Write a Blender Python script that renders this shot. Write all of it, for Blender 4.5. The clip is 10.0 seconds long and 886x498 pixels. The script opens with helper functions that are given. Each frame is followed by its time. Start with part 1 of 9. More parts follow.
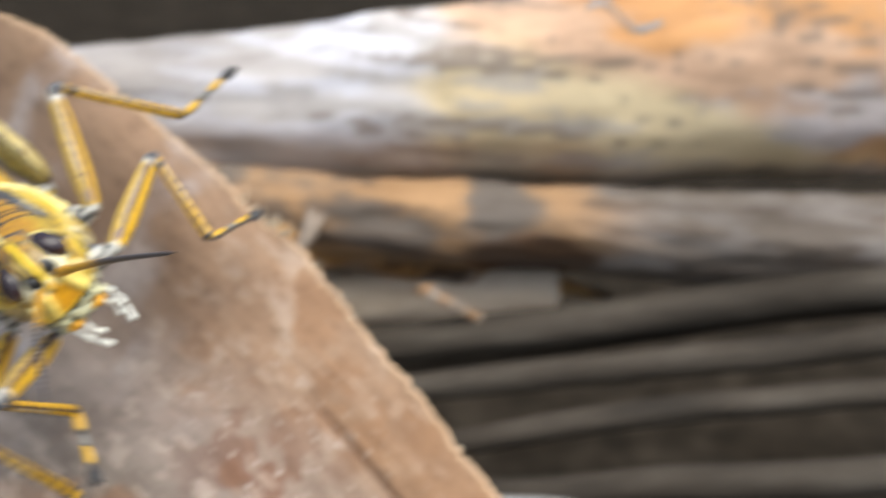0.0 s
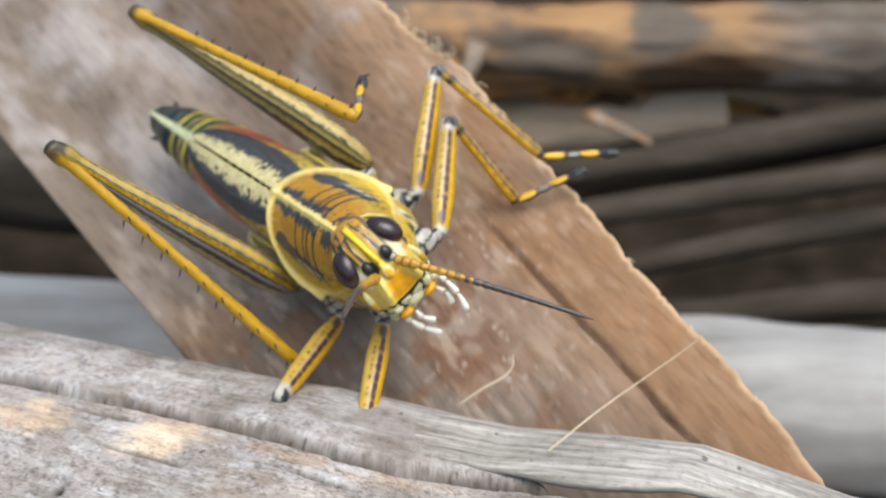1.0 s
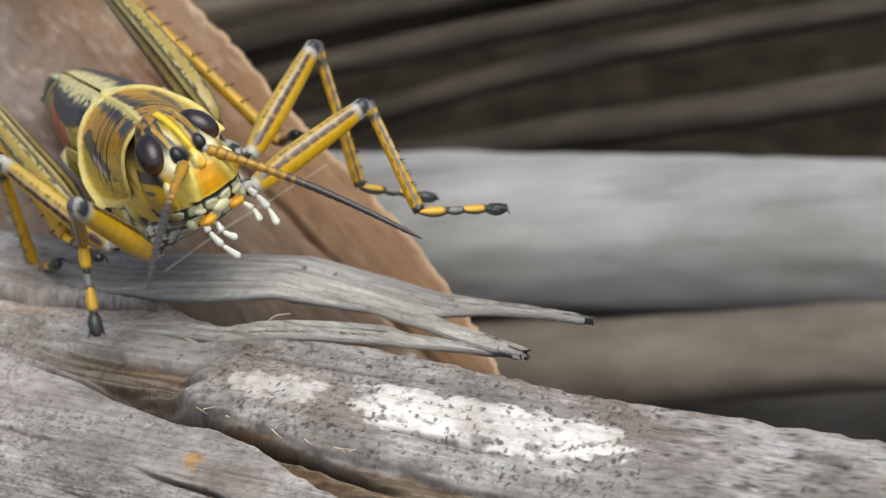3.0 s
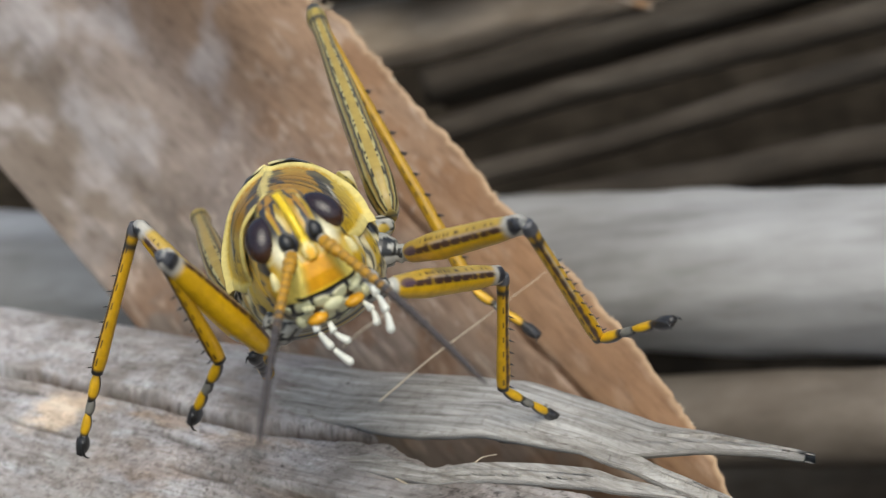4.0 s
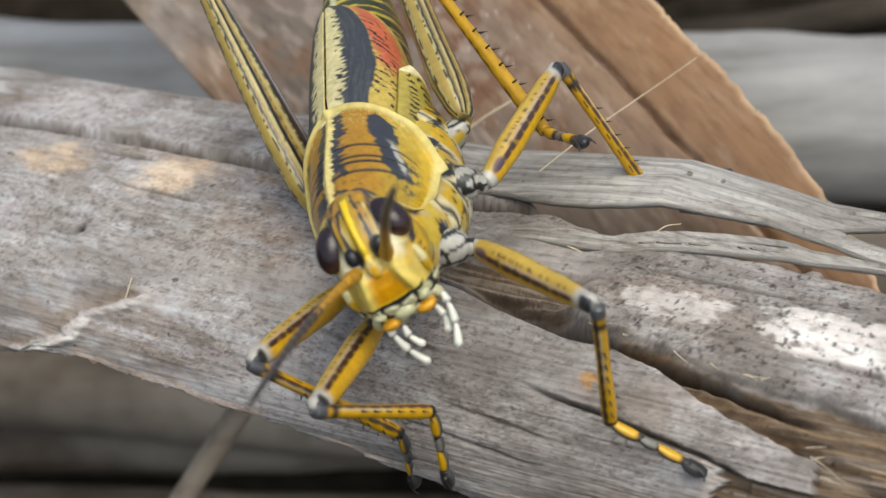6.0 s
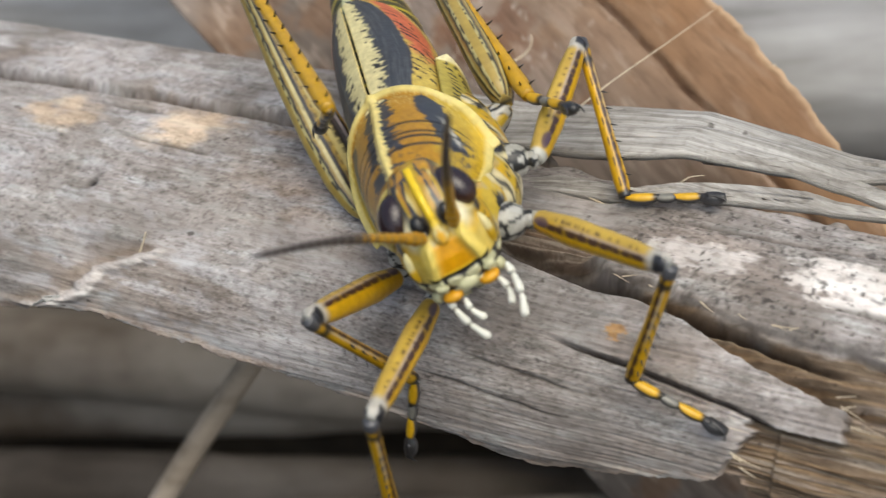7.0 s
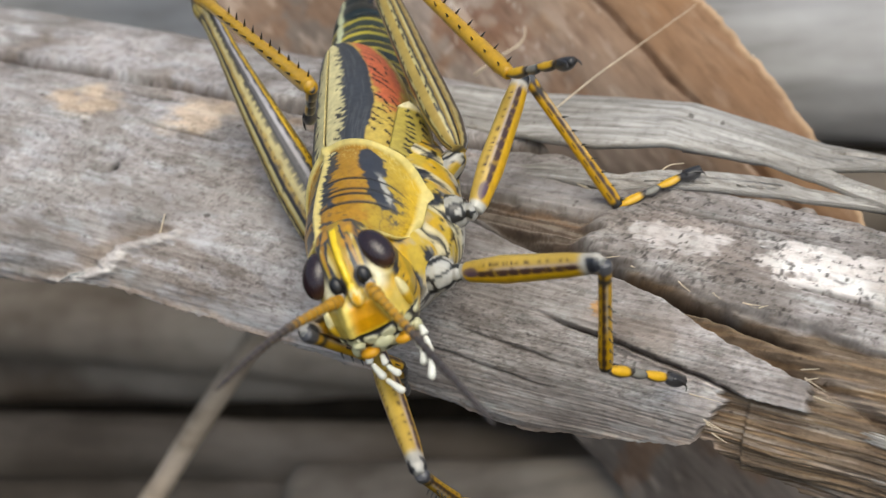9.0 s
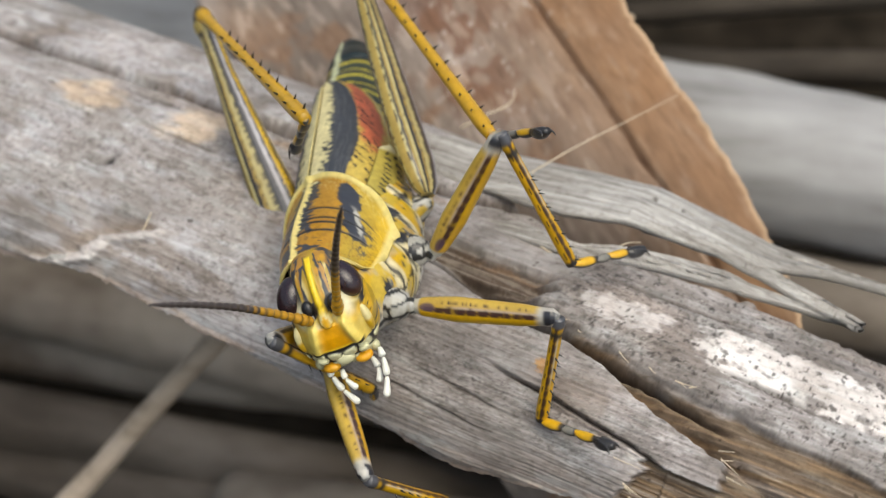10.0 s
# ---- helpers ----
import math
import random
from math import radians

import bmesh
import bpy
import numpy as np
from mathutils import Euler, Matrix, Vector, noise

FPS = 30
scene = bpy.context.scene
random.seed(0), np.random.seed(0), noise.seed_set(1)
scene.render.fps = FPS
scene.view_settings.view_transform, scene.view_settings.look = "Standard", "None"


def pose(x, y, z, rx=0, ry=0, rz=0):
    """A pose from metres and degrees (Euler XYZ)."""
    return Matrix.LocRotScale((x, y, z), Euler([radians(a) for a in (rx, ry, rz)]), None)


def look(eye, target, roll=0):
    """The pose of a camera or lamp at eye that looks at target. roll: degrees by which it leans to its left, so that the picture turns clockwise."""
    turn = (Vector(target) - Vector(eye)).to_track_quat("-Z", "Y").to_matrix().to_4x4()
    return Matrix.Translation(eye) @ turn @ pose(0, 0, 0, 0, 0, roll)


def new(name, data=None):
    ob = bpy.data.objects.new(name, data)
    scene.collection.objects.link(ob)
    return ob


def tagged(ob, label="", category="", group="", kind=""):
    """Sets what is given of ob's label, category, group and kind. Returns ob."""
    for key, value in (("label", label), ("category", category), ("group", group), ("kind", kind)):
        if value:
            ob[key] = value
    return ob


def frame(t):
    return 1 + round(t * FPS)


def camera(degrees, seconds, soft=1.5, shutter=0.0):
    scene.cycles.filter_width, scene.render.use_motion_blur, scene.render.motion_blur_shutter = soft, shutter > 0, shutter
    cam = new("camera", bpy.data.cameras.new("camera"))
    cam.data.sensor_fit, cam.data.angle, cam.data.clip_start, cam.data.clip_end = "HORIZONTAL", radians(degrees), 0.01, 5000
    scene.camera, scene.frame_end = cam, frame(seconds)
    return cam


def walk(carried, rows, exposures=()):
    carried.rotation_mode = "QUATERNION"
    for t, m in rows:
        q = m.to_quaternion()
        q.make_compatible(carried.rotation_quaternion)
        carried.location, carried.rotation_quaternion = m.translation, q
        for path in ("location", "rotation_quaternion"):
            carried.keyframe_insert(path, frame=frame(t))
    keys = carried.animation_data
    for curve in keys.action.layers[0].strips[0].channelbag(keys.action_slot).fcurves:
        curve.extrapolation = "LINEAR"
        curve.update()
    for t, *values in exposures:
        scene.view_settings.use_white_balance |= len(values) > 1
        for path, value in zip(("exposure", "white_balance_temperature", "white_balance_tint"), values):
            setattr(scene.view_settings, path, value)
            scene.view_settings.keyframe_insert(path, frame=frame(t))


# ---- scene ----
cam = camera(34, 10.0, soft=1.2, shutter=0.4)
cam.data.dof.use_dof = True
cam.data.dof.focus_distance = 0.141
cam.data.dof.aperture_fstop = 30.0
walk(cam, [
    (0, pose(-0.00128, -0.10615, 0.08584, 71.88, -4.99, -4.95)),
    (0.3, pose(-0.00328, -0.10624, 0.08774, 68.13, -1.95, -0.16)),
    (0.5, pose(-0.00327, -0.10672, 0.08751, 68.10, -1.26, 0.31)),
    (1, pose(-0.00090, -0.10810, 0.08296, 65.50, -0.32, 0.39)),
    (1.5, pose(0.00221, -0.11588, 0.08359, 64.90, -0.68, -3.27)),
    (2, pose(0.00432, -0.12413, 0.08548, 66.11, -0.47, -5.42)),
    (2.2, pose(0.00996, -0.12943, 0.08232, 66.11, -0.44, -6.45)),
    (3.3, pose(0.04023, -0.11902, 0.08797, 58.59, 4.43, -1.20)),
    (3.5, pose(0.04495, -0.11680, 0.09373, 58.67, 6.86, 2.05)),
    (4, pose(0.04391, -0.10858, 0.10082, 58.11, 9.26, 5.40)),
    (4.5, pose(0.03528, -0.10810, 0.09443, 58.06, 8.15, 6.20)),
    (5, pose(0.02532, -0.10951, 0.08882, 58.40, 6.68, 5.69)),
    (5.5, pose(0.01232, -0.11307, 0.08474, 57.50, 4.27, 3.73)),
    (5.7, pose(0.01270, -0.11166, 0.08515, 55.57, 4.03, 3.08)),
    (6.8, pose(0.00744, -0.11173, 0.08212, 54.29, 3.98, 3.24)),
    (7, pose(0.00718, -0.11177, 0.08255, 53.72, 3.52, 2.23)),
    (7.5, pose(0.00461, -0.11222, 0.08506, 52.84, 2.19, 0.59)),
    (8, pose(0.00524, -0.11152, 0.08556, 52.64, 2.79, 0.56)),
    (8.5, pose(0.00523, -0.11532, 0.08545, 52.35, 3.58, 1.74)),
    (9, pose(0.00793, -0.11961, 0.09073, 52.27, 3.40, 2.22)),
    (9.5, pose(0.01024, -0.12634, 0.09712, 53.23, 1.57, 2.92)),
    (10, pose(0.00790, -0.12668, 0.09716, 53.56, -4.67, 6.37))],
    exposures=[(0, 0.68, 6300, 3), (0.5, 0.64, 6300, 3), (1, 0.46, 6350, 3), (1.5, 0.28, 6350, 3), (2, 0.14, 6350, 3), (3.5, 0.08, 6350, 2), (5, 0.02, 6400, 2), (5.7, 0.05, 6450, 2), (7, 0.12, 6550, 3), (9, 0.12, 6500, 3), (9.5, 0.2, 6550, 3), (10, 0.2, 6600, 3)])

# leg joints in the insect's space, millimetres
ROOT = {"LF": (10.3, 6, -6.2), "LM": (3.5, 8.6, -5.8), "LH": (-5, 8.8, -3.8), "RF": (10.3, -6, -6.2), "RM": (3.5, -8.6, -5.8), "RH": (-5, -8.8, -3.8)}
LENGTH = {"F": (15.7, 13.3, 9.0), "M": (16.7, 16.8, 9.0), "H": (35.4, 37.0, 9.5)}
MM = 0.001


def v3(*a):
    return Vector(a)


# ---- world and sun ----
world = bpy.data.worlds.new("sky")
scene.world = world
world.use_nodes = True
wn = world.node_tree.nodes
sky = wn.new("ShaderNodeTexSky")
sky.sky_type = "NISHITA"
sky.sun_disc = False
sky.sun_elevation, sky.sun_rotation = radians(67), radians(151)
sky.air_density, sky.dust_density, sky.ozone_density = 1.0, 5.0, 1.0
world.node_tree.links.new(sky.outputs[0], wn["Background"].inputs[0])
wn["Background"].inputs[1].default_value = 0.15
sun = new("sun", bpy.data.lights.new("sun", "SUN"))
sun.data.energy, sun.data.angle, sun.data.color = 1.5, radians(60), (1.0, 0.96, 0.90)
sun.matrix_world = look((0.12, -0.22, 0.6), (0, 0, 0))


# ---- materials ----
def nodes_of(name):
    m = bpy.data.materials.new(name)
    m.use_nodes = True
    nt = m.node_tree
    return m, nt, nt.nodes["Principled BSDF"]


def noise_node(nt, scale, detail=4.0, stretch=(1, 1, 1), rough=0.55, coords="Object"):
    tc = nt.nodes.new("ShaderNodeTexCoord")
    mp = nt.nodes.new("ShaderNodeMapping")
    mp.inputs["Scale"].default_value = stretch
    n = nt.nodes.new("ShaderNodeTexNoise")
    n.inputs["Scale"].default_value, n.inputs["Detail"].default_value, n.inputs["Roughness"].default_value = scale, detail, rough
    nt.links.new(tc.outputs[coords], mp.inputs[0])
    nt.links.new(mp.outputs[0], n.inputs[0])
    return n.outputs[0]


def ramp(nt, fac, stops):
    r = nt.nodes.new("ShaderNodeValToRGB")
    while len(r.color_ramp.elements) < len(stops):
        r.color_ramp.elements.new(0.5)
    for el, (p, c) in zip(r.color_ramp.elements, stops):
        el.position, el.color = p, (*c, 1) if len(c) == 3 else c
    nt.links.new(fac, r.inputs[0])
    return r.outputs[0]


def mix(nt, a, b, fac, kind="MIX"):
    m = nt.nodes.new("ShaderNodeMix")
    m.data_type, m.blend_type = "RGBA", kind
    for sock, val in ((m.inputs["Factor"], fac), (m.inputs["A"], a), (m.inputs["B"], b)):
        if hasattr(val, "links"):
            nt.links.new(val, sock)
        else:
            sock.default_value = val if isinstance(val, float) else (*val, 1)
    return m.outputs["Result"]


def bump(nt, bsdf, height, strength, dist):
    b = nt.nodes.new("ShaderNodeBump")
    b.inputs["Strength"].default_value, b.inputs["Distance"].default_value = strength, dist
    nt.links.new(height, b.inputs["Height"])
    nt.links.new(b.outputs[0], bsdf.inputs["Normal"])


def attribute(nt, name):
    a = nt.nodes.new("ShaderNodeAttribute")
    a.attribute_name = name
    return a.outputs["Color"]


def painted(name, rough=0.4, grain=900.0, vary=0.25, bump_d=0.00006, coat=0.0):
    """Chitin and skin whose markings are in the mesh's own tint."""
    m, nt, b = nodes_of(name)
    g = noise_node(nt, grain, 3.0)
    big = noise_node(nt, grain * 0.16, 2.0)
    col = mix(nt, attribute(nt, "tint"), ramp(nt, g, [(0.3, (1 - vary,) * 3), (0.7, (1.0, 1.0, 1.0))]), 1.0, "MULTIPLY")
    col = mix(nt, col, ramp(nt, big, [(0.35, (0.85, 0.83, 0.8)), (0.65, (1.0, 1.0, 1.0))]), 0.8, "MULTIPLY")
    nt.links.new(col, b.inputs["Base Color"])
    b.inputs["Roughness"].default_value = rough
    b.inputs["Coat Weight"].default_value = coat
    bump(nt, b, g, 0.5, bump_d)
    return m


def fibrous(name, stops, along=(60, 900, 900), rough=0.85, blotch=60.0, blot=((0.35, (0.6, 0.58, 0.55)), (0.62, (1.0, 1.0, 1.0))), bump_d=0.0002, tint=False, coords="Object", speck=0.0, pit=0.0):
    """Dry plant fibre: long streaks along x, blotches and fine cracks."""
    m, nt, b = nodes_of(name)
    streak = noise_node(nt, 1.0, 6.0, along, 0.65, coords)
    fine = noise_node(nt, 1.0, 3.0, tuple(a * 3.1 for a in along), 0.6, coords)
    col = ramp(nt, streak, stops)
    if tint:
        col = mix(nt, attribute(nt, "tint"), col, 1.0, "MULTIPLY")
    col = mix(nt, col, ramp(nt, noise_node(nt, blotch, 5.0, coords=coords), list(blot)), 1.0, "MULTIPLY")
    col = mix(nt, col, ramp(nt, fine, [(0.32, (0.5, 0.48, 0.46)), (0.5, (1.0, 1.0, 1.0))]), 0.45, "MULTIPLY")
    if speck:
        col = mix(nt, col, ramp(nt, noise_node(nt, speck, 2.0, coords=coords), [(0.25, (0.25, 0.23, 0.21)), (0.31, (1.0, 1.0, 1.0))]), 0.8, "MULTIPLY")
    if pit:
        col = mix(nt, col, ramp(nt, noise_node(nt, pit, 4.0, coords=coords, rough=0.7), [(0.34, (0.50, 0.47, 0.45)), (0.50, (1.0, 1.0, 1.0))]), 0.5, "MULTIPLY")
    nt.links.new(col, b.inputs["Base Color"])
    b.inputs["Roughness"].default_value = rough
    b.inputs["Specular IOR Level"].default_value = 0.25
    h = mix(nt, streak, fine, 0.4)
    bump(nt, b, h, 0.8, bump_d)
    return m


def plain(name, c, rough=0.5, vary=0.2, grain=700.0):
    m, nt, b = nodes_of(name)
    g = noise_node(nt, grain, 3.0)
    nt.links.new(mix(nt, c, ramp(nt, g, [(0.3, (1 - vary,) * 3), (0.7, (1.0, 1.0, 1.0))]), 1.0, "MULTIPLY"), b.inputs["Base Color"])
    b.inputs["Roughness"].default_value = rough
    bump(nt, b, g, 0.3, 0.00005)
    return m


M_CHITIN = painted("chitin", 0.38, 1100, 0.22, coat=0.15)
M_LEG = painted("leg_chitin", 0.35, 1200, 0.2, coat=0.15)
M_WING = painted("wing_membrane", 0.5, 1500, 0.3)
M_EYE = painted("eye", 0.26, 3000, 0.25, 0.00001, coat=0.15)
M_WHITE = plain("white_chitin", (0.78, 0.77, 0.68), 0.4, 0.12)
M_JAW = plain("jaw_chitin", (0.62, 0.60, 0.36), 0.4, 0.3)
M_ORANGE = plain("orange_chitin", (0.75, 0.36, 0.012), 0.35, 0.15)
M_SOCKET = plain("socket_chitin", (0.42, 0.40, 0.36), 0.4, 0.5, 1500.0)
M_BLACK = plain("black_chitin", (0.018, 0.018, 0.02), 0.35, 0.3)
M_STEM = fibrous("weathered_stem", [(0.30, (0.70, 0.685, 0.67)), (0.48, (0.89, 0.83, 0.82)), (0.66, (1.0, 1.0, 1.0))], (130, 600, 600), tint=True, blotch=120, blot=((0.34, (0.64, 0.62, 0.60)), (0.60, (1.0, 1.0, 1.0))), bump_d=0.0002, speck=620, pit=950, coords="UV")
M_SPLINT = fibrous("splinter", [(0.3, (0.22, 0.20, 0.18)), (0.48, (0.42, 0.40, 0.375)), (0.68, (0.66, 0.64, 0.61))], (80, 1900, 1900), bump_d=0.0002, coords="UV", speck=600, pit=900)
M_LEAF = fibrous("dry_leaf", [(0.3, (0.78, 0.76, 0.75)), (0.5, (0.92, 0.91, 0.91)), (0.7, (1.0, 1.0, 1.0))], (70, 330, 330), tint=True, blotch=110, blot=((0.33, (0.82, 0.80, 0.79)), (0.6, (1.0, 1.0, 1.0))), bump_d=0.0001, coords="UV")
M_PALE = fibrous("pale_log", [(0.3, (0.257, 0.252, 0.252)), (0.5, (0.361, 0.356, 0.356)), (0.7, (0.446, 0.442, 0.442))], (14, 90, 90), blotch=22, bump_d=0.0006)
M_TAN = fibrous("tan_log", [(0.3, (0.42, 0.33, 0.24)), (0.5, (0.62, 0.50, 0.38)), (0.7, (0.74, 0.62, 0.50))], (14, 90, 90), blotch=22, bump_d=0.0006)
M_ORANGEBARK = fibrous("tan_orange_bark", [(0.3, (0.36, 0.22, 0.12)), (0.5, (0.56, 0.38, 0.24)), (0.7, (0.70, 0.56, 0.42))], (14, 60, 60), blotch=18, bump_d=0.0008)
# rib brown taken down near black: the deep shade behind is in this colour
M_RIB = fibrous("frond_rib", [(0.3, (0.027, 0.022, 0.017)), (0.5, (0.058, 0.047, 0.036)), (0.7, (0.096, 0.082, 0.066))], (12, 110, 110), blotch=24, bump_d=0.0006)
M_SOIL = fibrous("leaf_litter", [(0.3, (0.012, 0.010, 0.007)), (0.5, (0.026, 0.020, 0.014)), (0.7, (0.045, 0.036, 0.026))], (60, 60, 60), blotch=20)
M_FLAKE = plain("bleached_flake", (0.52, 0.50, 0.47), 0.85, 0.35, 900.0)
M_WEATHERED = fibrous("weathered_log", [(0.3, (0.66, 0.64, 0.62)), (0.5, (0.88, 0.87, 0.86)), (0.7, (1.0, 1.0, 1.0))], (14, 70, 70), blotch=24, blot=((0.33, (0.74, 0.72, 0.70)), (0.6, (1.0, 1.0, 1.0))), bump_d=0.0006, tint=True)
M_STALK = fibrous("paler_stalk", [(0.3, (0.205, 0.171, 0.134)), (0.5, (0.274, 0.233, 0.189)), (0.7, (0.342, 0.299, 0.245))], (20, 60, 60), blotch=38, blot=((0.34, (0.48, 0.44, 0.40)), (0.60, (1.0, 1.0, 1.0))), bump_d=0.0006)
# darker copy of the same stalk, with the shade low down in its colour
M_SHADE = fibrous("shaded_stalk", [(0.3, (0.105, 0.088, 0.070)), (0.5, (0.165, 0.138, 0.112)), (0.7, (0.235, 0.20, 0.165))], (16, 50, 50), blotch=30, blot=((0.34, (0.5, 0.47, 0.44)), (0.62, (1.0, 1.0, 1.0))), bump_d=0.0006)
M_FIBRE = plain("pale_fibre", (0.62, 0.52, 0.38), 0.7, 0.2)


# ---- mesh helpers ----
def grid_mesh(name, p, tint=None, closed=False, caps=True, uv=None):
    """A mesh from rows of points (n, m, 3) in millimetres; closed joins each row into a ring; tint: (n, m, 3)."""
    n, m = p.shape[:2]
    verts = (p.reshape(-1, 3) * MM)
    i, j = np.meshgrid(np.arange(n - 1), np.arange(m if closed else m - 1), indexing="ij")
    k = (j + 1) % m
    faces = np.stack([i * m + j, i * m + k, (i + 1) * m + k, (i + 1) * m + j], -1).reshape(-1, 4).tolist()
    if closed and caps:
        faces.append(list(range(m))[::-1])
        faces.append(list(range((n - 1) * m, n * m)))
    me = bpy.data.meshes.new(name)
    me.from_pydata(verts.tolist(), [], faces)
    me.polygons.foreach_set("use_smooth", np.ones(len(me.polygons), bool))
    if tint is not None:
        at = me.color_attributes.new("tint", "FLOAT_COLOR", "POINT")
        at.data.foreach_set("color", np.concatenate([tint.reshape(-1, 3), np.ones((n * m, 1))], 1).astype(np.float32).ravel())
    if uv is not None:
        lay = me.uv_layers.new(name="UVMap")
        idx = np.empty(len(me.loops), np.int32)
        me.loops.foreach_get("vertex_index", idx)
        lay.data.foreach_set("uv", uv.reshape(-1, 2)[idx].astype(np.float32).ravel())
    me.update()
    return me


def part(name, me, material, parent=None, label="", m=None):
    ob = new(name, me)
    if material and not me.materials:
        me.materials.append(material)
    if parent is not None:
        ob.parent = parent
    if m is not None:
        ob.matrix_basis = m
    return tagged(ob, label) if label else ob


def joined(name, meshes):
    """Several meshes as one."""
    bm = bmesh.new()
    for me in meshes:
        bm.from_mesh(me)
    out = bpy.data.meshes.new(name)
    bm.to_mesh(out)
    bm.free()
    for me in meshes:
        bpy.data.meshes.remove(me)
    return out


def ring(a, ry, rz, power=2.0):
    c, s = np.cos(a), np.sin(a)
    return np.sign(c) * np.abs(c) ** (2 / power) * ry, np.sign(s) * np.abs(s) ** (2 / power) * rz


def tube(name, pts, ry, rz=None, seg=14, tint=None, power=2.0):
    """A tube along points (n, 3), millimetres, with half-widths ry (sideways) and rz (up); tint(s, a, xyz)."""
    pts = np.asarray(pts, float)
    n = len(pts)
    ry = np.broadcast_to(np.asarray(ry, float), (n,))
    rz = ry if rz is None else np.broadcast_to(np.asarray(rz, float), (n,))
    tan = np.gradient(pts, axis=0)
    tan /= np.linalg.norm(tan, axis=1)[:, None]
    up = np.array([0, 0, 1.0]) if abs(tan[:, 2]).mean() < 0.9 else np.array([1.0, 0, 0])
    side = np.cross(up, tan)
    side /= np.linalg.norm(side, axis=1)[:, None]
    upv = np.cross(tan, side)
    a = np.linspace(0, 2 * np.pi, seg, endpoint=False)
    y, z = ring(a[None, :], ry[:, None], rz[:, None], power)
    p = pts[:, None, :] + side[:, None, :] * y[..., None] + upv[:, None, :] * z[..., None]
    col = None
    if tint is not None:
        s = np.broadcast_to(np.linspace(0, 1, n)[:, None], (n, seg))
        col = tint(s, np.broadcast_to(a[None, :], (n, seg)), p)
    return grid_mesh(name, p, col, closed=True)


def hash_noise(x, y, seed=0):
    """Smooth value noise of two arrays."""
    def h(i, j):
        v = np.sin(i * 127.1 + j * 311.7 + seed * 74.7) * 43758.5453
        return v - np.floor(v)
    xi, yi = np.floor(x), np.floor(y)
    fx, fy = x - xi, y - yi
    fx, fy = fx * fx * (3 - 2 * fx), fy * fy * (3 - 2 * fy)
    return (h(xi, yi) * (1 - fx) + h(xi + 1, yi) * fx) * (1 - fy) + (h(xi, yi + 1) * (1 - fx) + h(xi + 1, yi + 1) * fx) * fy


def fbm(x, y, seed=0, octaves=4):
    v, amp, tot = 0, 1.0, 0
    for k in range(octaves):
        c, d = math.cos(0.9 * k + 0.35), math.sin(0.9 * k + 0.35)
        v = v + amp * hash_noise((c * x - d * y) * 2 ** k, (d * x + c * y) * 2 ** k, seed + 11 * k)
        tot += amp
        amp *= 0.5
    return v / tot


def smooth(e0, e1, x):
    t = np.clip((x - e0) / (e1 - e0), 0, 1)
    return t * t * (3 - 2 * t)


def blend(col, c, f):
    return col * (1 - f[..., None]) + np.array(c, float) * f[..., None]


# ---- ground ----
def build_ground():
    n = 90
    r = np.concatenate([[0.0], np.geomspace(30, 400000, n - 1)])
    a = np.linspace(0, 2 * np.pi, 64, endpoint=False)
    x, y = r[:, None] * np.cos(a), r[:, None] * np.sin(a) + 100
    z = -150 + 10 * (fbm(x / 30, y / 30, 3) - 0.5) * smooth(40000, 200, r)[:, None]
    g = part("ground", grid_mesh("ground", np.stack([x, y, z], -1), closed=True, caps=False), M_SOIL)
    tagged(g, "dark brown soil under dry palm litter", "ground", kind="structure")


# ---- the weathered stem in front ----
AX, NN, CEN = np.array([0.92718, -0.37461, 0]), np.array([0.37461, 0.92718, 0]), np.array([0, 9.0, -11.0])
RA, RB = 20.0, 13.0


CREST = [(-90, -1.8), (-50, 0.3), (-20, 0.6), (0, -0.7), (20, 1.7), (35, -0.5), (48, -0.1), (57, 0)]


def stem_point(u, th, lift=0.0):
    """The point of the stem's skin at u along it and at the angle th (0 front, 90 top), raised by lift."""
    c, s = np.cos(np.radians(th)), np.sin(np.radians(th))
    k = 1 + (0.19 + 0.06 * np.exp(-(u / 15.0) ** 2)) * smooth(95, 135, th)
    ox, oz = -RA * c * k, RB * s * k
    nx, nz = -c / RA, s / RB
    nl = np.hypot(nx, nz)
    ox, oz = ox + nx / nl * lift, oz + nz / nl * lift + line(u, CREST) * smooth(78, 112, th)
    u, ox, oz = np.broadcast_arrays(u, ox, oz)
    return CEN + u[..., None] * AX + ox[..., None] * NN + oz[..., None] * np.array([0, 0, 1.0])


def line(u, pts):
    return np.interp(u, [p[0] for p in pts], [p[1] for p in pts])


RIDGE = [(-2, 73), (8, 69), (15, 65.3), (20, 62.8), (26, 59.5), (32, 56), (39, 52), (48, 48), (80, 38)]
EAVE = [(-2, 73.5), (8, 70), (15, 67), (20.5, 66), (32, 59), (40, 57.5), (47, 56), (60, 52), (95, 44)]
BENCH = [(-2, 72.5), (8, 68), (15, 63.5), (20, 61.5), (26, 56.5), (32, 48.5), (38, 43.5), (42, 40), (95, -40)]
SEAM = [(14, 42), (16.5, 40.8), (22.5, 38.6), (32, 33), (36, 30)]
UPPER = [(-120, 101), (-62, 101.5), (-40, 102), (-23, 101), (-8, 101), (2, 106), (12, 108)]
BOTTOM = [(-120, -12), (-60, -12), (-48, -4), (-41, 5), (-35, 9), (-28, 6.5), (-20, 4.5), (-13, 3.5), (-3.5, -0.5), (4, -5.5), (12.5, -13), (22, -8), (30.5, 2), (33, 3), (34.5, -6), (42, -18), (55, -28), (95, -34)]
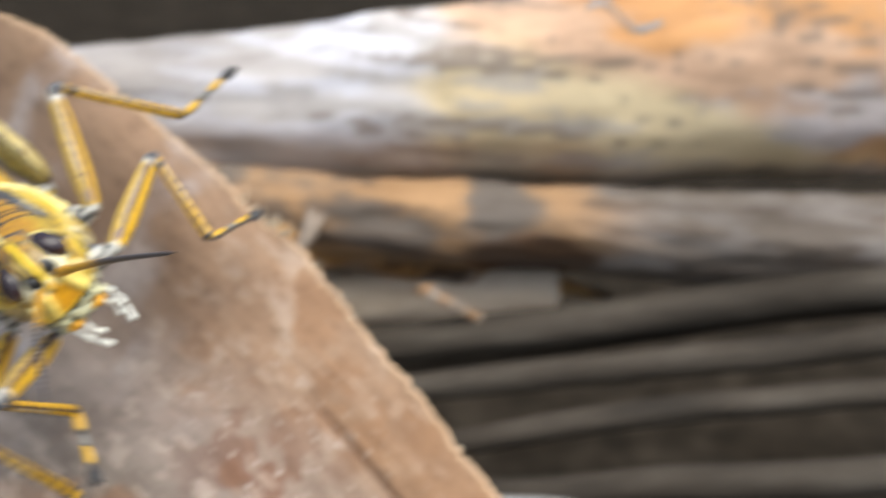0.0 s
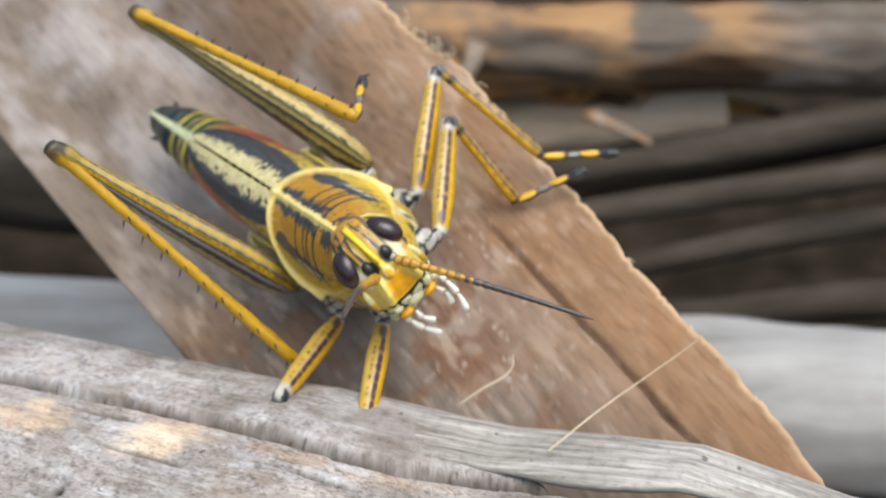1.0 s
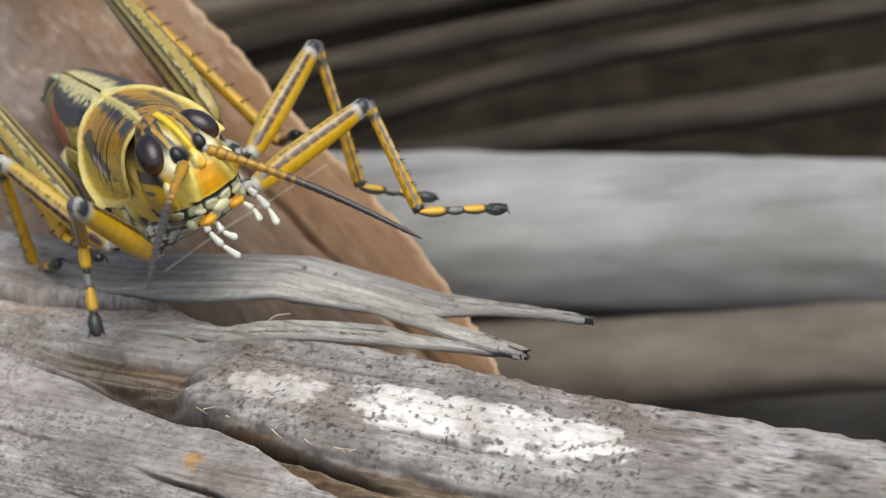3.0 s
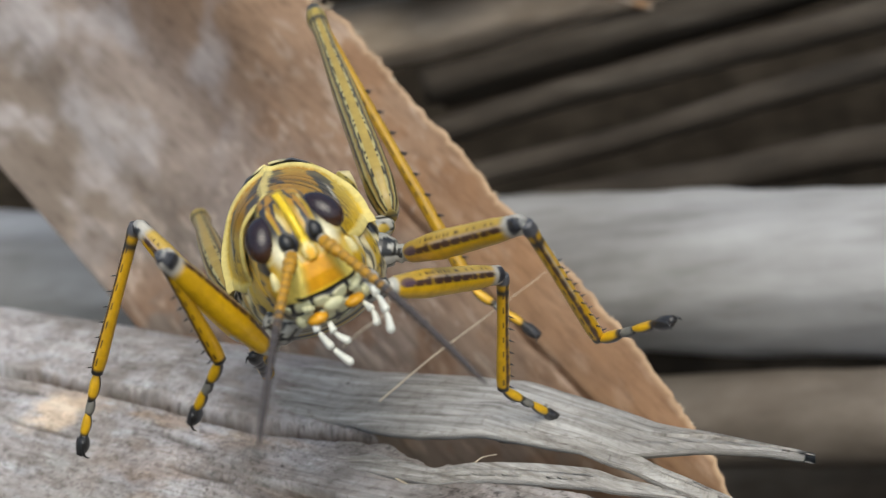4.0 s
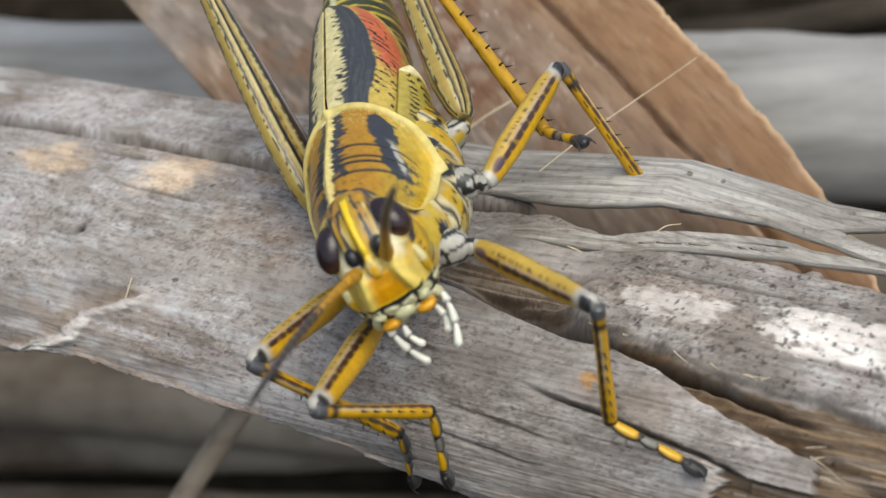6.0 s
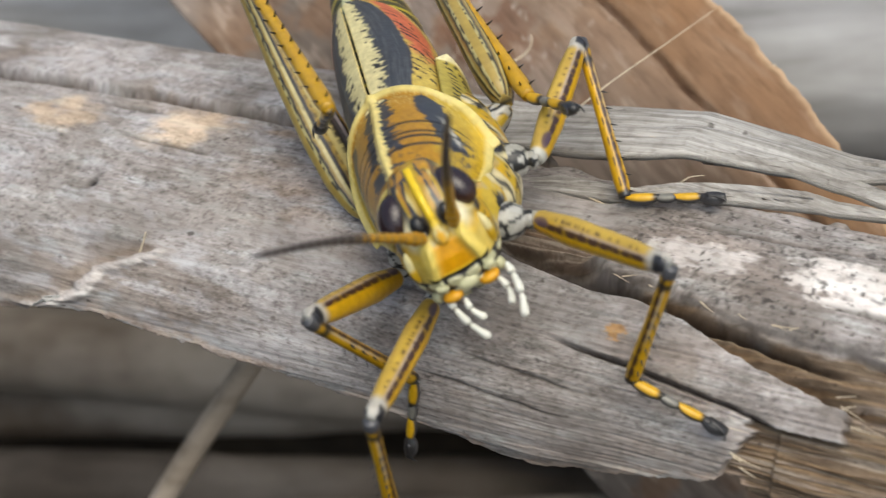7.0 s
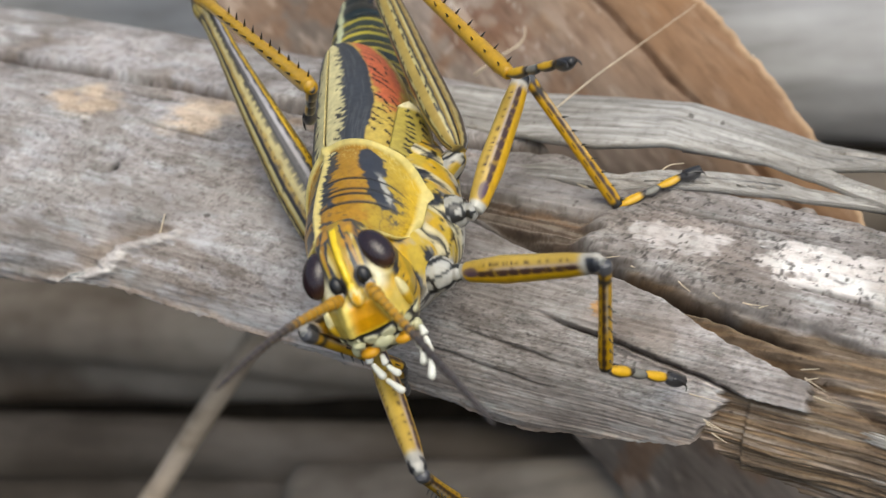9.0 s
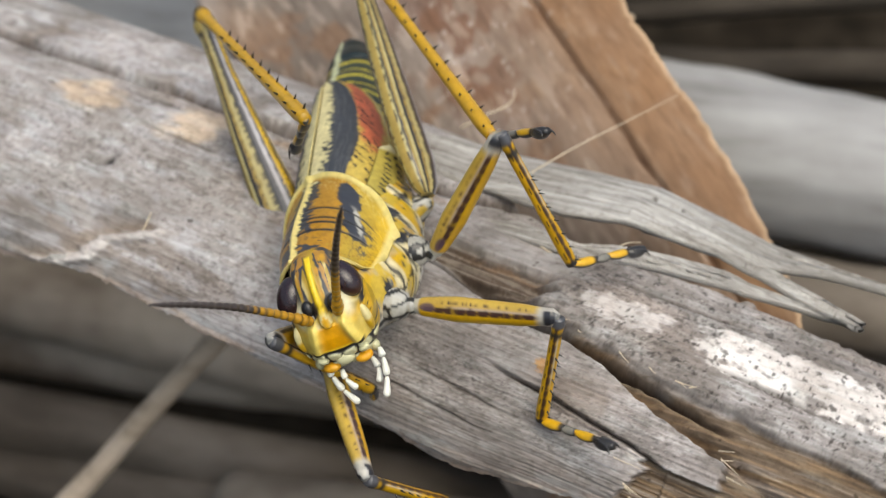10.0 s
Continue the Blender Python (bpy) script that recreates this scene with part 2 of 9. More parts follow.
MOUTH = [(-120, 178), (-15, 178), (-8, 160), (-3, 124), (2, 114), (8, 107), (15, 99), (24, 99), (30, 101.5), (36, 104), (42, 100), (55, 97), (95, 97)]
TEAR_LOW = [(-30, 29), (5, 31.5), (17.5, 32.5), (27.5, 34), (29, 33), (33, 34.2), (40, 34.5)]
SCUFF = [(-44, 3), (-41.5, 6), (-36.5, 16.5), (-33.5, 29), (-28.5, 39), (-26, 43)]
CRACKS = ((-40.5, 80.5, -27, 80, 0.4), (-18.5, 89.5, -9.5, 87.5, 0.6), (-15, 78.5, -4, 77, 0.7), (2, 20, 18, 14, 0.3), (20, 88, 42, 90, 0.6), (-4, 48, 6, 46, 0.25), (36, 70, 50, 67, 0.4), (-48, 95, -36, 95, 0.4), (6, 30, 18, 26, 0.3))


def build_stem():
    u = np.concatenate([np.linspace(-120, -63, 60), np.linspace(-62, 62, 720), np.linspace(63, 95, 40)])[:, None]
    s = np.linspace(0, 1, 330)[None, :]
    bot = line(u, BOTTOM) + 4 * (fbm(u * 0.5, u * 0, 8) - 0.5) + 3 * (fbm(u * 1.9, u * 0, 18) - 0.5)
    top = line(u, MOUTH) + 3 * (fbm(u * 0.6, u * 0 + 9, 2) - 0.5)
    grid = -36 + (top + 36) * s
    th = np.maximum(grid, bot)
    fold = np.clip(bot - grid, 0, None)
    uu = np.broadcast_to(u, th.shape)
    # relief: long fibres, cracks, torn plates
    fib = fbm(uu * 0.07, th * 0.9, 1, 5) - 0.5
    fine = fbm(uu * 0.22, th * 2.1, 101, 4) - 0.5
    lift = (0.16 + 0.55 * smooth(-14, 20, uu) * smooth(15, 60, th)) * fib + 0.20 * fine + 1.2 * (fbm(uu * 0.03, th * 0.06, 4, 3) - 0.5)
    wob = 1.4 * (fbm(uu * 0.25, uu * 0, 7) - 0.5) + 1.2 * (fbm(uu * 1.1, th * 0.05, 97, 3) - 0.5)
    chip = 3.0 * (fbm(uu * 0.22, uu * 0 + 4, 107, 3) - 0.5) * smooth(14, 24, uu)
    ridge, seam = line(uu, RIDGE) + 0.5 * wob, line(uu, SEAM) + 0.5 * wob
    eave, bench = line(uu, EAVE) + chip, line(uu, BENCH) + 0.4 * wob + 2.0 * (fbm(uu * 0.8, uu * 0 + 2, 117, 4) - 0.5) * smooth(20, 30, uu)
    begun = smooth(-3, 4, uu)
    slit = np.exp(-((th - ridge) / (1.0 + 1.7 * smooth(4, 10, uu) * smooth(22, 16, uu))) ** 2) * begun * smooth(44, 26, uu)
    band = smooth(3.5, -4.5, th - eave) * smooth(-0.6, 0.6, th - bench) * smooth(8, 16, uu)
    depth = 1.3 + 1.5 * smooth(7, 0, th - bench)
    peeled = smooth(1.0, -3.0, th - eave + 5 * (fbm(uu * 0.3, th * 0.3, 109, 4) - 0.5)) * smooth(-0.6, 0.6, th - bench) * smooth(8, 16, uu)
    # the thick plate above the split stands proud; a bare fibrous hollow lies before its near end
    hollow = smooth(-6, 4, uu) * smooth(17.6, 14.6, uu + 3.5 * (fbm(th * 0.45, th * 0, 121, 4) - 0.5)) * smooth(0, 2, th - eave) * smooth(83, 80, th + 3 * (fbm(uu * 0.4, uu * 0, 122) - 0.5))
    lift = lift - 5.4 * slit - depth * band - 1.5 * hollow + 0.9 * hollow * (fbm(uu * 0.14, th * 1.5, 123, 4) - 0.5)
    lift = lift + 0.7 * smooth(14.5, 18, uu + 3.5 * (fbm(th * 0.45, th * 0, 121, 4) - 0.5)) * smooth(-0.3, 0.8, th - eave) * np.exp(-((th - 76) / 26) ** 2)
    up = line(uu, UPPER) + wob
    lift = lift - 1.7 * np.exp(-((th - up) / 0.9) ** 2) * smooth(14, 4, uu) + 0.8 * smooth(0, 3, th - up) * smooth(12, 0, uu)
    end_low = np.interp(th, [q[0] for q in TEAR_LOW], [q[1] for q in TEAR_LOW]) + 1.6 * (fbm(th * 0.5, th * 0, 3, 5) - 0.5)
    end_mid = 41.6 + 2.6 * (fbm(th * 0.55, th * 0, 6, 5) - 0.5)
    lower = (th < seam) | (uu < 14)
    torn = np.where(lower, smooth(-0.15, 0.25, uu - end_low), smooth(-0.15, 0.25, uu - end_mid)) * smooth(0.4, -0.4, th - bench)
    torn = np.maximum(torn, smooth(41, 42, uu) * smooth(0.5, -0.5, th - eave))
    bare = np.clip(torn + peeled, 0, 1)
    lift = lift - 1.5 * torn * (1 - band) + bare * (1.3 * (fbm(uu * 0.10, th * 0.30, 12, 4) - 0.5) + 0.4 * (fbm(uu * 0.25, th * 1.6, 13, 3) - 0.5))
    crack = np.exp(-((th - seam) / 0.7) ** 2) * smooth(13, 18, uu) * smooth(36, 33, uu)
    lift = lift - 1.3 * crack - 0.5 * smooth(0, -3, th - seam) * smooth(14, 24, uu) * (uu < 36)
    lines = np.zeros(th.shape)
    for u0, t0, u1, t1, dep in CRACKS:
        f = np.clip((uu - u0) / (u1 - u0), 0, 1)
        g = np.exp(-((th - t0 - (t1 - t0) * f - 1.2 * (fbm(uu * 0.5, uu * 0, int(u0) + 200) - 0.5)) / (0.35 + 0.5 * np.sin(np.pi * f))) ** 2) * smooth(0, 0.15, f) * smooth(1, 0.8, f)
        lift, lines = lift - dep * g, np.maximum(lines, g)
    pit = np.exp(-(((uu + 39) / 0.5) ** 2 + ((th - 59.5) / 2.0) ** 2))
    lift = lift - 0.7 * pit
    scuff_u = np.interp(th, [q[1] for q in SCUFF], [q[0] for q in SCUFF]) + 1.8 * (fbm(th * 0.25, th * 0, 95, 4) - 0.5)
    on = smooth(2, 6, th) * smooth(43, 39, th)
    scuff = np.exp(-((uu - scuff_u) / (0.9 + 1.2 * fbm(th * 0.3, uu * 0.3, 96))) ** 2) * on
    lift = lift + 0.7 * scuff * (0.4 + fbm(uu * 0.9, th * 0.5, 98, 4)) - 0.6 * smooth(0.5, -1.5, uu - scuff_u) * on * smooth(-14, -6, uu - scuff_u)
    lift = lift - 4.5 * smooth(0, 9, fold)
    outer = stem_point(uu, th, lift)
    # colour of the skin
    tint = np.zeros(outer.shape) + (0.40, 0.388, 0.372)
    tint = blend(tint, (0.34, 0.285, 0.24), 0.45 * smooth(0.52, 0.7, fbm(uu * 0.08, th * 0.06, 21)))
    tint = blend(tint, (0.56, 0.55, 0.55), 0.7 * smooth(0.5, 0.7, fbm(uu * 0.12, th * 0.08, 31)))
    tint = blend(tint, (0.53, 0.535, 0.55), 0.85 * smooth(0.46, 0.62, fbm(uu * 0.35, th * 0.22, 33, 5)) * smooth(8, -30, uu))
    tint = blend(tint, (0.27, 0.255, 0.24), 0.55 * smooth(0.48, 0.62, fbm(uu * 0.22, th * 0.14, 131, 5)) * smooth(-10, 15, uu))
    tint = blend(tint, (0.25, 0.235, 0.215), 0.55 * smooth(0.08, -0.16, fine) * smooth(0.40, 0.6, fbm(uu * 0.1, th * 0.08, 143, 3)))
    tint = blend(tint, (0.14, 0.125, 0.11), 0.55 * smooth(0.66, 0.74, fbm(uu * 1.3, th * 1.1, 141, 3)) * smooth(0.42, 0.55, fbm(uu * 0.08, th * 0.06, 142, 2)))
    tint = blend(tint, (0.50, 0.37, 0.25), 0.55 * smooth(0.36, 0.6, fbm(uu * 0.25, th * 0.3, 45, 4)) * np.exp(-((th - up + 5) / 4) ** 2) * smooth(-48, -30, uu) * smooth(4, -6, uu))
    tint = blend(tint, (0.44, 0.35, 0.27), 0.5 * smooth(0.45, 0.62, fbm(uu * 0.2, th * 0.15, 46, 5)) * np.exp(-(((uu + 13) / 11) ** 2 + ((th - 72) / 14) ** 2)))
    spots = np.maximum(np.exp(-(((uu + 48.8) / 5.2) ** 2 + ((th - 86) / 11) ** 2)), np.exp(-(((uu + 33.4 - 0.12 * (th - 89)) / 4.6) ** 2 + ((th - 89) / 12) ** 2)))
    tint = blend(tint, (0.80, 0.66, 0.49), 0.8 * smooth(0.22, 0.72, spots * (0.15 + 1.5 * fbm(uu * 0.5, th * 0.25, 41, 5))))
    grains = smooth(0.58, 0.72, fbm(uu * 2.6, th * 1.5, 151, 3)) - 0.6 * smooth(0.42, 0.30, fbm(uu * 2.1, th * 1.2, 152, 3))
    tint = tint * (1 - 0.42 * grains * smooth(0.30, 0.55, fbm(uu * 0.07, th * 0.06, 153, 3)))[..., None]
    lich = np.exp(-(((uu - 47) / 15) ** 4 + ((th - 77) / 10) ** 4))
    tint = blend(tint, (0.97, 0.96, 0.93), 0.9 * smooth(0.38, 0.54, lich * (-0.10 + 1.15 * fbm(uu * 0.5, th * 0.3, 51, 5) + 0.5 * fbm(uu * 1.3, th * 0.6, 52, 3))))
    lich2 = np.exp(-(((uu - 25) / 7) ** 2 + ((th - 77) / 8) ** 2))
    tint = blend(tint, (0.86, 0.85, 0.83), 0.75 * smooth(0.42, 0.58, lich2 * (0.12 + 0.9 * fbm(uu * 0.7, th * 0.4, 61, 5) + 0.4 * fbm(uu * 1.3, th * 0.6, 62, 3))))
    pepper = smooth(0.70, 0.76, fbm(uu * 2.2, th * 0.8, 63, 2)) * smooth(17, 20, uu) * smooth(0, 3, th - eave)
    tint = blend(tint, (0.07, 0.065, 0.06), 0.8 * pepper)
    tint = blend(tint, (0.76, 0.74, 0.71), 0.9 * smooth(0.30, 0.60, scuff * (0.35 + 1.1 * fbm(uu * 0.8, th * 0.4, 94, 5))))
    # brown shadow along the raised scuff, painted on the skin
    tint = blend(tint, (0.34, 0.27, 0.20), 0.5 * np.exp(-((uu - scuff_u + 2.2) / 1.6) ** 2) * on)
    # bare brown wood, darkened further for the shade under the plate
    wood = blend(np.zeros(outer.shape) + (0.21, 0.165, 0.118), (0.30, 0.215, 0.13), smooth(0.45, 0.65, fbm(uu * 0.12, th * 0.7, 65, 4)))
    wood = blend(wood, (0.12, 0.09, 0.062), 0.5 * smooth(0.50, 0.64, fbm(uu * 0.14, th * 0.9, 66, 5)))
    wood = blend(wood, (0.42, 0.37, 0.31), 0.6 * smooth(0.56, 0.66, fbm(uu * 0.10, th * 0.6, 67, 5)) * torn)
    tint = tint * (1 - bare[..., None]) + wood * bare[..., None]
    # fibrous wood of the hollow; its shade is mixed into the brown
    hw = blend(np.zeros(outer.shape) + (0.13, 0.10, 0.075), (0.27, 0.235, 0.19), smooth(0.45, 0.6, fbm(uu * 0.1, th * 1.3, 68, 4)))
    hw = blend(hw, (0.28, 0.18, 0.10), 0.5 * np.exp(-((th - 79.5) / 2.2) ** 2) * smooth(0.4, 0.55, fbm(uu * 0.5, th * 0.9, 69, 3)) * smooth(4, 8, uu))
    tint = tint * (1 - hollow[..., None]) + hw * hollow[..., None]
    rim = np.exp(-((th - eave - 0.7) / 0.7) ** 2) * smooth(17, 22, uu) + np.exp(-((uu - end_low + 0.5) / 0.5) ** 2) * (th < seam) * (th > bot + 1)
    tint = blend(tint, (0.66, 0.63, 0.59), 0.6 * np.clip(rim, 0, 1) * smooth(0.35, 0.6, fbm(uu * 0.9, th * 0.7, 72, 3)))
    white = np.exp(-(((uu - 32.6) / 1.2) ** 2 + ((th - 31) / 2.6) ** 2))
    tint = blend(tint, (0.82, 0.81, 0.79), 0.9 * smooth(0.35, 0.6, white * (0.5 + fbm(uu * 1.4, th * 0.6, 73, 3))))
    # shade inside the slit, seam and cracks, painted near black
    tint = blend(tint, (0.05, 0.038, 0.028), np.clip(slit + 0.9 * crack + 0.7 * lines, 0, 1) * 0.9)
    # likewise dark brown painted down in the upper groove
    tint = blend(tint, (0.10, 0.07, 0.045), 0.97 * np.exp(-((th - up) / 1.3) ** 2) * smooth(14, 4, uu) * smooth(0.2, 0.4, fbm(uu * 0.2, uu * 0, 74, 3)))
    tint = blend(tint, (0.02, 0.02, 0.02), pit)
    rust = np.exp(-(((uu - 20) / 1.2) ** 2 + ((th - 48.5) / 3.4) ** 2))
    tint = blend(tint, (0.55, 0.30, 0.08), 0.75 * smooth(0.34, 0.6, rust * (0.2 + 1.3 * fbm(uu * 2.6, th * 1.3, 81, 2))))
    tint = blend(tint, (0.62, 0.50, 0.40), 0.6 * smooth(6, 1, th - bot) * smooth(0.4, 0.6, fbm(uu * 0.3, th * 0.2, 91)))
    inner = stem_point(uu, th, -6.0 * np.sin(np.pi * s) ** 0.6 - 0.8 - 4.5 * smooth(0, 9, fold))[:, ::-6]
    p = np.concatenate([outer, inner], 1)
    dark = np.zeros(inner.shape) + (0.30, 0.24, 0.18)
    arc = th * 0.32
    uvs = np.stack([np.concatenate([uu, uu[:, ::-6]], 1), np.concatenate([arc, arc[:, ::-6] + 80], 1)], -1) * MM
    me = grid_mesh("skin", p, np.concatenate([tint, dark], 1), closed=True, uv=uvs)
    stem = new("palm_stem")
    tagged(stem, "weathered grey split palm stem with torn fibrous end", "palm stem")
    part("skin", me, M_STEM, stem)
    # long splinters that stand off at the split end
    def strip(name, us, ths, lifts, wid, thick, seed):
        n = 200
        q = np.linspace(0, 1, n)
        k = np.linspace(0, 1, len(us))
        uq, tq, lq, wq = (np.interp(q, k, a) for a in (us, ths, lifts, wid))
        m = 25
        a = np.linspace(-1, 1, m)[None, :]
        thq = tq[:, None] + a * wq[:, None] * (1 + 0.25 * (fbm(q[:, None] * 8, np.sign(a) * 2 + seed, seed, 4) - 0.5)) + 1.2 * (fbm(q[:, None] * 5, a * 0 + seed, seed, 3) - 0.5)
        endcut = 1 - 0.12 * fbm(a * 5 + 5, a * 0, seed + 3)
        uq2 = uq[0] + (uq[:, None] - uq[0]) * endcut
        rel = 0.3 * (fbm(q[:, None] * 3, a * 5, seed + 1) - 0.5) + 0.75 * (fbm(q[:, None] * 2, a * 9, seed + 2, 5) - 0.5)
        topp = stem_point(uq2, thq, lq[:, None] + rel + 0.25 * (1 - a * a))
        botp = stem_point(uq2, thq, lq[:, None] + rel - thick)[:, ::-1]
        pp = np.concatenate([topp, botp], 1)
        arc = thq * 0.32
        uvs = np.stack([np.concatenate([uq2, uq2], 1), np.concatenate([arc, arc[:, ::-1] + 20 + seed], 1)], -1) * MM
        part(name, grid_mesh(name, pp, closed=True, uv=uvs), M_SPLINT, stem)
    strip("splinter", (-14, 4, 14.5, 24.5, 32, 40, 45, 54.5), (124, 123, 121, 122.5, 124.5, 128, 131, 136), (0.2, 1.2, 1.8, 2.1, 2.2, 2.0, 1.9, 1.5), (14, 15.5, 16.5, 14.5, 12.5, 9, 6.5, 2.0), 0.6, 3)
    strip("splinter", (22, 31, 37, 42, 49), (109.5, 113.3, 113, 110, 107), (1.9, 2.4, 2.3, 2.0, 1.4), (1.2, 2.4, 2.5, 2.2, 0.8), 0.5, 7)
    strip("splinter", (2, 9, 17.5, 22.5, 28.5, 35, 41, 47), (95, 96.5, 94, 98, 102.3, 106.8, 108, 109), (-0.6, 0.3, 0.7, 1.0, 1.2, 1.4, 1.3, 1.0), (2.6, 3.8, 2.6, 2.6, 3.0, 2.7, 1.6, 0.6), 0.55, 11)
    strip("splinter", (40, 48, 56, 66), (30, 27, 24, 20), (-3.4, -1.6, -1.0, -1.6), (2.5, 3.0, 2.4, 1.0), 0.8, 23)
    strip("splinter", (38, 46, 54, 62), (12, 10, 9, 6), (-3.6, -1.8, -1.2, -1.8), (2.0, 3.0, 2.6, 1.0), 0.8, 29)
    # loose fibres
    def fibre(pts, r):
        pts = np.array(pts)
        k = np.linspace(0, 1, len(pts))
        q = np.linspace(0, 1, 40)
        path = np.stack([np.interp(q, k, pts[:, i]) for i in range(3)], 1)
        for _ in range(14):
            path[1:-1] = (path[:-2] + path[1:-1] * 2 + path[2:]) / 4
        part("fibre", tube("fibre", path, np.linspace(r, r * 0.35, 40), seg=6), M_FIBRE, stem)
    fibre([(9.3, 15.5, 4.6), (15, 22, 5.6), (21, 29, 5.8), (27.2, 35.8, 6.4)], 0.11)
    fibre([(18, 3.5, 2.5), (20, 4.6, 3.6), (21.5, 5.0, 4.6), (23, 5.6, 4.3)], 0.12)
    fibre([(12, 5, 2.5), (15, 3, 2.0), (19, 2, 2.2), (22, 0, 2.0)], 0.12)
    fibre([(-32, 6, -5), (-34, 5, -4), (-33, 7, -1.5)], 0.2)
    # fine frayed fibres along the split edges
    rnd = random.Random(9)
    for u0, u1, t0, t1, up0, count in ((14, 46, 115.5, 113.5, 1.9, 6), (17, 40, 66, 58, 0.4, 8), (30, 34, 30, 12, 0.4, 6), (40, 42, 44, 35, 0.4, 5)):
        for _ in range(count):
            f = rnd.random()
            ua, ta, size = u0 + (u1 - u0) * f, t0 + (t1 - t0) * f, rnd.uniform(1.0, 3.2)
            lean, drop = rnd.uniform(0.5, 1.0), rnd.uniform(-3.5, 2.0)
            path = [stem_point(np.array(ua + size * lean * k), np.array(ta + drop * k), np.array(up0 + rnd.uniform(-0.1, 0.5) * k)) for k in (0, 0.5, 1)]
            fibre(path, rnd.uniform(0.05, 0.09))
    # peeled skin that curls off the lower edge
    for k, (u0, t0, u1, t1, wd) in enumerate(((-37, 15, -41, 8, 0.9),)):
        q = np.linspace(0, 1, 40)[:, None]
        a = np.linspace(-1, 1, 9)[None, :]
        uq, tq = u0 + (u1 - u0) * q, t0 + (t1 - t0) * q + a * wd * 2.2 * (0.4 + fbm(q * 6, a * 2 + k, k)) + 5 * (fbm(q * 4, q * 0, k + 3) - 0.5)
        lf = 0.1 + 0.7 * fbm(q * 5, a * 2, k + 9) + 0.3 * q
        up_, dn = stem_point(uq + 1.2 * a * fbm(q * 7, a, k + 4), tq, lf), stem_point(uq + 1.2 * a * fbm(q * 7, a, k + 4), tq, lf - 0.35)
        part("flake", grid_mesh("flake", np.concatenate([up_, dn[:, ::-1]], 1), closed=True), M_FLAKE, stem)


# ---- the brown leaf sheath behind ----
LEAF_O, LEAF_E, LEAF_W, LEAF_N = (np.array(a) for a in ((-0.57, 78.53, 31.78), (0.6522, -0.5964, -0.4679), (-0.7579, -0.5001, -0.4189), (-0.0159, -0.6278, 0.7782)))
EDGE = [(-95, 18.00), (-60, 16.38), (-40, 9.83), (-24, 7.73), (-8, 5.68), (0, 5.68), (8, 4.20), (16, 5.25), (24, 5.99), (32, 6.40), (48, 7.93), (64, 8.36), (80, 11.06), (90, 14.32), (100, 19.06), (140, 24.00)]


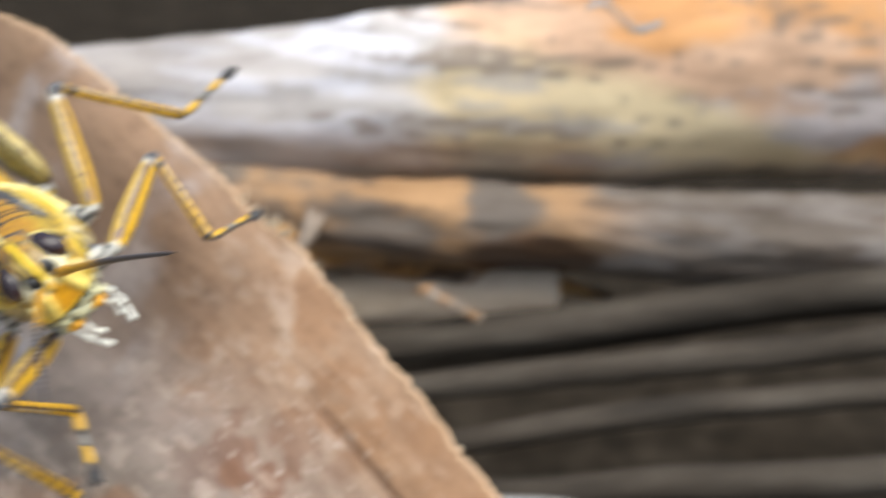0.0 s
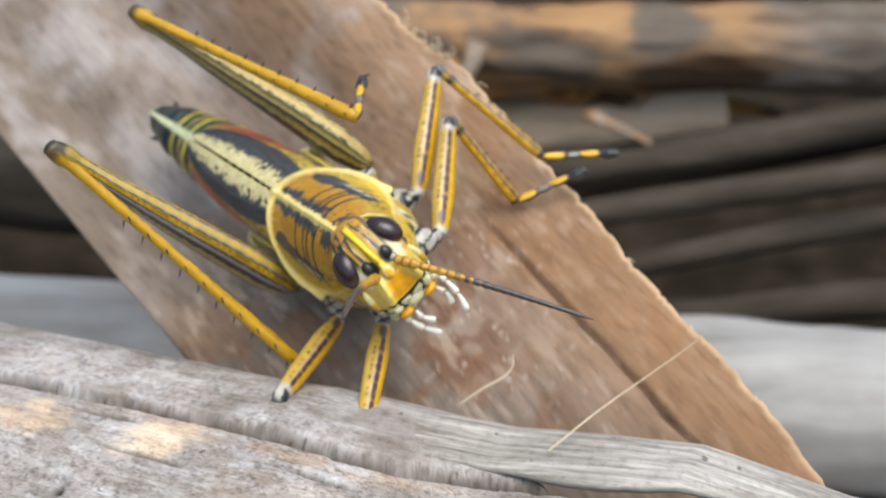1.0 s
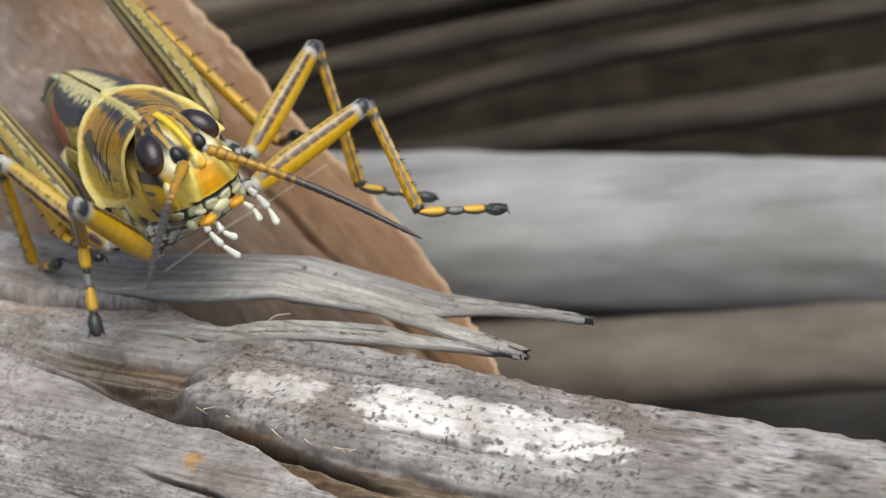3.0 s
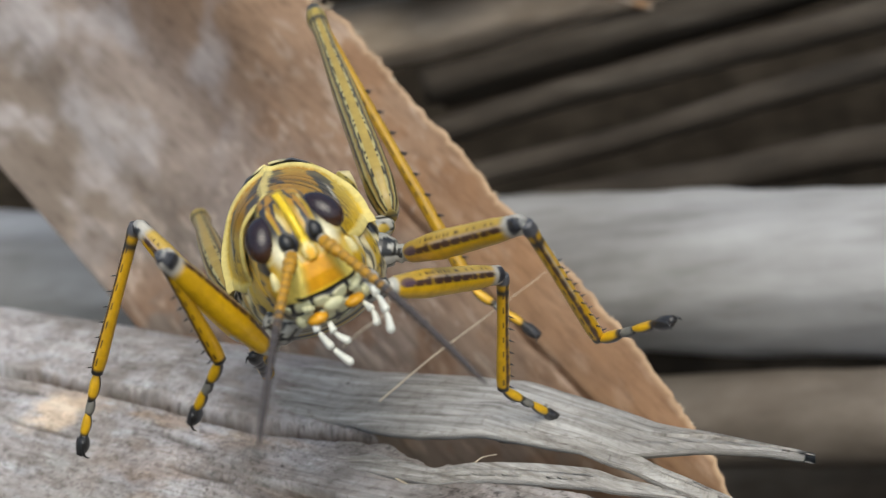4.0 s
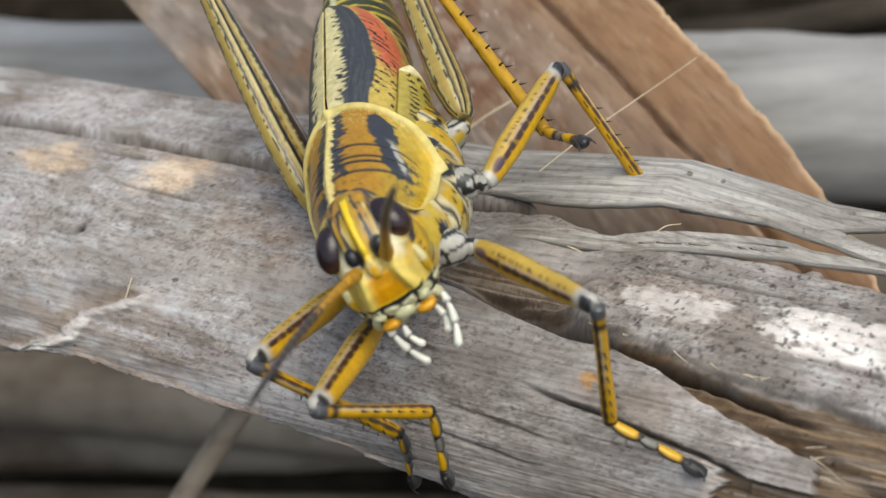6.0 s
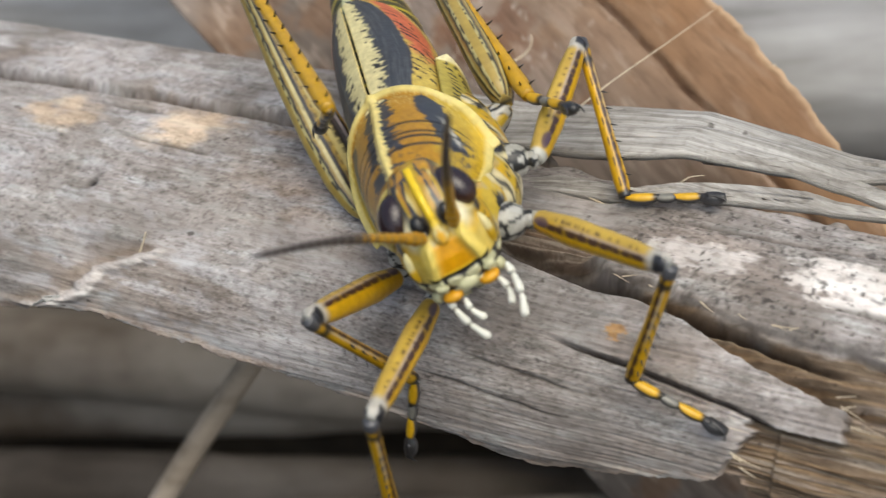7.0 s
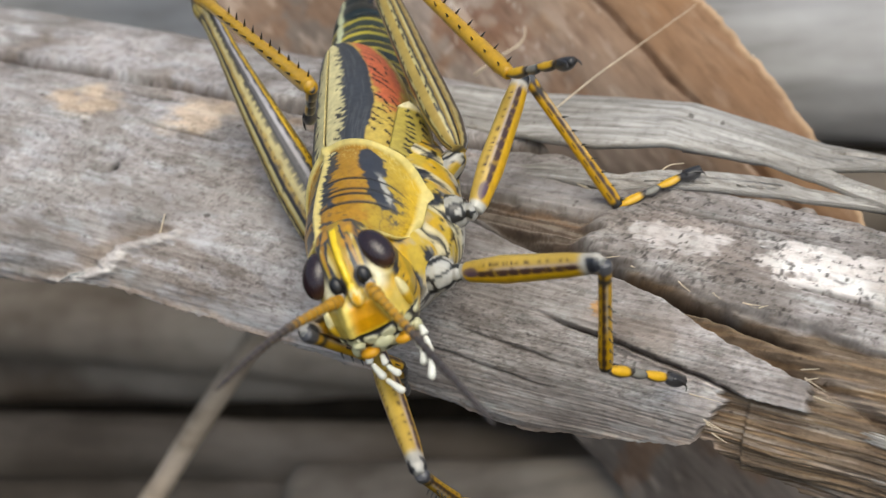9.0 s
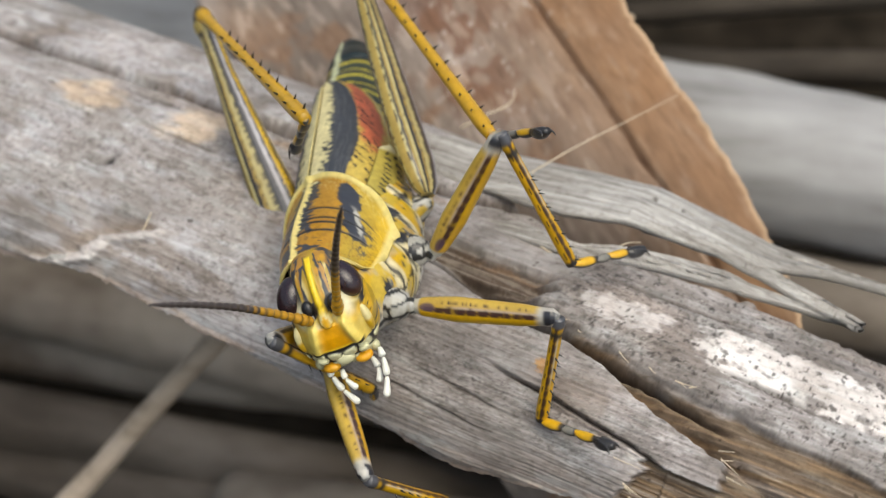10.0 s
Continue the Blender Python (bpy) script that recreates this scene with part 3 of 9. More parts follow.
def build_leaf():
    nu, nv = 420, 150
    u = np.linspace(-95, 130, nu)[:, None]
    v = np.linspace(0, 1, nv)[None, :]
    edge = line(u, EDGE) + 0.9 * (fbm(u * 0.2, u * 0, 2) - 0.5) + 0.8 * (fbm(u * 1.3, u * 0, 3) - 0.5) + 0.5 * (fbm(u * 5, u * 0, 4) - 0.5)
    wide = 54 + 0 * u
    vv = edge + (wide - edge) * v
    uu = np.broadcast_to(u, vv.shape)
    crease = 17.1 + 0.02 * np.clip(uu - 40, -20, 40) + 0.5 * (fbm(uu * 0.2, uu * 0, 44) - 0.5)
    lift = -0.006 * np.clip(vv - 16, 0, None) ** 2 - 0.004 * np.clip(vv - 34, 0, None) ** 2.2 - 14 * smooth(38, 78, uu) * smooth(16, 38, vv)
    lift = lift - 15 * smooth(26, -6, uu) * smooth(10, 30, vv) * smooth(57, 42, vv)
    lift = lift - 1.1 * np.exp(-((vv - crease) / 0.32) ** 2) * smooth(20, 34, uu) + 0.8 * smooth(0, -4, vv - crease) * smooth(4, 34, uu)
    lift = lift + 0.8 * (fbm(uu * 0.1, vv * 0.2, 6) - 0.5) + 0.25 * (fbm(uu * 0.3, vv * 2.2, 7) - 0.5) - 0.6 * np.exp(-vv / 1.2)
    front = LEAF_O + uu[..., None] * LEAF_E + vv[..., None] * LEAF_W + lift[..., None] * LEAF_N
    back = front - 0.7 * LEAF_N
    tint = np.zeros(front.shape) + (0.30, 0.195, 0.125)
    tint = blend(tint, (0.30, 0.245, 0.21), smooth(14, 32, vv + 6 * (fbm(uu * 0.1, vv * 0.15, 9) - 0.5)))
    # far side painted darker, as shading where the sheath curves away
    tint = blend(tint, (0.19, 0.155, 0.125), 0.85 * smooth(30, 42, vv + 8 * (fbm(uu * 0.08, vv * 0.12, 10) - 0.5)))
    tint = blend(tint, (0.26, 0.14, 0.07), 0.55 * smooth(0.52, 0.66, fbm(uu * 0.16, vv * 0.2, 12, 5)) * smooth(-4, 16, uu))
    tint = blend(tint, (0.16, 0.065, 0.03), 0.8 * smooth(0.48, 0.60, fbm(uu * 0.35, vv * 0.35, 22, 5)) * np.exp(-(((uu - 32) / 14) ** 2 + ((vv - 27) / 8) ** 2)))
    tint = blend(tint, (0.52, 0.49, 0.49), 0.55 * smooth(0.42, 0.74, fbm(uu * 0.12, vv * 0.16, 15, 5)) * smooth(10, -10, uu))
    tint = blend(tint, (0.66, 0.55, 0.45), 0.3 * smooth(0.60, 0.75, fbm(uu * 0.25, vv * 0.8, 18, 3)) * smooth(-20, 10, uu))
    flecks = smooth(0.70, 0.78, fbm(uu * 1.1, vv * 1.1, 24, 3)) * np.exp(-(((uu - 32) / 16) ** 2 + ((vv - 25) / 10) ** 2))
    tint = blend(tint, (0.66, 0.60, 0.54), 0.8 * flecks)
    tint = blend(tint, (0.07, 0.035, 0.02), 0.75 * np.exp(-((vv - crease) / 0.32) ** 2) * smooth(22, 36, uu))
    tint = blend(tint, (0.29, 0.16, 0.08), 0.6 * smooth(0.3, -0.8, vv - crease) * smooth(22, 45, uu) * (0.5 + 0.8 * fbm(uu * 0.15, vv * 0.3, 53)))
    tint = blend(tint, (0.24, 0.17, 0.12), 0.5 * np.exp(-(((uu - 40) / 14) ** 2 + ((vv - 23) / 5) ** 2)))
    tint = blend(tint, (0.62, 0.44, 0.28), 0.8 * smooth(0.9, 0.2, vv - edge))
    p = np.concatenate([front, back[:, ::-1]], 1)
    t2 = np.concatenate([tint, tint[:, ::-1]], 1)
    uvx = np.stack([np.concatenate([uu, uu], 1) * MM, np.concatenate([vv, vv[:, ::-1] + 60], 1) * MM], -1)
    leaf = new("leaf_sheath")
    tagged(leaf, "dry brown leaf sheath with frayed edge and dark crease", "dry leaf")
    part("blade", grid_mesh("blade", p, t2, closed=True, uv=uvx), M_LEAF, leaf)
    def fibre(u0, v0, pts, r):
        base = LEAF_O + u0 * LEAF_E + v0 * LEAF_W
        path = np.array([base + a * LEAF_E + b * LEAF_W + c * LEAF_N for a, b, c in pts])
        k = np.linspace(0, 1, len(path))
        q = np.linspace(0, 1, 24)
        path = np.stack([np.interp(q, k, path[:, i]) for i in range(3)], 1)
        for _ in range(6):
            path[1:-1] = (path[:-2] + path[1:-1] * 2 + path[2:]) / 4
        part("fibre", tube("fibre", path, np.linspace(r, r * 0.4, 24), seg=6), M_FIBRE, leaf)
    rnd = random.Random(4)
    for k in range(46):
        u0 = rnd.gauss(1, 2.5) if k < 16 else rnd.uniform(-40, 80)
        l = rnd.uniform(0.8, 2.6) * (1.3 if k < 16 else 0.6)
        fibre(u0, line(u0, EDGE) + 0.3, [(0, 0, 0), (rnd.uniform(-0.5, 0.8) * l, -0.35 * l, 0.4 * l), (rnd.uniform(-0.6, 1) * l, -0.4 * l + rnd.uniform(-0.5, 0.9), rnd.uniform(0.2, 0.9) * l)], 0.1)
    fibre(42, 35, [(0, 0, 0), (0.5, -3.5, 1.0), (1.0, -6.5, 0.5), (0.6, -8.0, 0.6), (-0.4, -8.8, 0.6)], 0.16)


# ---- dry stems and fronds behind ----
def log(name, a, b, r0, r1, material, label, category, seed, flat=0.85, knots=0.12, group="", tint=None, owner=None):
    a, b = np.array(a, float), np.array(b, float)
    n, m = (220, 90) if tint else (90, 40)
    q = np.linspace(0, 1, n)
    path = a + (b - a) * q[:, None]
    length = np.linalg.norm(b - a)
    path[:, 2] += 0.03 * length * (fbm(q * 2.5, q * 0, seed) - 0.5)
    ang = np.linspace(0, 2 * np.pi, m, endpoint=False)[None, :]
    tan = (b - a) / length
    side = np.cross((0, 0, 1.0), tan)
    side /= np.linalg.norm(side)
    up = np.cross(tan, side)
    r = (r0 + (r1 - r0) * q)[:, None] * (1 + knots * (fbm(q[:, None] * length / 14, np.cos(ang) * 1.5 + np.sin(ang) * 2, seed + 1) - 0.5) + 0.10 * (fbm(q[:, None] * 3, ang * 3.2, seed + 2) - 0.5))
    p = path[:, None, :] + side * (r * np.cos(ang))[..., None] + up * (r * flat * np.sin(ang))[..., None]
    ob = part(name, grid_mesh(name, p, tint(p) if tint else None, closed=True), material, owner)
    return tagged(ob, label, category, group) if owner is None else ob


def bleached(p):
    x, z = p[..., 0], p[..., 2]
    t = np.zeros(p.shape) + (0.66, 0.65, 0.70)
    t = blend(t, (0.74, 0.60, 0.38), smooth(0.30, 0.55, fbm(x * 0.03, z * 0.06, 4, 4) * smooth(-20, 25, x) + 0.25 * smooth(20, 60, x)))
    t = blend(t, (0.46, 0.42, 0.39), 0.8 * smooth(0.50, 0.62, fbm(x * 0.05, z * 0.35, 9, 4)))
    over = z - 37 + 0.21 * (x - 25) + 14 * (fbm(x * 0.05, z * 0.08, 6, 4) - 0.5)
    orange = blend(np.zeros(p.shape) + (0.66, 0.44, 0.30), (0.66, 0.35, 0.15), smooth(0.46, 0.62, fbm(x * 0.03, z * 0.08, 5, 4)))
    orange = blend(orange, (0.72, 0.68, 0.70), 0.8 * smooth(0.58, 0.68, fbm(x * 0.045, z * 0.09, 15, 4)))
    f = smooth(-5, 4, over)[..., None]
    t = t * (1 - f) + orange * f
    t = blend(t, (0.26, 0.21, 0.17), 0.85 * smooth(0.60, 0.68, fbm(x * 0.03, z * 0.6, 19, 4)))
    return blend(t, (0.50, 0.42, 0.36), 0.6 * smooth(14, 6, z))


def grey_brown(p):
    x, z = p[..., 0], p[..., 2]
    # base brown lowered to hold the deep shade this log lies in
    t = np.zeros(p.shape) + (0.15, 0.125, 0.105)
    t = blend(t, (0.22, 0.195, 0.18), smooth(0.45, 0.62, fbm(x * 0.05, z * 0.2, 6, 4)) * smooth(45, 75, x))
    t = blend(t, (0.46, 0.27, 0.13), 0.85 * smooth(0.34, 0.54, fbm(x * 0.05, z * 0.1, 16, 4)) * smooth(80, 50, x))
    # dark inside of a hollow, painted on the unbroken surface
    t = blend(t, (0.09, 0.045, 0.02), 0.9 * smooth(0.36, 0.56, np.exp(-((x - 52) / 17) ** 2 - ((z + 9) / 8) ** 2) * (0.4 + fbm(x * 0.08, z * 0.1, 36, 4))))
    return blend(t, (0.12, 0.09, 0.07), 0.8 * smooth(0.62, 0.68, fbm(x * 0.04, z * 0.5, 26, 4)))


def rotten(p):
    x, z = p[..., 0], p[..., 2]
    t = np.zeros(p.shape) + (0.46, 0.24, 0.085)
    t = blend(t, (0.62, 0.36, 0.13), smooth(0.48, 0.60, fbm(x * 0.08, z * 0.12, 7, 4)))
    t = blend(t, (0.36, 0.29, 0.24), 0.8 * smooth(0.46, 0.62, fbm(x * 0.06 + 4, z * 0.08, 17, 4)))
    return blend(t, (0.05, 0.028, 0.015), 0.9 * smooth(0.56, 0.62, fbm(x * 0.10, z * 0.14, 27, 4)))


TWIG_A, TWIG_B = (-30.5, 38.0, -42.0), (-63.0, 28.0, -88.0)


def build_behind():
    log("log", (-141.5, 226, -3), (209.8, 205, 43), 9.5, 31, M_WEATHERED, "thick bleached dry palm stem with orange and lilac patches", "palm stem", 3, flat=1.0, tint=bleached)
    log("log", (-50, 197, -6), (260, 175, -1), 9.5, 14, M_WEATHERED, "grey brown broken palm stem", "palm stem", 8, tint=grey_brown, knots=0.3)
    stub = new("broken_stub")
    tagged(stub, "rotten orange brown stub of a palm base with peeling bark", "palm stub")
    log("core", (-14, 192, -7), (74, 200, -24), 11, 0.8, M_WEATHERED, "", "", 14, knots=0.9, tint=rotten, owner=stub)
    for k, (x0, z0, x1, z1, y1, w) in enumerate(((-3, -2, -9, -14, 174, 2.0), (20, -17, 36, -24, 177, 1.8))):
        q = np.linspace(0, 1, 50)[:, None]
        a = np.linspace(-1, 1, 15)[None, :]
        wide = w * (1 - 0.75 * q) * (0.7 + 0.6 * fbm(q * 4, a + k, 40 + k))
        x = 8 + x0 + (x1 - x0) * q + a * wide + 2 * (fbm(q * 3, q * 0 + k, 43) - 0.5)
        z = z0 + (z1 - z0) * q + 0.4 * a * wide * (1 if x1 > x0 else -1)
        y = 180 + (y1 - 180) * np.sin(np.pi * 0.9 * q) + 1.2 * a * a
        fr = np.stack([x, y, z + 0 * a], -1)
        bk = fr + np.array([0, 0.8, 0])
        tone = np.zeros(fr.shape) + ((0.33, 0.27, 0.22) if k != 2 else (0.34, 0.16, 0.06))
        tone = blend(tone, (0.36, 0.20, 0.09), smooth(0.40, 0.6, fbm(x * 0.2, z * 0.2, 47 + k)))
        part("peel", grid_mesh("peel", np.concatenate([fr, bk[:, ::-1]], 1), np.concatenate([tone, tone[:, ::-1]], 1), closed=True), M_WEATHERED, stub, "curled grey strip of peeling bark")
    q = np.linspace(0, 1, 40)[:, None]
    a = np.linspace(-1, 1, 13)[None, :]
    x = 57 + 15 * q + 0 * a
    z = 44 - 3.2 * q + 1.6 * np.sin(q * 7) + a * 0.8 * (0.3 + fbm(q * 7, a, 3))
    fr = np.stack([x, 182.0 + 1.5 * a * a - 4 * q * 0.4 + 0 * x, z], -1)
    tagged(part("bark_flake", grid_mesh("bark_flake", np.concatenate([fr, fr[:, ::-1] + np.array([0, 1.0, 0])], 1), closed=True), M_PALE), "torn white flake of bark on the palm base", "bark flake")
    log("log", (-260, 150, -43.0), (260, 86, -53.5), 16.5, 16.5, M_PALE, "thick pale grey palm stem low behind", "palm stem", 21)
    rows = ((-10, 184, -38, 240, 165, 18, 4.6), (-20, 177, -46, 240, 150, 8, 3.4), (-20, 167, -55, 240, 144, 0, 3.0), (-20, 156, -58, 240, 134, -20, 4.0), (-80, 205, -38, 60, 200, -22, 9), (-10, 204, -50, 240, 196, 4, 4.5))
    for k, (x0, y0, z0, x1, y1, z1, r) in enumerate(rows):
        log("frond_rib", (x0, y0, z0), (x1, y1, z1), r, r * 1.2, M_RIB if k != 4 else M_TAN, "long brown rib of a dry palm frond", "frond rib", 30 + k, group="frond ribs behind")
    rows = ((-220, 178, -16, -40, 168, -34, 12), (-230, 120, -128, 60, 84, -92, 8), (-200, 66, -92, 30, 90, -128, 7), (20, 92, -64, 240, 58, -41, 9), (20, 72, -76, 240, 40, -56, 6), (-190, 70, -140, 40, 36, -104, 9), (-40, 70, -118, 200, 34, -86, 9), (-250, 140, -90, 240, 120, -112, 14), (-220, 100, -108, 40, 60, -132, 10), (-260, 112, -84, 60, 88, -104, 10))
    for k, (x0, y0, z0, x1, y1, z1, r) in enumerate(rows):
        # darker copies go to the stalks that lie in shade
        log("frond_stalk", (x0, y0, z0), (x1, y1, z1), r, r * 0.9, M_RIB if k == 0 else M_SHADE if k in (2, 3, 4, 7, 8) else M_STALK, "brown dry palm stalk low in the shade", "palm stalk", 50 + k, group="stalks in the shade")
    log("fallen_leaf", (22.5, 76, -78), (43, 30, -130), 9.0, 10.0, M_ORANGEBARK, "orange brown dry leaf below the stem", "dry leaf", 83, flat=0.6)
    log("twig", TWIG_A, TWIG_B, 1.9, 2.1, M_TAN, "thin pale brown dry twig beneath the stem", "twig", 77)


# ---- the grasshopper ----
OLIVE, MUSTARD, YELLOW, CREAM, DARK = (0.27, 0.20, 0.045), (0.40, 0.205, 0.012), (0.72, 0.42, 0.012), (0.74, 0.62, 0.24), (0.028, 0.026, 0.026)
SLATE = (0.042, 0.045, 0.056)
ORANGE, GREY, LILAC = (0.70, 0.32, 0.008), (0.30, 0.31, 0.34), (0.42, 0.36, 0.38)

grasshopper = new("grasshopper")
tagged(grasshopper, "yellow and black striped lubber grasshopper with short wings", "grasshopper")
legs, antennae = {}, []


def build_pronotum():
    n, m = 130, 170
    q = np.linspace(0, 1, n)[:, None]
    a = np.radians(np.linspace(-108, 108, m))[None, :]
    flank = np.abs(a) - 0.30
    rear = -5.2 + 2.2 * (flank + np.sqrt(flank ** 2 + 0.09)) + 3.0 * smooth(1.15, 2.0, np.abs(a))
    front = 11.2 - 1.2 * np.abs(np.sin(a)) ** 2 - 2.2 * smooth(1.45, 2.0, np.abs(a))
    x = rear + (front - rear) * q
    w = 6.15 - 0.75 * smooth(0, 0.7, q) - 1.05 * smooth(0.6, 1, q) + 0.35 * smooth(0.10, 0, q)
    h = 5.2 + 0.75 * smooth(0, 0.7, q) - 0.45 * smooth(0.7, 1, q) + 0.3 * smooth(0.08, 0, q)
    y, z = w * np.sin(a), 0.4 + h * np.cos(a) + 0.35 * np.exp(-(a / 0.07) ** 2)
    z = np.where(np.abs(a) > np.pi / 2, 0.4 + h * np.cos(a) * 0.95, z)
    groove = sum(np.exp(-((q - g - 0.05 * np.cos(a)) / 0.012) ** 2) for g in (0.40, 0.53, 0.68)) * smooth(1.7, 1.3, np.abs(a)) * smooth(0.06, 0.14, np.abs(a))
    rim = smooth(0.060, 0.034, q) + smooth(0.965, 0.985, q) + smooth(1.70, 1.78, np.abs(a))
    rim = np.clip(rim, 0, 1)
    s = 1 - 0.014 * groove + 0.03 * rim + 0.05 * smooth(1.0, 1.5, np.abs(a)) * (smooth(0.05, 0.0, q) + smooth(1.70, 1.88, np.abs(a)))
    y = y * (1 + 0.09 * smooth(1.1, 1.88, np.abs(a)))
    p = np.stack([x + 0 * a, y * s, 0.4 + (z - 0.4) * s], -1)
    qa, aa = np.broadcast_to(q, p.shape[:2]), np.broadcast_to(a, p.shape[:2])
    dist = np.abs(p[..., 1])
    nz = fbm(qa * 34, aa * 14, 5, 3) - 0.5
    fray = fbm(qa * 70, aa * 5, 6, 2) - 0.5
    ab = np.abs(aa)
    t = np.zeros(p.shape) + (0.46, 0.235, 0.012)
    t = blend(t, (0.50, 0.34, 0.03), smooth(0.75, 1.15, ab + 0.5 * nz))
    t = blend(t, (0.70, 0.45, 0.02), 0.85 * smooth(1.35, 1.65, ab))
    pits = fbm(qa * 80, aa * 34, 9, 2)
    t = blend(t, CREAM, 0.45 * smooth(0.56, 0.72, pits) * smooth(0.30, 0.12, qa))
    t = blend(t, (0.26, 0.13, 0.01), 0.4 * smooth(0.55, 0.70, fbm(qa * 50, aa * 20, 19, 2)) * smooth(0.2, 0.4, qa))
    wide = 1.65 + 1.6 * fray - 0.5 * smooth(0.25, 0.02, qa) - 0.45 * np.exp(-((qa - 0.36) / 0.05) ** 2)
    t = blend(t, SLATE, smooth(0.12, -0.12, dist - wide) * smooth(0.045, 0.07, qa) * smooth(0.80, 0.72, qa + 0.3 * nz))
    t = blend(t, SLATE, smooth(0.15, -0.1, dist - 2.4 - 1.8 * fray) * smooth(0.79, 0.82, qa) * smooth(0.96, 0.9, qa) * smooth(0.40, 0.46, fbm(qa * 16, aa * 3, 33, 2)))
    lane = 0.80 + 0.42 * smooth(0.08, 0.72, qa)
    patch = smooth(0.03, -0.03, np.abs(ab - lane + 0.12 * nz) - 0.19 * smooth(0.05, 0.14, qa) * smooth(0.78, 0.62, qa) * (0.55 + 1.1 * fbm(qa * 11, aa * 3, 45, 2)))
    t = blend(t, SLATE, patch)
    t = blend(t, (0.50, 0.48, 0.42), smooth(0.05, -0.03, np.abs(ab - lane - 0.10 + 0.15 * nz) - 0.05) * smooth(0.3, 0.4, qa) * smooth(0.7, 0.6, qa))
    spray = smooth(0.54, 0.60, fbm(qa * 26, aa * 22, 15, 3)) * np.exp(-((ab - 1.42) / 0.15) ** 4) * smooth(0.42, 0.55, qa) * smooth(0.92, 0.8, qa)
    t = blend(t, SLATE, 0.85 * spray)
    t = blend(t, (0.015, 0.015, 0.018), np.clip(groove * 1.2, 0, 1))
    t = blend(t, (0.015, 0.015, 0.018), smooth(0.018, 0.008, np.abs(qa - 0.60 - 0.04 * np.cos(aa))) * smooth(1.1, 0.95, ab))
    t = blend(t, (0.80, 0.66, 0.24), smooth(0.10, -0.06, dist - 0.50 - 0.7 * fray))
    t = blend(t, (0.80, 0.66, 0.22), rim)
    inner = (p - np.array([0, 0, 0.4])) * np.array([1, 0.93, 0.93]) + np.array([0, 0, 0.4])
    part("pronotum", grid_mesh("pronotum", np.concatenate([p, inner[:, ::-1]], 1), np.concatenate([t, t[:, ::-1]], 1), closed=True), M_CHITIN, grasshopper, "mustard and black saddle-shaped collar plate with a pale midline")


def build_thorax():
    x = np.linspace(-12, 10.5, 150)
    ry = np.interp(x, [-12, -9, -5, 3, 7, 9, 10.5], [4.4, 6.2, 7.2, 7.3, 6.0, 4.6, 3.9])
    rz = np.interp(x, [-12, -9, -2, 5, 9, 10.5], [4.8, 5.6, 5.7, 5.6, 5.3, 5.0])
    cz = np.interp(x, [-12, -6, 4, 8, 10.5], [-0.8, -3.0, -3.4, -1.4, 0.2])
    for _ in range(10):
        for k in (ry, rz, cz):
            k[1:-1] = (k[:-2] + 2 * k[1:-1] + k[2:]) / 4
    lean = x + 0.3 * cz
    seam1 = np.min([np.abs(lean - k) for k in (-8.6, -4.6, -0.6, 3.4, 6.6)], 0)
    ry = ry - 0.28 * smooth(0.5, 0.1, seam1)

    def tint(s, a, p):
        z, ln = p[..., 2], p[..., 0] + 0.3 * p[..., 2]
        t = np.zeros(p.shape) + (0.60, 0.42, 0.04)
        t = blend(t, (0.70, 0.43, 0.012), smooth(0.42, 0.55, fbm(ln * 0.3, z * 0.4, 3, 3)))
        t = blend(t, (0.66, 0.64, 0.56), smooth(0.44, 0.52, fbm(ln * 0.35 + 4, z * 0.35, 8, 3)) * smooth(-3.2, -5.0, z))
        seam = np.min([np.abs(ln - k + 0.25 * np.sin(z * 1.1)) for k in (-8.6, -4.6, -0.6, 3.4, 6.6)], 0)
        t = blend(t, (0.74, 0.66, 0.40), 0.9 * smooth(0.85, 0.55, seam))
        t = blend(t, (0.022, 0.022, 0.024), smooth(0.60, 0.65, fbm(ln * 0.9, z * 0.75, 13, 3)) * smooth(-5.5, -3.5, z))
        t = blend(t, (0.40, 0.40, 0.40), 0.35 * smooth(0.58, 0.64, fbm(ln * 0.8 + 7, z * 0.6, 23, 3)))
        cell = np.abs(np.sin(ln * 1.3 + 0.6 * np.sin(z))) * np.abs(np.sin(z * 1.2 + 0.4 * np.sin(ln)))
        t = blend(t, (0.022, 0.022, 0.024), smooth(0.16, 0.08, cell) * smooth(-4.0, -5.2, z))
        return blend(t, (0.022, 0.022, 0.024), 0.9 * smooth(0.26, 0.14, seam))
    part("thorax", tube("thorax", np.stack([x, 0 * x, cz], 1), ry, rz, 110, tint, power=2.3), M_CHITIN, grasshopper, "yellow and black chest with white patches below")


WAIST = np.array([-7.0, 0, 0.5])


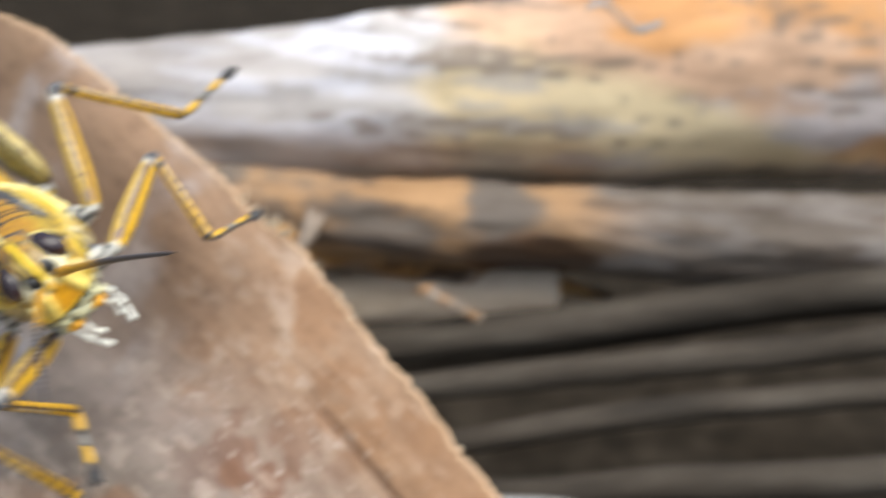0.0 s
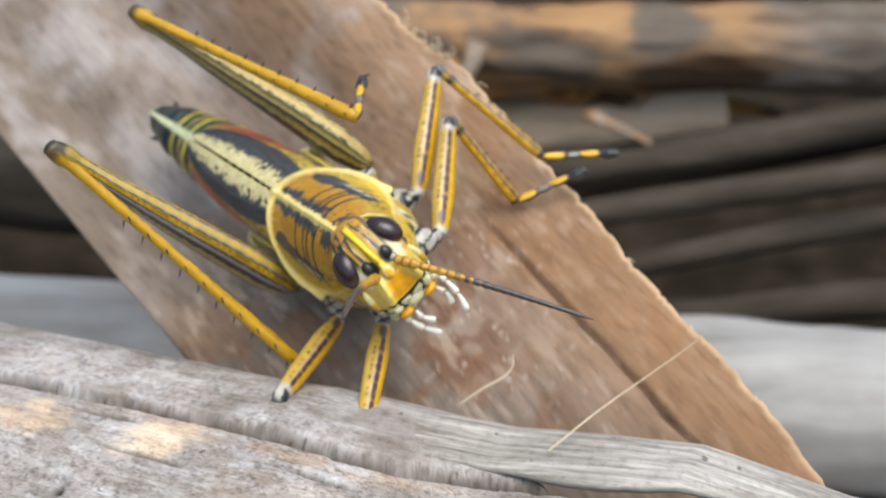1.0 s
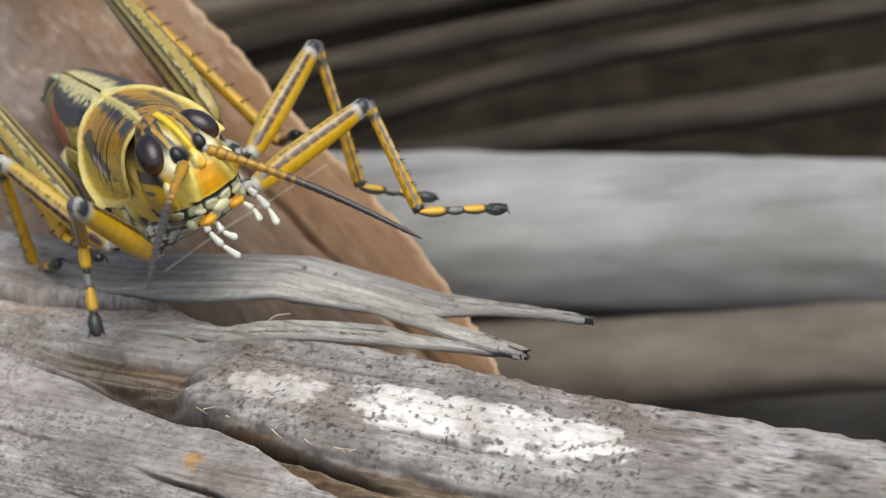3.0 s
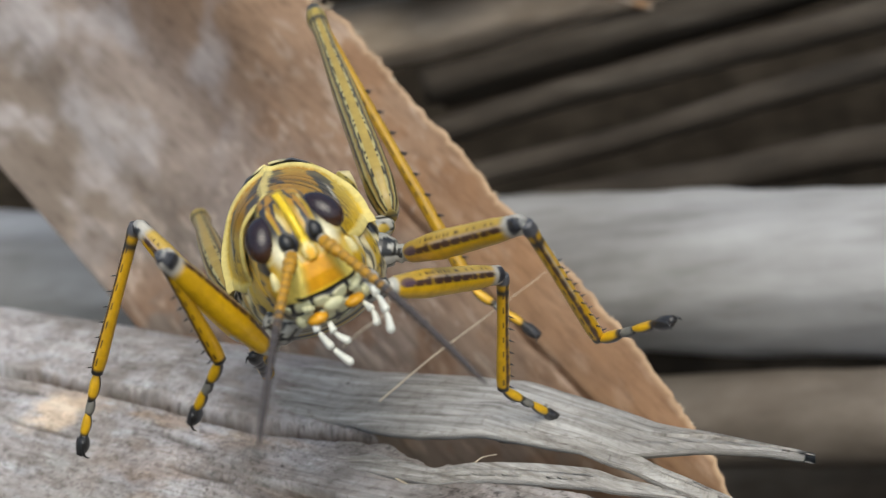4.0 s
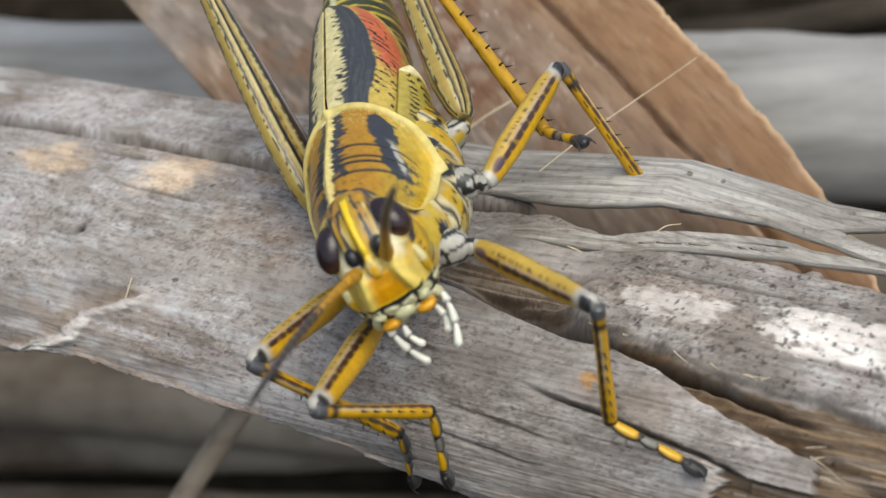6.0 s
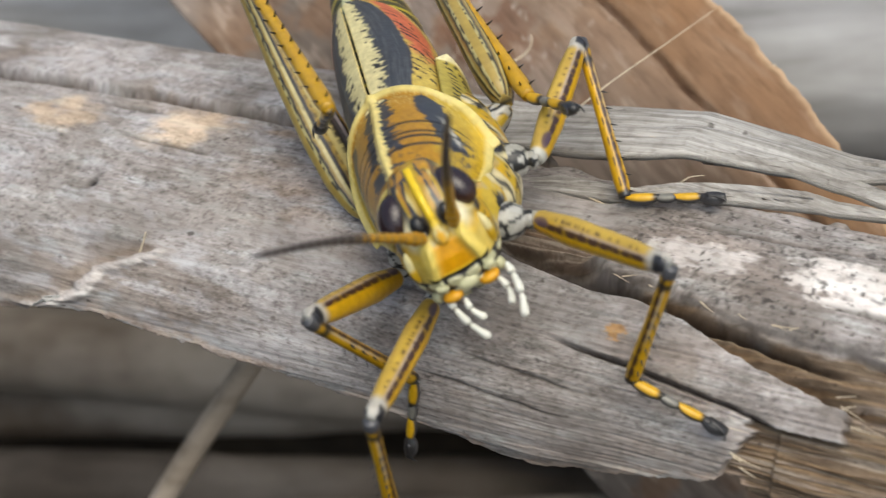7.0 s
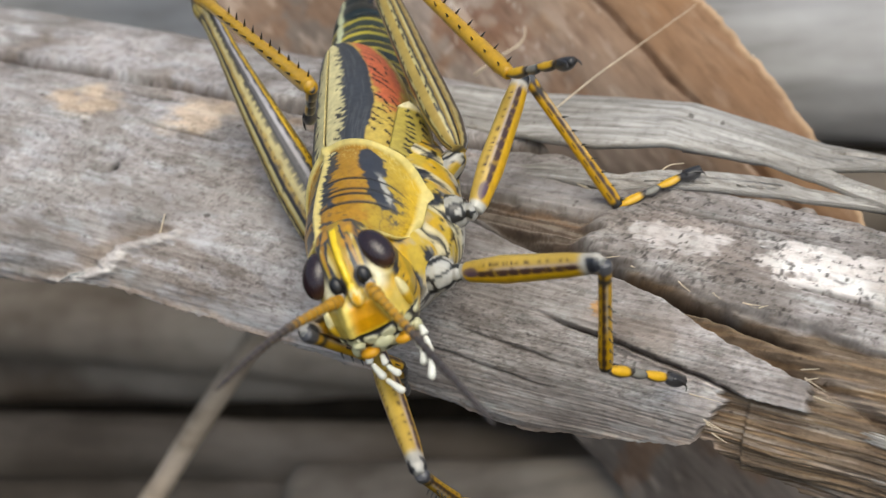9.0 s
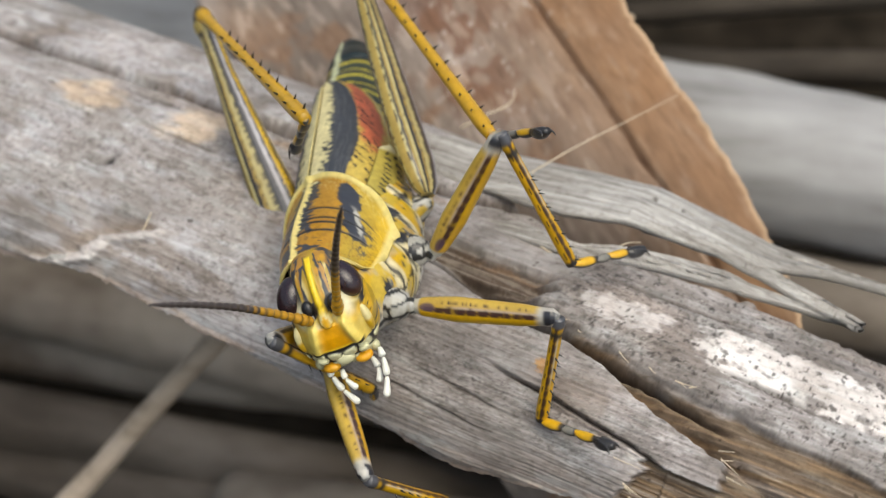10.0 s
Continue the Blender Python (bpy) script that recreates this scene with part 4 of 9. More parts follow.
def build_abdomen():
    x = np.linspace(-8, -42, 190)
    q = (x + 8) / -34
    r = np.interp(q, [0, 0.2, 0.55, 0.8, 0.93, 1], [4.9, 5.0, 4.5, 3.5, 2.0, 0.3])
    seg = (q * 9) % 1
    r = r * (1 + 0.05 * np.sin(np.pi * seg) - 0.05 * smooth(0.9, 1.0, seg))
    cz = np.interp(q, [0, 0.4, 0.75, 1], [0.0, 0.2, 1.3, 3.6])

    def tint(s, a, p):
        k = (s * 9) % 1
        n = fbm(p[..., 0] * 0.9, a * 3, 7)
        t = np.zeros(p.shape) + (0.045, 0.055, 0.03)
        k2 = (s * 18 + 0.35 * (n - 0.5)) % 1
        t = blend(t, (0.66, 0.56, 0.06), smooth(0.60, 0.70, k2) * smooth(1.0, 0.94, k2))
        t = blend(t, (0.52, 0.42, 0.05), 0.8 * smooth(0.2, -0.5, np.sin(a)) * smooth(0.45, 0.55, n))
        t = blend(t, (0.014, 0.026, 0.024), smooth(0.715, 0.73, s))
        return blend(t, (0.74, 0.78, 0.48), smooth(0.70, 0.50, np.abs(p[..., 1]) * (1 + 0.9 * smooth(0.74, 0.95, s))) * smooth(0.3, 0.8, np.sin(a)) * smooth(0.3, 0.4, s))
    ab = part("abdomen", tube("abdomen", np.stack([x, 0 * x, cz], 1) - WAIST, r, r * 1.02, 72, tint), M_CHITIN, grasshopper, "black and yellow banded abdomen with dark pointed tip")
    for sgn in (-1, 1):
        part("cercus", tube("cercus", np.array([(-37, sgn * 1.7, 2.6), (-38.5, sgn * 2.6, 3.0), (-39.6, sgn * 3.0, 3.2)]) - WAIST, [0.45, 0.35, 0.08], seg=8), M_BLACK, ab)
    legs["abdomen"] = ab


def build_wings():
    for sgn in (1, -1):
        n, m = 130, 80
        q = np.linspace(0, 1, n)[:, None]
        v = np.linspace(0, 1, m)[None, :]
        x = -3.5 - 22.0 * q - 0.6 * np.sin(np.pi * v) * q
        outer = 1.75 * np.sqrt(np.clip(1 - np.clip((q - 0.30) / 0.705, 0, 1) ** 2.0, 0, 1)) * (0.82 + 0.18 * smooth(0, 0.35, q))
        a = 0.03 + outer * v
        r = 5.45 + 0.35 * smooth(0, 0.15, q) + 0.25 * q - 0.25 * v - 0.6 * q * v
        y, z = r * np.sin(a), 0.25 + r * np.cos(a) * (1 + 0.05 * q) + 0.12 * np.exp(-((v - 0.30) / 0.05) ** 2)
        p = np.stack([x, sgn * y, z + 0 * x], -1) - WAIST
        qa, va = np.broadcast_to(q, p.shape[:2]), np.broadcast_to(v, p.shape[:2])
        nz = fbm(qa * 34, va * 6, 3 + sgn, 3) - 0.5
        fray = fbm(qa * 60, va * 4, 13 + sgn, 2) - 0.5
        t = np.zeros(p.shape) + (0.050, 0.056, 0.068)
        t = blend(t, (0.085, 0.09, 0.10), smooth(0.5, 0.7, fbm(qa * 8, va * 60, 21, 2)))
        inner_w = 0.20 + 0.015 * np.sin(qa * 9)
        t = blend(t, (0.76, 0.68, 0.36), smooth(0.025, -0.025, va - inner_w - 0.13 * fray))
        tick = smooth(0.25, 0.6, np.sin(qa * 105 + va * 26 + 5 * nz)) * smooth(0.40, 0.50, fbm(qa * 22, va * 7, 12, 2))
        t = blend(t, (0.02, 0.02, 0.022), tick * smooth(0.10, 0.12, va) * smooth(0.21, 0.18, va) * smooth(0.03, 0.1, qa) * smooth(0.95, 0.85, qa))
        patch = smooth(0.50, 0.53, va + 0.05 * nz)
        t = blend(t, (0.60, 0.44, 0.09), patch)
        t = blend(t, (0.62, 0.16, 0.075), patch * smooth(1.15, 0.75, np.hypot((qa - 0.66) / 0.34, (va - 0.70) / 0.22) + 0.5 * nz))
        flecks = smooth(0.3, 0.65, np.sin(qa * 120 + va * 40 + 6 * nz)) * smooth(0.47, 0.56, fbm(qa * 24, va * 14, 17, 2))
        t = blend(t, (0.03, 0.02, 0.02), flecks * patch * smooth(0.93, 0.85, va) * smooth(0.95, 0.7, qa))
        t = blend(t, (0.76, 0.64, 0.28), np.clip(smooth(0.955, 0.975, va) + smooth(0.022, 0.008, va), 0, 1))
        inn = p - np.array([0, 0, 0.25])
        part("wing", grid_mesh("wing", np.concatenate([p, inn[:, ::-1]], 1), np.concatenate([t, t[:, ::-1]], 1), closed=True), M_WING, legs["abdomen"], "short dark wing pad with cream veins and a red patch")
        # small hind lobe at the wing's root
        n2 = 60
        q = np.linspace(0, 1, n2)[:, None]
        v = np.linspace(0, 1, 40)[None, :]
        a = 1.20 + 0.15 * q + 0.95 * v * np.sqrt(np.clip(1.01 - q ** 2.6, 0, 1))
        rr = 6.1 + 0.9 * v * smooth(0, 0.4, q)
        p = np.stack([-2.6 - 8.8 * q + 0 * v, sgn * rr * np.sin(a), 0.2 + rr * np.cos(a)], -1)
        qa, va = np.broadcast_to(q, p.shape[:2]), np.broadcast_to(v, p.shape[:2])
        t = np.zeros(p.shape) + (0.50, 0.40, 0.08)
        t = blend(t, DARK, smooth(0.25, 0.6, np.sin(qa * 62 + 6 * fbm(qa * 9, va * 9, 23, 2))) * np.clip(smooth(0.18, 0.24, va) * smooth(0.46, 0.38, va) + smooth(0.54, 0.60, va) * smooth(0.80, 0.74, va), 0, 1))
        t = blend(t, (0.78, 0.70, 0.40), np.clip(smooth(0.84, 0.89, va) + smooth(0.93, 0.97, qa), 0, 1))
        inn = p * np.array([1, 0.96, 1])
        part("wing_lobe", grid_mesh("wing_lobe", np.concatenate([p, inn[:, ::-1]], 1), np.concatenate([t, t[:, ::-1]], 1), closed=True), M_WING, grasshopper, "speckled yellow rounded wing lobe")


def ellipsoid(name, c, r, turn=(0, 0, 0), n=28, m=36, tint=None, axes=None):
    a, b = np.linspace(0.02, np.pi - 0.02, n)[:, None], np.linspace(0, 2 * np.pi, m, endpoint=False)[None, :]
    p = np.stack([r[0] * np.sin(a) * np.cos(b), r[1] * np.sin(a) * np.sin(b), r[2] * np.cos(a) + 0 * b], -1)
    rot = np.array(Euler([radians(k) for k in turn]).to_matrix()) if axes is None else np.stack(axes, 1)
    p = p @ rot.T + np.array(c)
    return grid_mesh(name, p, None if tint is None else tint(p), closed=True)


NECK = np.array([9.5, 0, 1.5])


def eye_tint(p):
    t = np.zeros(p.shape) + (0.026, 0.014, 0.018)
    band = np.sin((p[..., 0] * 0.62 - p[..., 2] * 0.67) * 5.0)
    return blend(t, (0.085, 0.040, 0.022), 0.8 * smooth(3.9, 2.6, p[..., 2]) * (0.55 + 0.45 * smooth(-0.3, 0.5, band)))


def build_head():
    zs = np.array([-5.4, -5.0, -4.0, -2.4, -0.3, 2, 3.6, 5.0, 6.0, 6.5])
    x0 = np.array([11.8, 10.8, 9.8, 8.8, 8.2, 8.2, 8.6, 9.2, 10.0, 11.0])
    x1 = np.array([14.4, 15.4, 16.3, 17.0, 17.1, 16.6, 15.9, 14.8, 13.4, 12.0])
    hw = np.array([1.0, 2.3, 3.3, 4.2, 4.4, 3.8, 3.0, 2.5, 1.9, 0.8])
    n, m = 190, 190
    z = np.linspace(-5.4, 6.5, n)
    a = np.linspace(0, 2 * np.pi, m, endpoint=False)[None, :]
    c0, c1, w = (np.interp(z, zs, k)[:, None] for k in (x0, x1, hw))
    for _ in range(8):
        for k in (c0, c1, w):
            k[1:-1] = (k[:-2] + 2 * k[1:-1] + k[2:]) / 4
    cx, sx = np.cos(a), np.sin(a)
    pw = 2 / 2.6
    x = (c0 + c1) / 2 + (c1 - c0) / 2 * np.sign(cx) * np.abs(cx) ** pw
    y = w * np.sign(sx) * np.abs(sx) ** pw
    zz = np.broadcast_to(z[:, None], x.shape)
    ay = np.abs(y)
    front = smooth(0.1, 0.5, cx)
    tw = np.interp(zz, [0.9, 1.3, 1.8, 2.4, 3.0, 3.6, 4.6, 6.5], [0.22, 0.50, 0.56, 0.42, 0.22, 0.26, 0.30, 0.30])
    tongue = smooth(0.12, -0.12, ay - tw) * smooth(0.8, 1.1, zz)
    side_ridge = np.exp(-((ay - 1.85 - 0.25 * (0.4 - zz)) / 0.58) ** 2) * front * smooth(2.6, 1.6, zz) * smooth(-2.1, -1.7, zz)
    socket = np.exp(-((ay - 1.45) / 0.62) ** 2 - ((zz - 2.1) / 0.75) ** 2) * front
    plate = front * smooth(2.0, 1.7, ay - 0.12 * (0.4 - zz)) * smooth(1.15, 0.85, zz - 0.5 * smooth(0.9, 1.6, ay)) * smooth(-1.9, -1.75, zz)
    x = x + 0.55 * tongue * front + 0.75 * side_ridge - 0.9 * socket + 0.16 * plate
    below = smooth(-1.8, -1.95, zz) * front
    cell = np.abs(np.sin(y * 1.9)) * np.abs(np.sin((zz + 1.9) * 2.3 + 0.5 * np.cos(y * 1.3)))
    x = x + 0.28 * below * smooth(0.1, 0.5, cell)
    p = np.stack([x, y, zz], -1)
    nz = fbm(y * 0.9 + 9, zz * 0.9 + x * 0.4, 3, 4)
    t = np.zeros(p.shape) + (0.46, 0.30, 0.02)
    t = blend(t, YELLOW, smooth(0.45, 0.6, nz) * 0.8 * smooth(3.5, 1, zz))
    rim_d = np.hypot(np.hypot((x - 13.75) / 2.4, (zz - 3.7) / 2.15), (ay - 2.85) / 2.3)
    t = blend(t, (0.70, 0.58, 0.24), 0.9 * np.exp(-((rim_d - 1.08) / 0.09) ** 2))
    t = blend(t, SLATE, smooth(0.40, 0.46, fbm(y * 1.9 + 3, x * 1.2 + zz * 1.2, 8, 3)) * smooth(2.2, 2.8, zz) * smooth(0.34, 0.46, ay) * smooth(2.6, 1.9, ay))
    t = blend(t, (0.60, 0.30, 0.02), 0.7 * smooth(0.54, 0.60, fbm(y * 1.6 + 9, x * 1.4 + zz, 58, 3)) * smooth(3.2, 4.0, zz) * smooth(0.4, 0.6, ay))
    t = blend(t, SLATE, smooth(0.45, 0.52, fbm(y * 1.1, x * 1.0, 18, 3)) * smooth(4.6, 5.2, zz) * smooth(1.6, 2.2, ay))
    t = blend(t, (0.66, 0.50, 0.12), 0.8 * np.exp(-((ay - 3.1) / 0.35) ** 2) * smooth(1.5, 0, zz))
    t = blend(t, DARK, smooth(0.55, 0.62, fbm(y * 1.4, zz * 1.6, 28)) * smooth(3.3, 3.7, ay))
    t = blend(t, (0.80, 0.74, 0.50), np.exp(-((ay - 2.0) / 1.0) ** 4 - ((zz - 2.3) / 1.25) ** 4) * front)
    t = blend(t, (0.34, 0.30, 0.26), 0.8 * np.exp(-((ay - 1.3) / 0.6) ** 4 - ((zz - 1.55) / 0.6) ** 4) * front * smooth(0.40, 0.55, fbm(y * 3, zz * 3, 48, 2)))
    t = blend(t, (0.82, 0.38, 0.002), plate)
    t = blend(t, (0.92, 0.58, 0.03), plate * np.clip(smooth(-1.35, -1.65, zz) + smooth(1.45, 1.7, ay - 0.12 * (0.4 - zz)), 0, 1))
    t = blend(t, (0.88, 0.68, 0.15), np.clip(side_ridge * 1.5, 0, 1))
    t = blend(t, (0.95, 0.66, 0.02), smooth(0.3, 0.7, tongue) * smooth(-0.9, -0.2, cx))
    tip = smooth(2.9, 2.2, zz) * front
    t = blend(t, (0.86, 0.74, 0.34), smooth(0.3, 0.7, tongue) * tip)
    t = blend(t, (0.85, 0.44, 0.006), smooth(0.05, -0.10, ay - 0.34 * smooth(0.6, 1.2, zz) * smooth(2.4, 1.9, zz)) * tip)
    t = blend(t, (0.014, 0.012, 0.012), smooth(1.05, 0.9, np.hypot((ay - 1.22) / 0.80, (zz - 2.85) / 1.0)) * front * smooth(0.3, 0.45, ay))
    t = blend(t, (0.70, 0.68, 0.42), below)
    t = blend(t, DARK, smooth(0.36, 0.20, cell) * below)
    t = blend(t, (0.012, 0.012, 0.012), smooth(0.26, 0.14, np.abs(zz + 1.95 - 0.05 * ay * ay)) * front * smooth(3.0, 2.6, ay))
    skull = part("head", grid_mesh("head", p - NECK, t, closed=True), M_CHITIN, grasshopper, "yellow head with black marks and a bright yellow midline")
    off = pose(*(-NECK * MM))
    for sgn in (-1, 1):
        e1 = np.array([0.62, sgn * 0.40, -0.67])
        e2 = np.array([0.22, sgn * 0.86, 0.46])
        e1 /= np.linalg.norm(e1)
        e2 -= e1 * (e1 @ e2)
        e2 /= np.linalg.norm(e2)
        part("eye", ellipsoid("eye", (13.7, sgn * 2.9, 3.65), (2.15, 1.4, 1.5), axes=(e1, e2, np.cross(e1, e2)), tint=lambda q: eye_tint(q)), M_EYE, skull, "glossy dark brown compound eye", off)
        part("antenna_socket", ellipsoid("antenna_socket", (16.1, sgn * 1.5, 1.95), (0.55, 0.5, 0.5), n=14, m=18), M_SOCKET, skull, m=off)
        part("socket_pit", ellipsoid("socket_pit", (15.75, sgn * 1.32, 2.95), (0.55, 0.62, 0.80), (0, -25, 0), n=16, m=20), M_BLACK, skull, m=off)
        part("cheek", ellipsoid("cheek", (15.0, sgn * 3.35, -0.6), (1.25, 0.6, 1.75), (0, 12, sgn * 22), tint=lambda q: blend(np.zeros(q.shape) + (0.68, 0.42, 0.02), (0.80, 0.70, 0.34), smooth(0.5, 0.9, np.abs(q[..., 2] + 1.0)))), M_CHITIN, skull, m=off)
        part("mandible", ellipsoid("mandible", (16.4, sgn * 1.75, -4.0), (0.75, 0.95, 0.52), (0, 0, sgn * 15), n=18, m=24), M_ORANGE, skull, "orange jaw plate", off)
        part("jaw_plate", ellipsoid("jaw_plate", (16.75, sgn * 2.2, -2.75), (0.5, 0.62, 0.36), (sgn * 20, 0, 0), n=16, m=22), M_JAW, skull, m=off)
        part("jaw_plate", ellipsoid("jaw_plate", (15.4, sgn * 3.0, -3.9), (0.6, 0.5, 0.62), n=16, m=22), M_JAW, skull, m=off)
        # palps: white jointed feelers, a long and a short one on each side
        long_one = ((16.3, -2.3, -4.0), (17.2, -0.8, -8.8)) if sgn < 0 else ((16.4, 3.5, -3.6), (20.4, 2.8, -6.9))
        short_one = ((16.3, -1.0, -4.7), (17.3, -0.2, -6.9)) if sgn < 0 else ((16.3, 2.3, -4.5), (18.3, 2.3, -6.4))
        for (base, tip), cuts, r in ((long_one, (0, 0.22, 0.6, 1), 0.36), (short_one, (0, 0.45, 1), 0.33)):
            base, tip = np.array(base), np.array(tip)
            pieces = []
            for k0, k1 in zip(cuts, cuts[1:]):
                way = base + (tip - base) * np.linspace(k0 + 0.01, k1 - 0.01, 11)[:, None]
                way[:, 1] += sgn * 0.35 * np.sin(np.pi * np.linspace(k0, k1, 11))
                pieces.append(tube("palp", way, r * np.array([0.4, 0.68, 0.74, 0.78, 0.84, 0.9, 0.96, 1.02, 1.06, 0.98, 0.5]), seg=12))
            part("palp", joined("palp", pieces), M_WHITE, skull, "jointed white mouth feeler", off)
    part("lip", ellipsoid("lip", (16.75, 0, -3.3), (0.6, 1.0, 0.65), n=16, m=24, tint=lambda q: np.zeros(q.shape) + (0.70, 0.68, 0.42)), M_CHITIN, skull, m=off)
    legs["head"] = skull


def build_antennae():
    n = 120
    q = np.linspace(0, 1, n)
    path = np.stack([22 * q, 0 * q, 1.0 * np.sin(np.pi * q) * 0.6], 1)
    ringed = 1 + 0.13 * np.sin(q * 2 * np.pi * 22)
    r = np.interp(q, [0, 0.04, 0.09, 0.12, 0.5, 0.93, 1], [0.45, 0.58, 0.55, 0.42, 0.36, 0.24, 0.08]) * ringed

    def tint(s, a, p):
        t = np.zeros(p.shape) + (0.52, 0.27, 0.02)
        t = blend(t, (0.07, 0.055, 0.05), smooth(0.30, 0.42, s + 0.05 * np.sin(s * 140)))
        return blend(t, (0.03, 0.03, 0.03), 0.7 * smooth(0.7, 0.95, np.sin(s * 2 * np.pi * 22 + 2.2)))
    me = tube("antenna", path, r, seg=12, tint=tint)
    for sgn in (1, -1):
        antennae.append(part("antenna", me, M_LEG, grasshopper, "ringed antenna, orange at its base and dark beyond"))


def spines(length, r, count, size, start=0.35):
    out = []
    for k in range(count):
        for sgn in (-1, 1):
            x = length * (start + (0.97 - start) * k / (count - 1))
            b = np.array([x, sgn * r * 0.6, r * 0.75])
            e = b + np.array([size * 0.55, sgn * size * 0.45, size * 0.9])
            me = tube("spine", [b, (b + e) / 2, e], [size * 0.16, size * 0.12, size * 0.02], seg=5, tint=lambda s, a, p: np.zeros(p.shape) + DARK)
            out.append(me)
    return out


def small_leg(key, kind):
    lf, lt, ls = LENGTH[kind]
    n = 110
    q = np.linspace(0, 1, n)
    xs = q * lf
    rz = np.interp(q, [0, 0.06, 0.3, 0.75, 0.9, 0.96, 1], [0.75, 1.05, 1.40, 1.20, 0.98, 0.98, 0.5])
    ry = rz * 0.82

    def ftint(s, a, p):
        up = np.sin(a)
        t = np.zeros(p.shape) + (0.58, 0.36, 0.025)
        t = blend(t, (0.70, 0.40, 0.008), smooth(0.25, 0.05, up))
        t = blend(t, (0.56, 0.38, 0.07), smooth(0.55, 0.8, up) * 0.8)
        t = blend(t, LILAC, 0.7 * np.exp(-((up - 0.60) / 0.09) ** 2) * smooth(0.15, 0.4, s))
        scallop = 0.07 * np.abs(np.sin(s * 40))
        brown = (0.060, 0.026, 0.020)
        dash = fbm(s * 18, a * 0 + 3, 4, 2)
        rag = fbm(s * 24, a * 0 + 8, 24, 3) - 0.5
        beads = np.sin(s * 58 + 9 * fbm(s * 7, a * 0, 34, 2))
        t = blend(t, brown, smooth(0.06, -0.05, np.abs(up - 0.32 - 0.10 * rag) - 0.15 - scallop - 0.12 * rag) * (0.55 + 0.45 * smooth(0.2, 0.4, dash)) * smooth(0.05, 0.1, s) * smooth(0.90, 0.86, s))
        t = blend(t, brown, smooth(0.05, -0.04, np.abs(up - 0.84) - 0.05 - 0.10 * rag + 0.05 * beads) * smooth(-0.9, 0.2, beads) * smooth(0.16, 0.22, s) * smooth(0.84, 0.80, s))
        t = blend(t, (0.10, 0.06, 0.09), smooth(0.10, 0.06, np.hypot((s - 0.11) * 1.3, (up - 0.45) * 0.22)) * 0.9)
        t = blend(t, (0.48, 0.48, 0.47), smooth(0.84, 0.90, s) * 0.85)
        t = blend(t, (0.030, 0.030, 0.036), smooth(0.90, 0.93, s + 0.05 * rag) * smooth(-0.15, 0.15, np.sin(a * 2.0 + 9 * s) + 1.2 * rag + 0.2))
        t = blend(t, (0.34, 0.34, 0.32), smooth(0.985, 0.99, s) * 0.5)
        return blend(t, (0.55, 0.54, 0.48), smooth(0.055, 0.03, s))
    femur = part("femur", tube("femur", np.stack([xs, 0 * q, 0 * q], 1), ry, rz, 40, ftint), M_LEG, grasshopper, "yellow upper leg with dark dashed stripes and grey knee")
    n = 90
    q = np.linspace(0, 1, n)
    r = np.interp(q, [0, 0.05, 0.12, 0.5, 0.9, 1], [0.6, 0.7, 0.6, 0.6, 0.72, 0.6])

    def ttint(s, a, p):
        up = np.sin(a)
        t = np.zeros(p.shape) + (0.66, 0.37, 0.01)
        t = blend(t, (0.060, 0.028, 0.018), smooth(0.06, -0.05, np.abs(up - 0.20) - 0.20 - 0.07 * np.abs(np.sin(s * 30))) * smooth(0.16, 0.26, fbm(s * 12, a * 0, 6, 2)))
        t = blend(t, (0.040, 0.022, 0.016), smooth(0.05, -0.03, np.abs(up + 0.45) - 0.06) * smooth(0.1, 0.5, np.sin(s * 50)))
        t = blend(t, (0.55, 0.52, 0.46), 0.7 * np.exp(-((up - 0.62) / 0.12) ** 2) * smooth(0.1, 0.2, s) * smooth(0.7, 0.5, s))
        t = blend(t, (0.09, 0.09, 0.10), smooth(0.09, 0.06, s))
        t = blend(t, DARK, np.exp(-((s - 0.14) / 0.03) ** 2))
        return blend(t, DARK, smooth(0.955, 0.975, s))
    pieces = [tube("tibia", np.stack([q * lt, 0 * q, 0 * q], 1), r, None, 28, ttint)] + spines(lt, 0.6, 7, 0.62)
    tibia = part("tibia", joined("tibia", pieces), M_LEG, grasshopper, "slim yellow lower leg with black stripe and spines")
    # foot: three pads, claws
    def pad(x0, x1, r0, col, z=0.0):
        m = 14
        k = np.linspace(0, 1, m)
        rr = r0 * np.sin(np.pi * np.clip(k, 0.07, 0.93)) ** 0.35
        return tube("pad", np.stack([x0 + (x1 - x0) * k, 0 * k, z - 0.15 * np.sin(np.pi * k)], 1), rr, rr * 0.9, 14, lambda s, a, p: blend(blend(np.zeros(p.shape) + col, (0.07, 0.07, 0.075), smooth(0.1, -0.4, np.sin(a))), DARK, smooth(0.72, 0.88, s)))
    y = (0.74, 0.42, 0.01)
    pieces = [pad(0, 0.36 * ls, 0.62, y), pad(0.30 * ls, 0.55 * ls, 0.52, (0.22, 0.21, 0.18)), pad(0.50 * ls, 0.82 * ls, 0.56, y), pad(0.78 * ls, 1.04 * ls, 0.74, DARK, -0.1)]
    for sgn in (-1, 1):
        k = np.linspace(0, 1, 10)
        pieces.append(tube("claw", np.stack([0.84 * ls + 0.20 * ls * np.sin(k * 1.7), sgn * (0.35 + 0.55 * k), 0.1 - 0.8 * k ** 2], 1), np.linspace(0.26, 0.04, 10), seg=8, tint=lambda s, a, p: np.zeros(p.shape) + DARK))
    tarsus = part("tarsus", joined("tarsus", pieces), M_LEG, grasshopper, "yellow jointed foot with black claws")
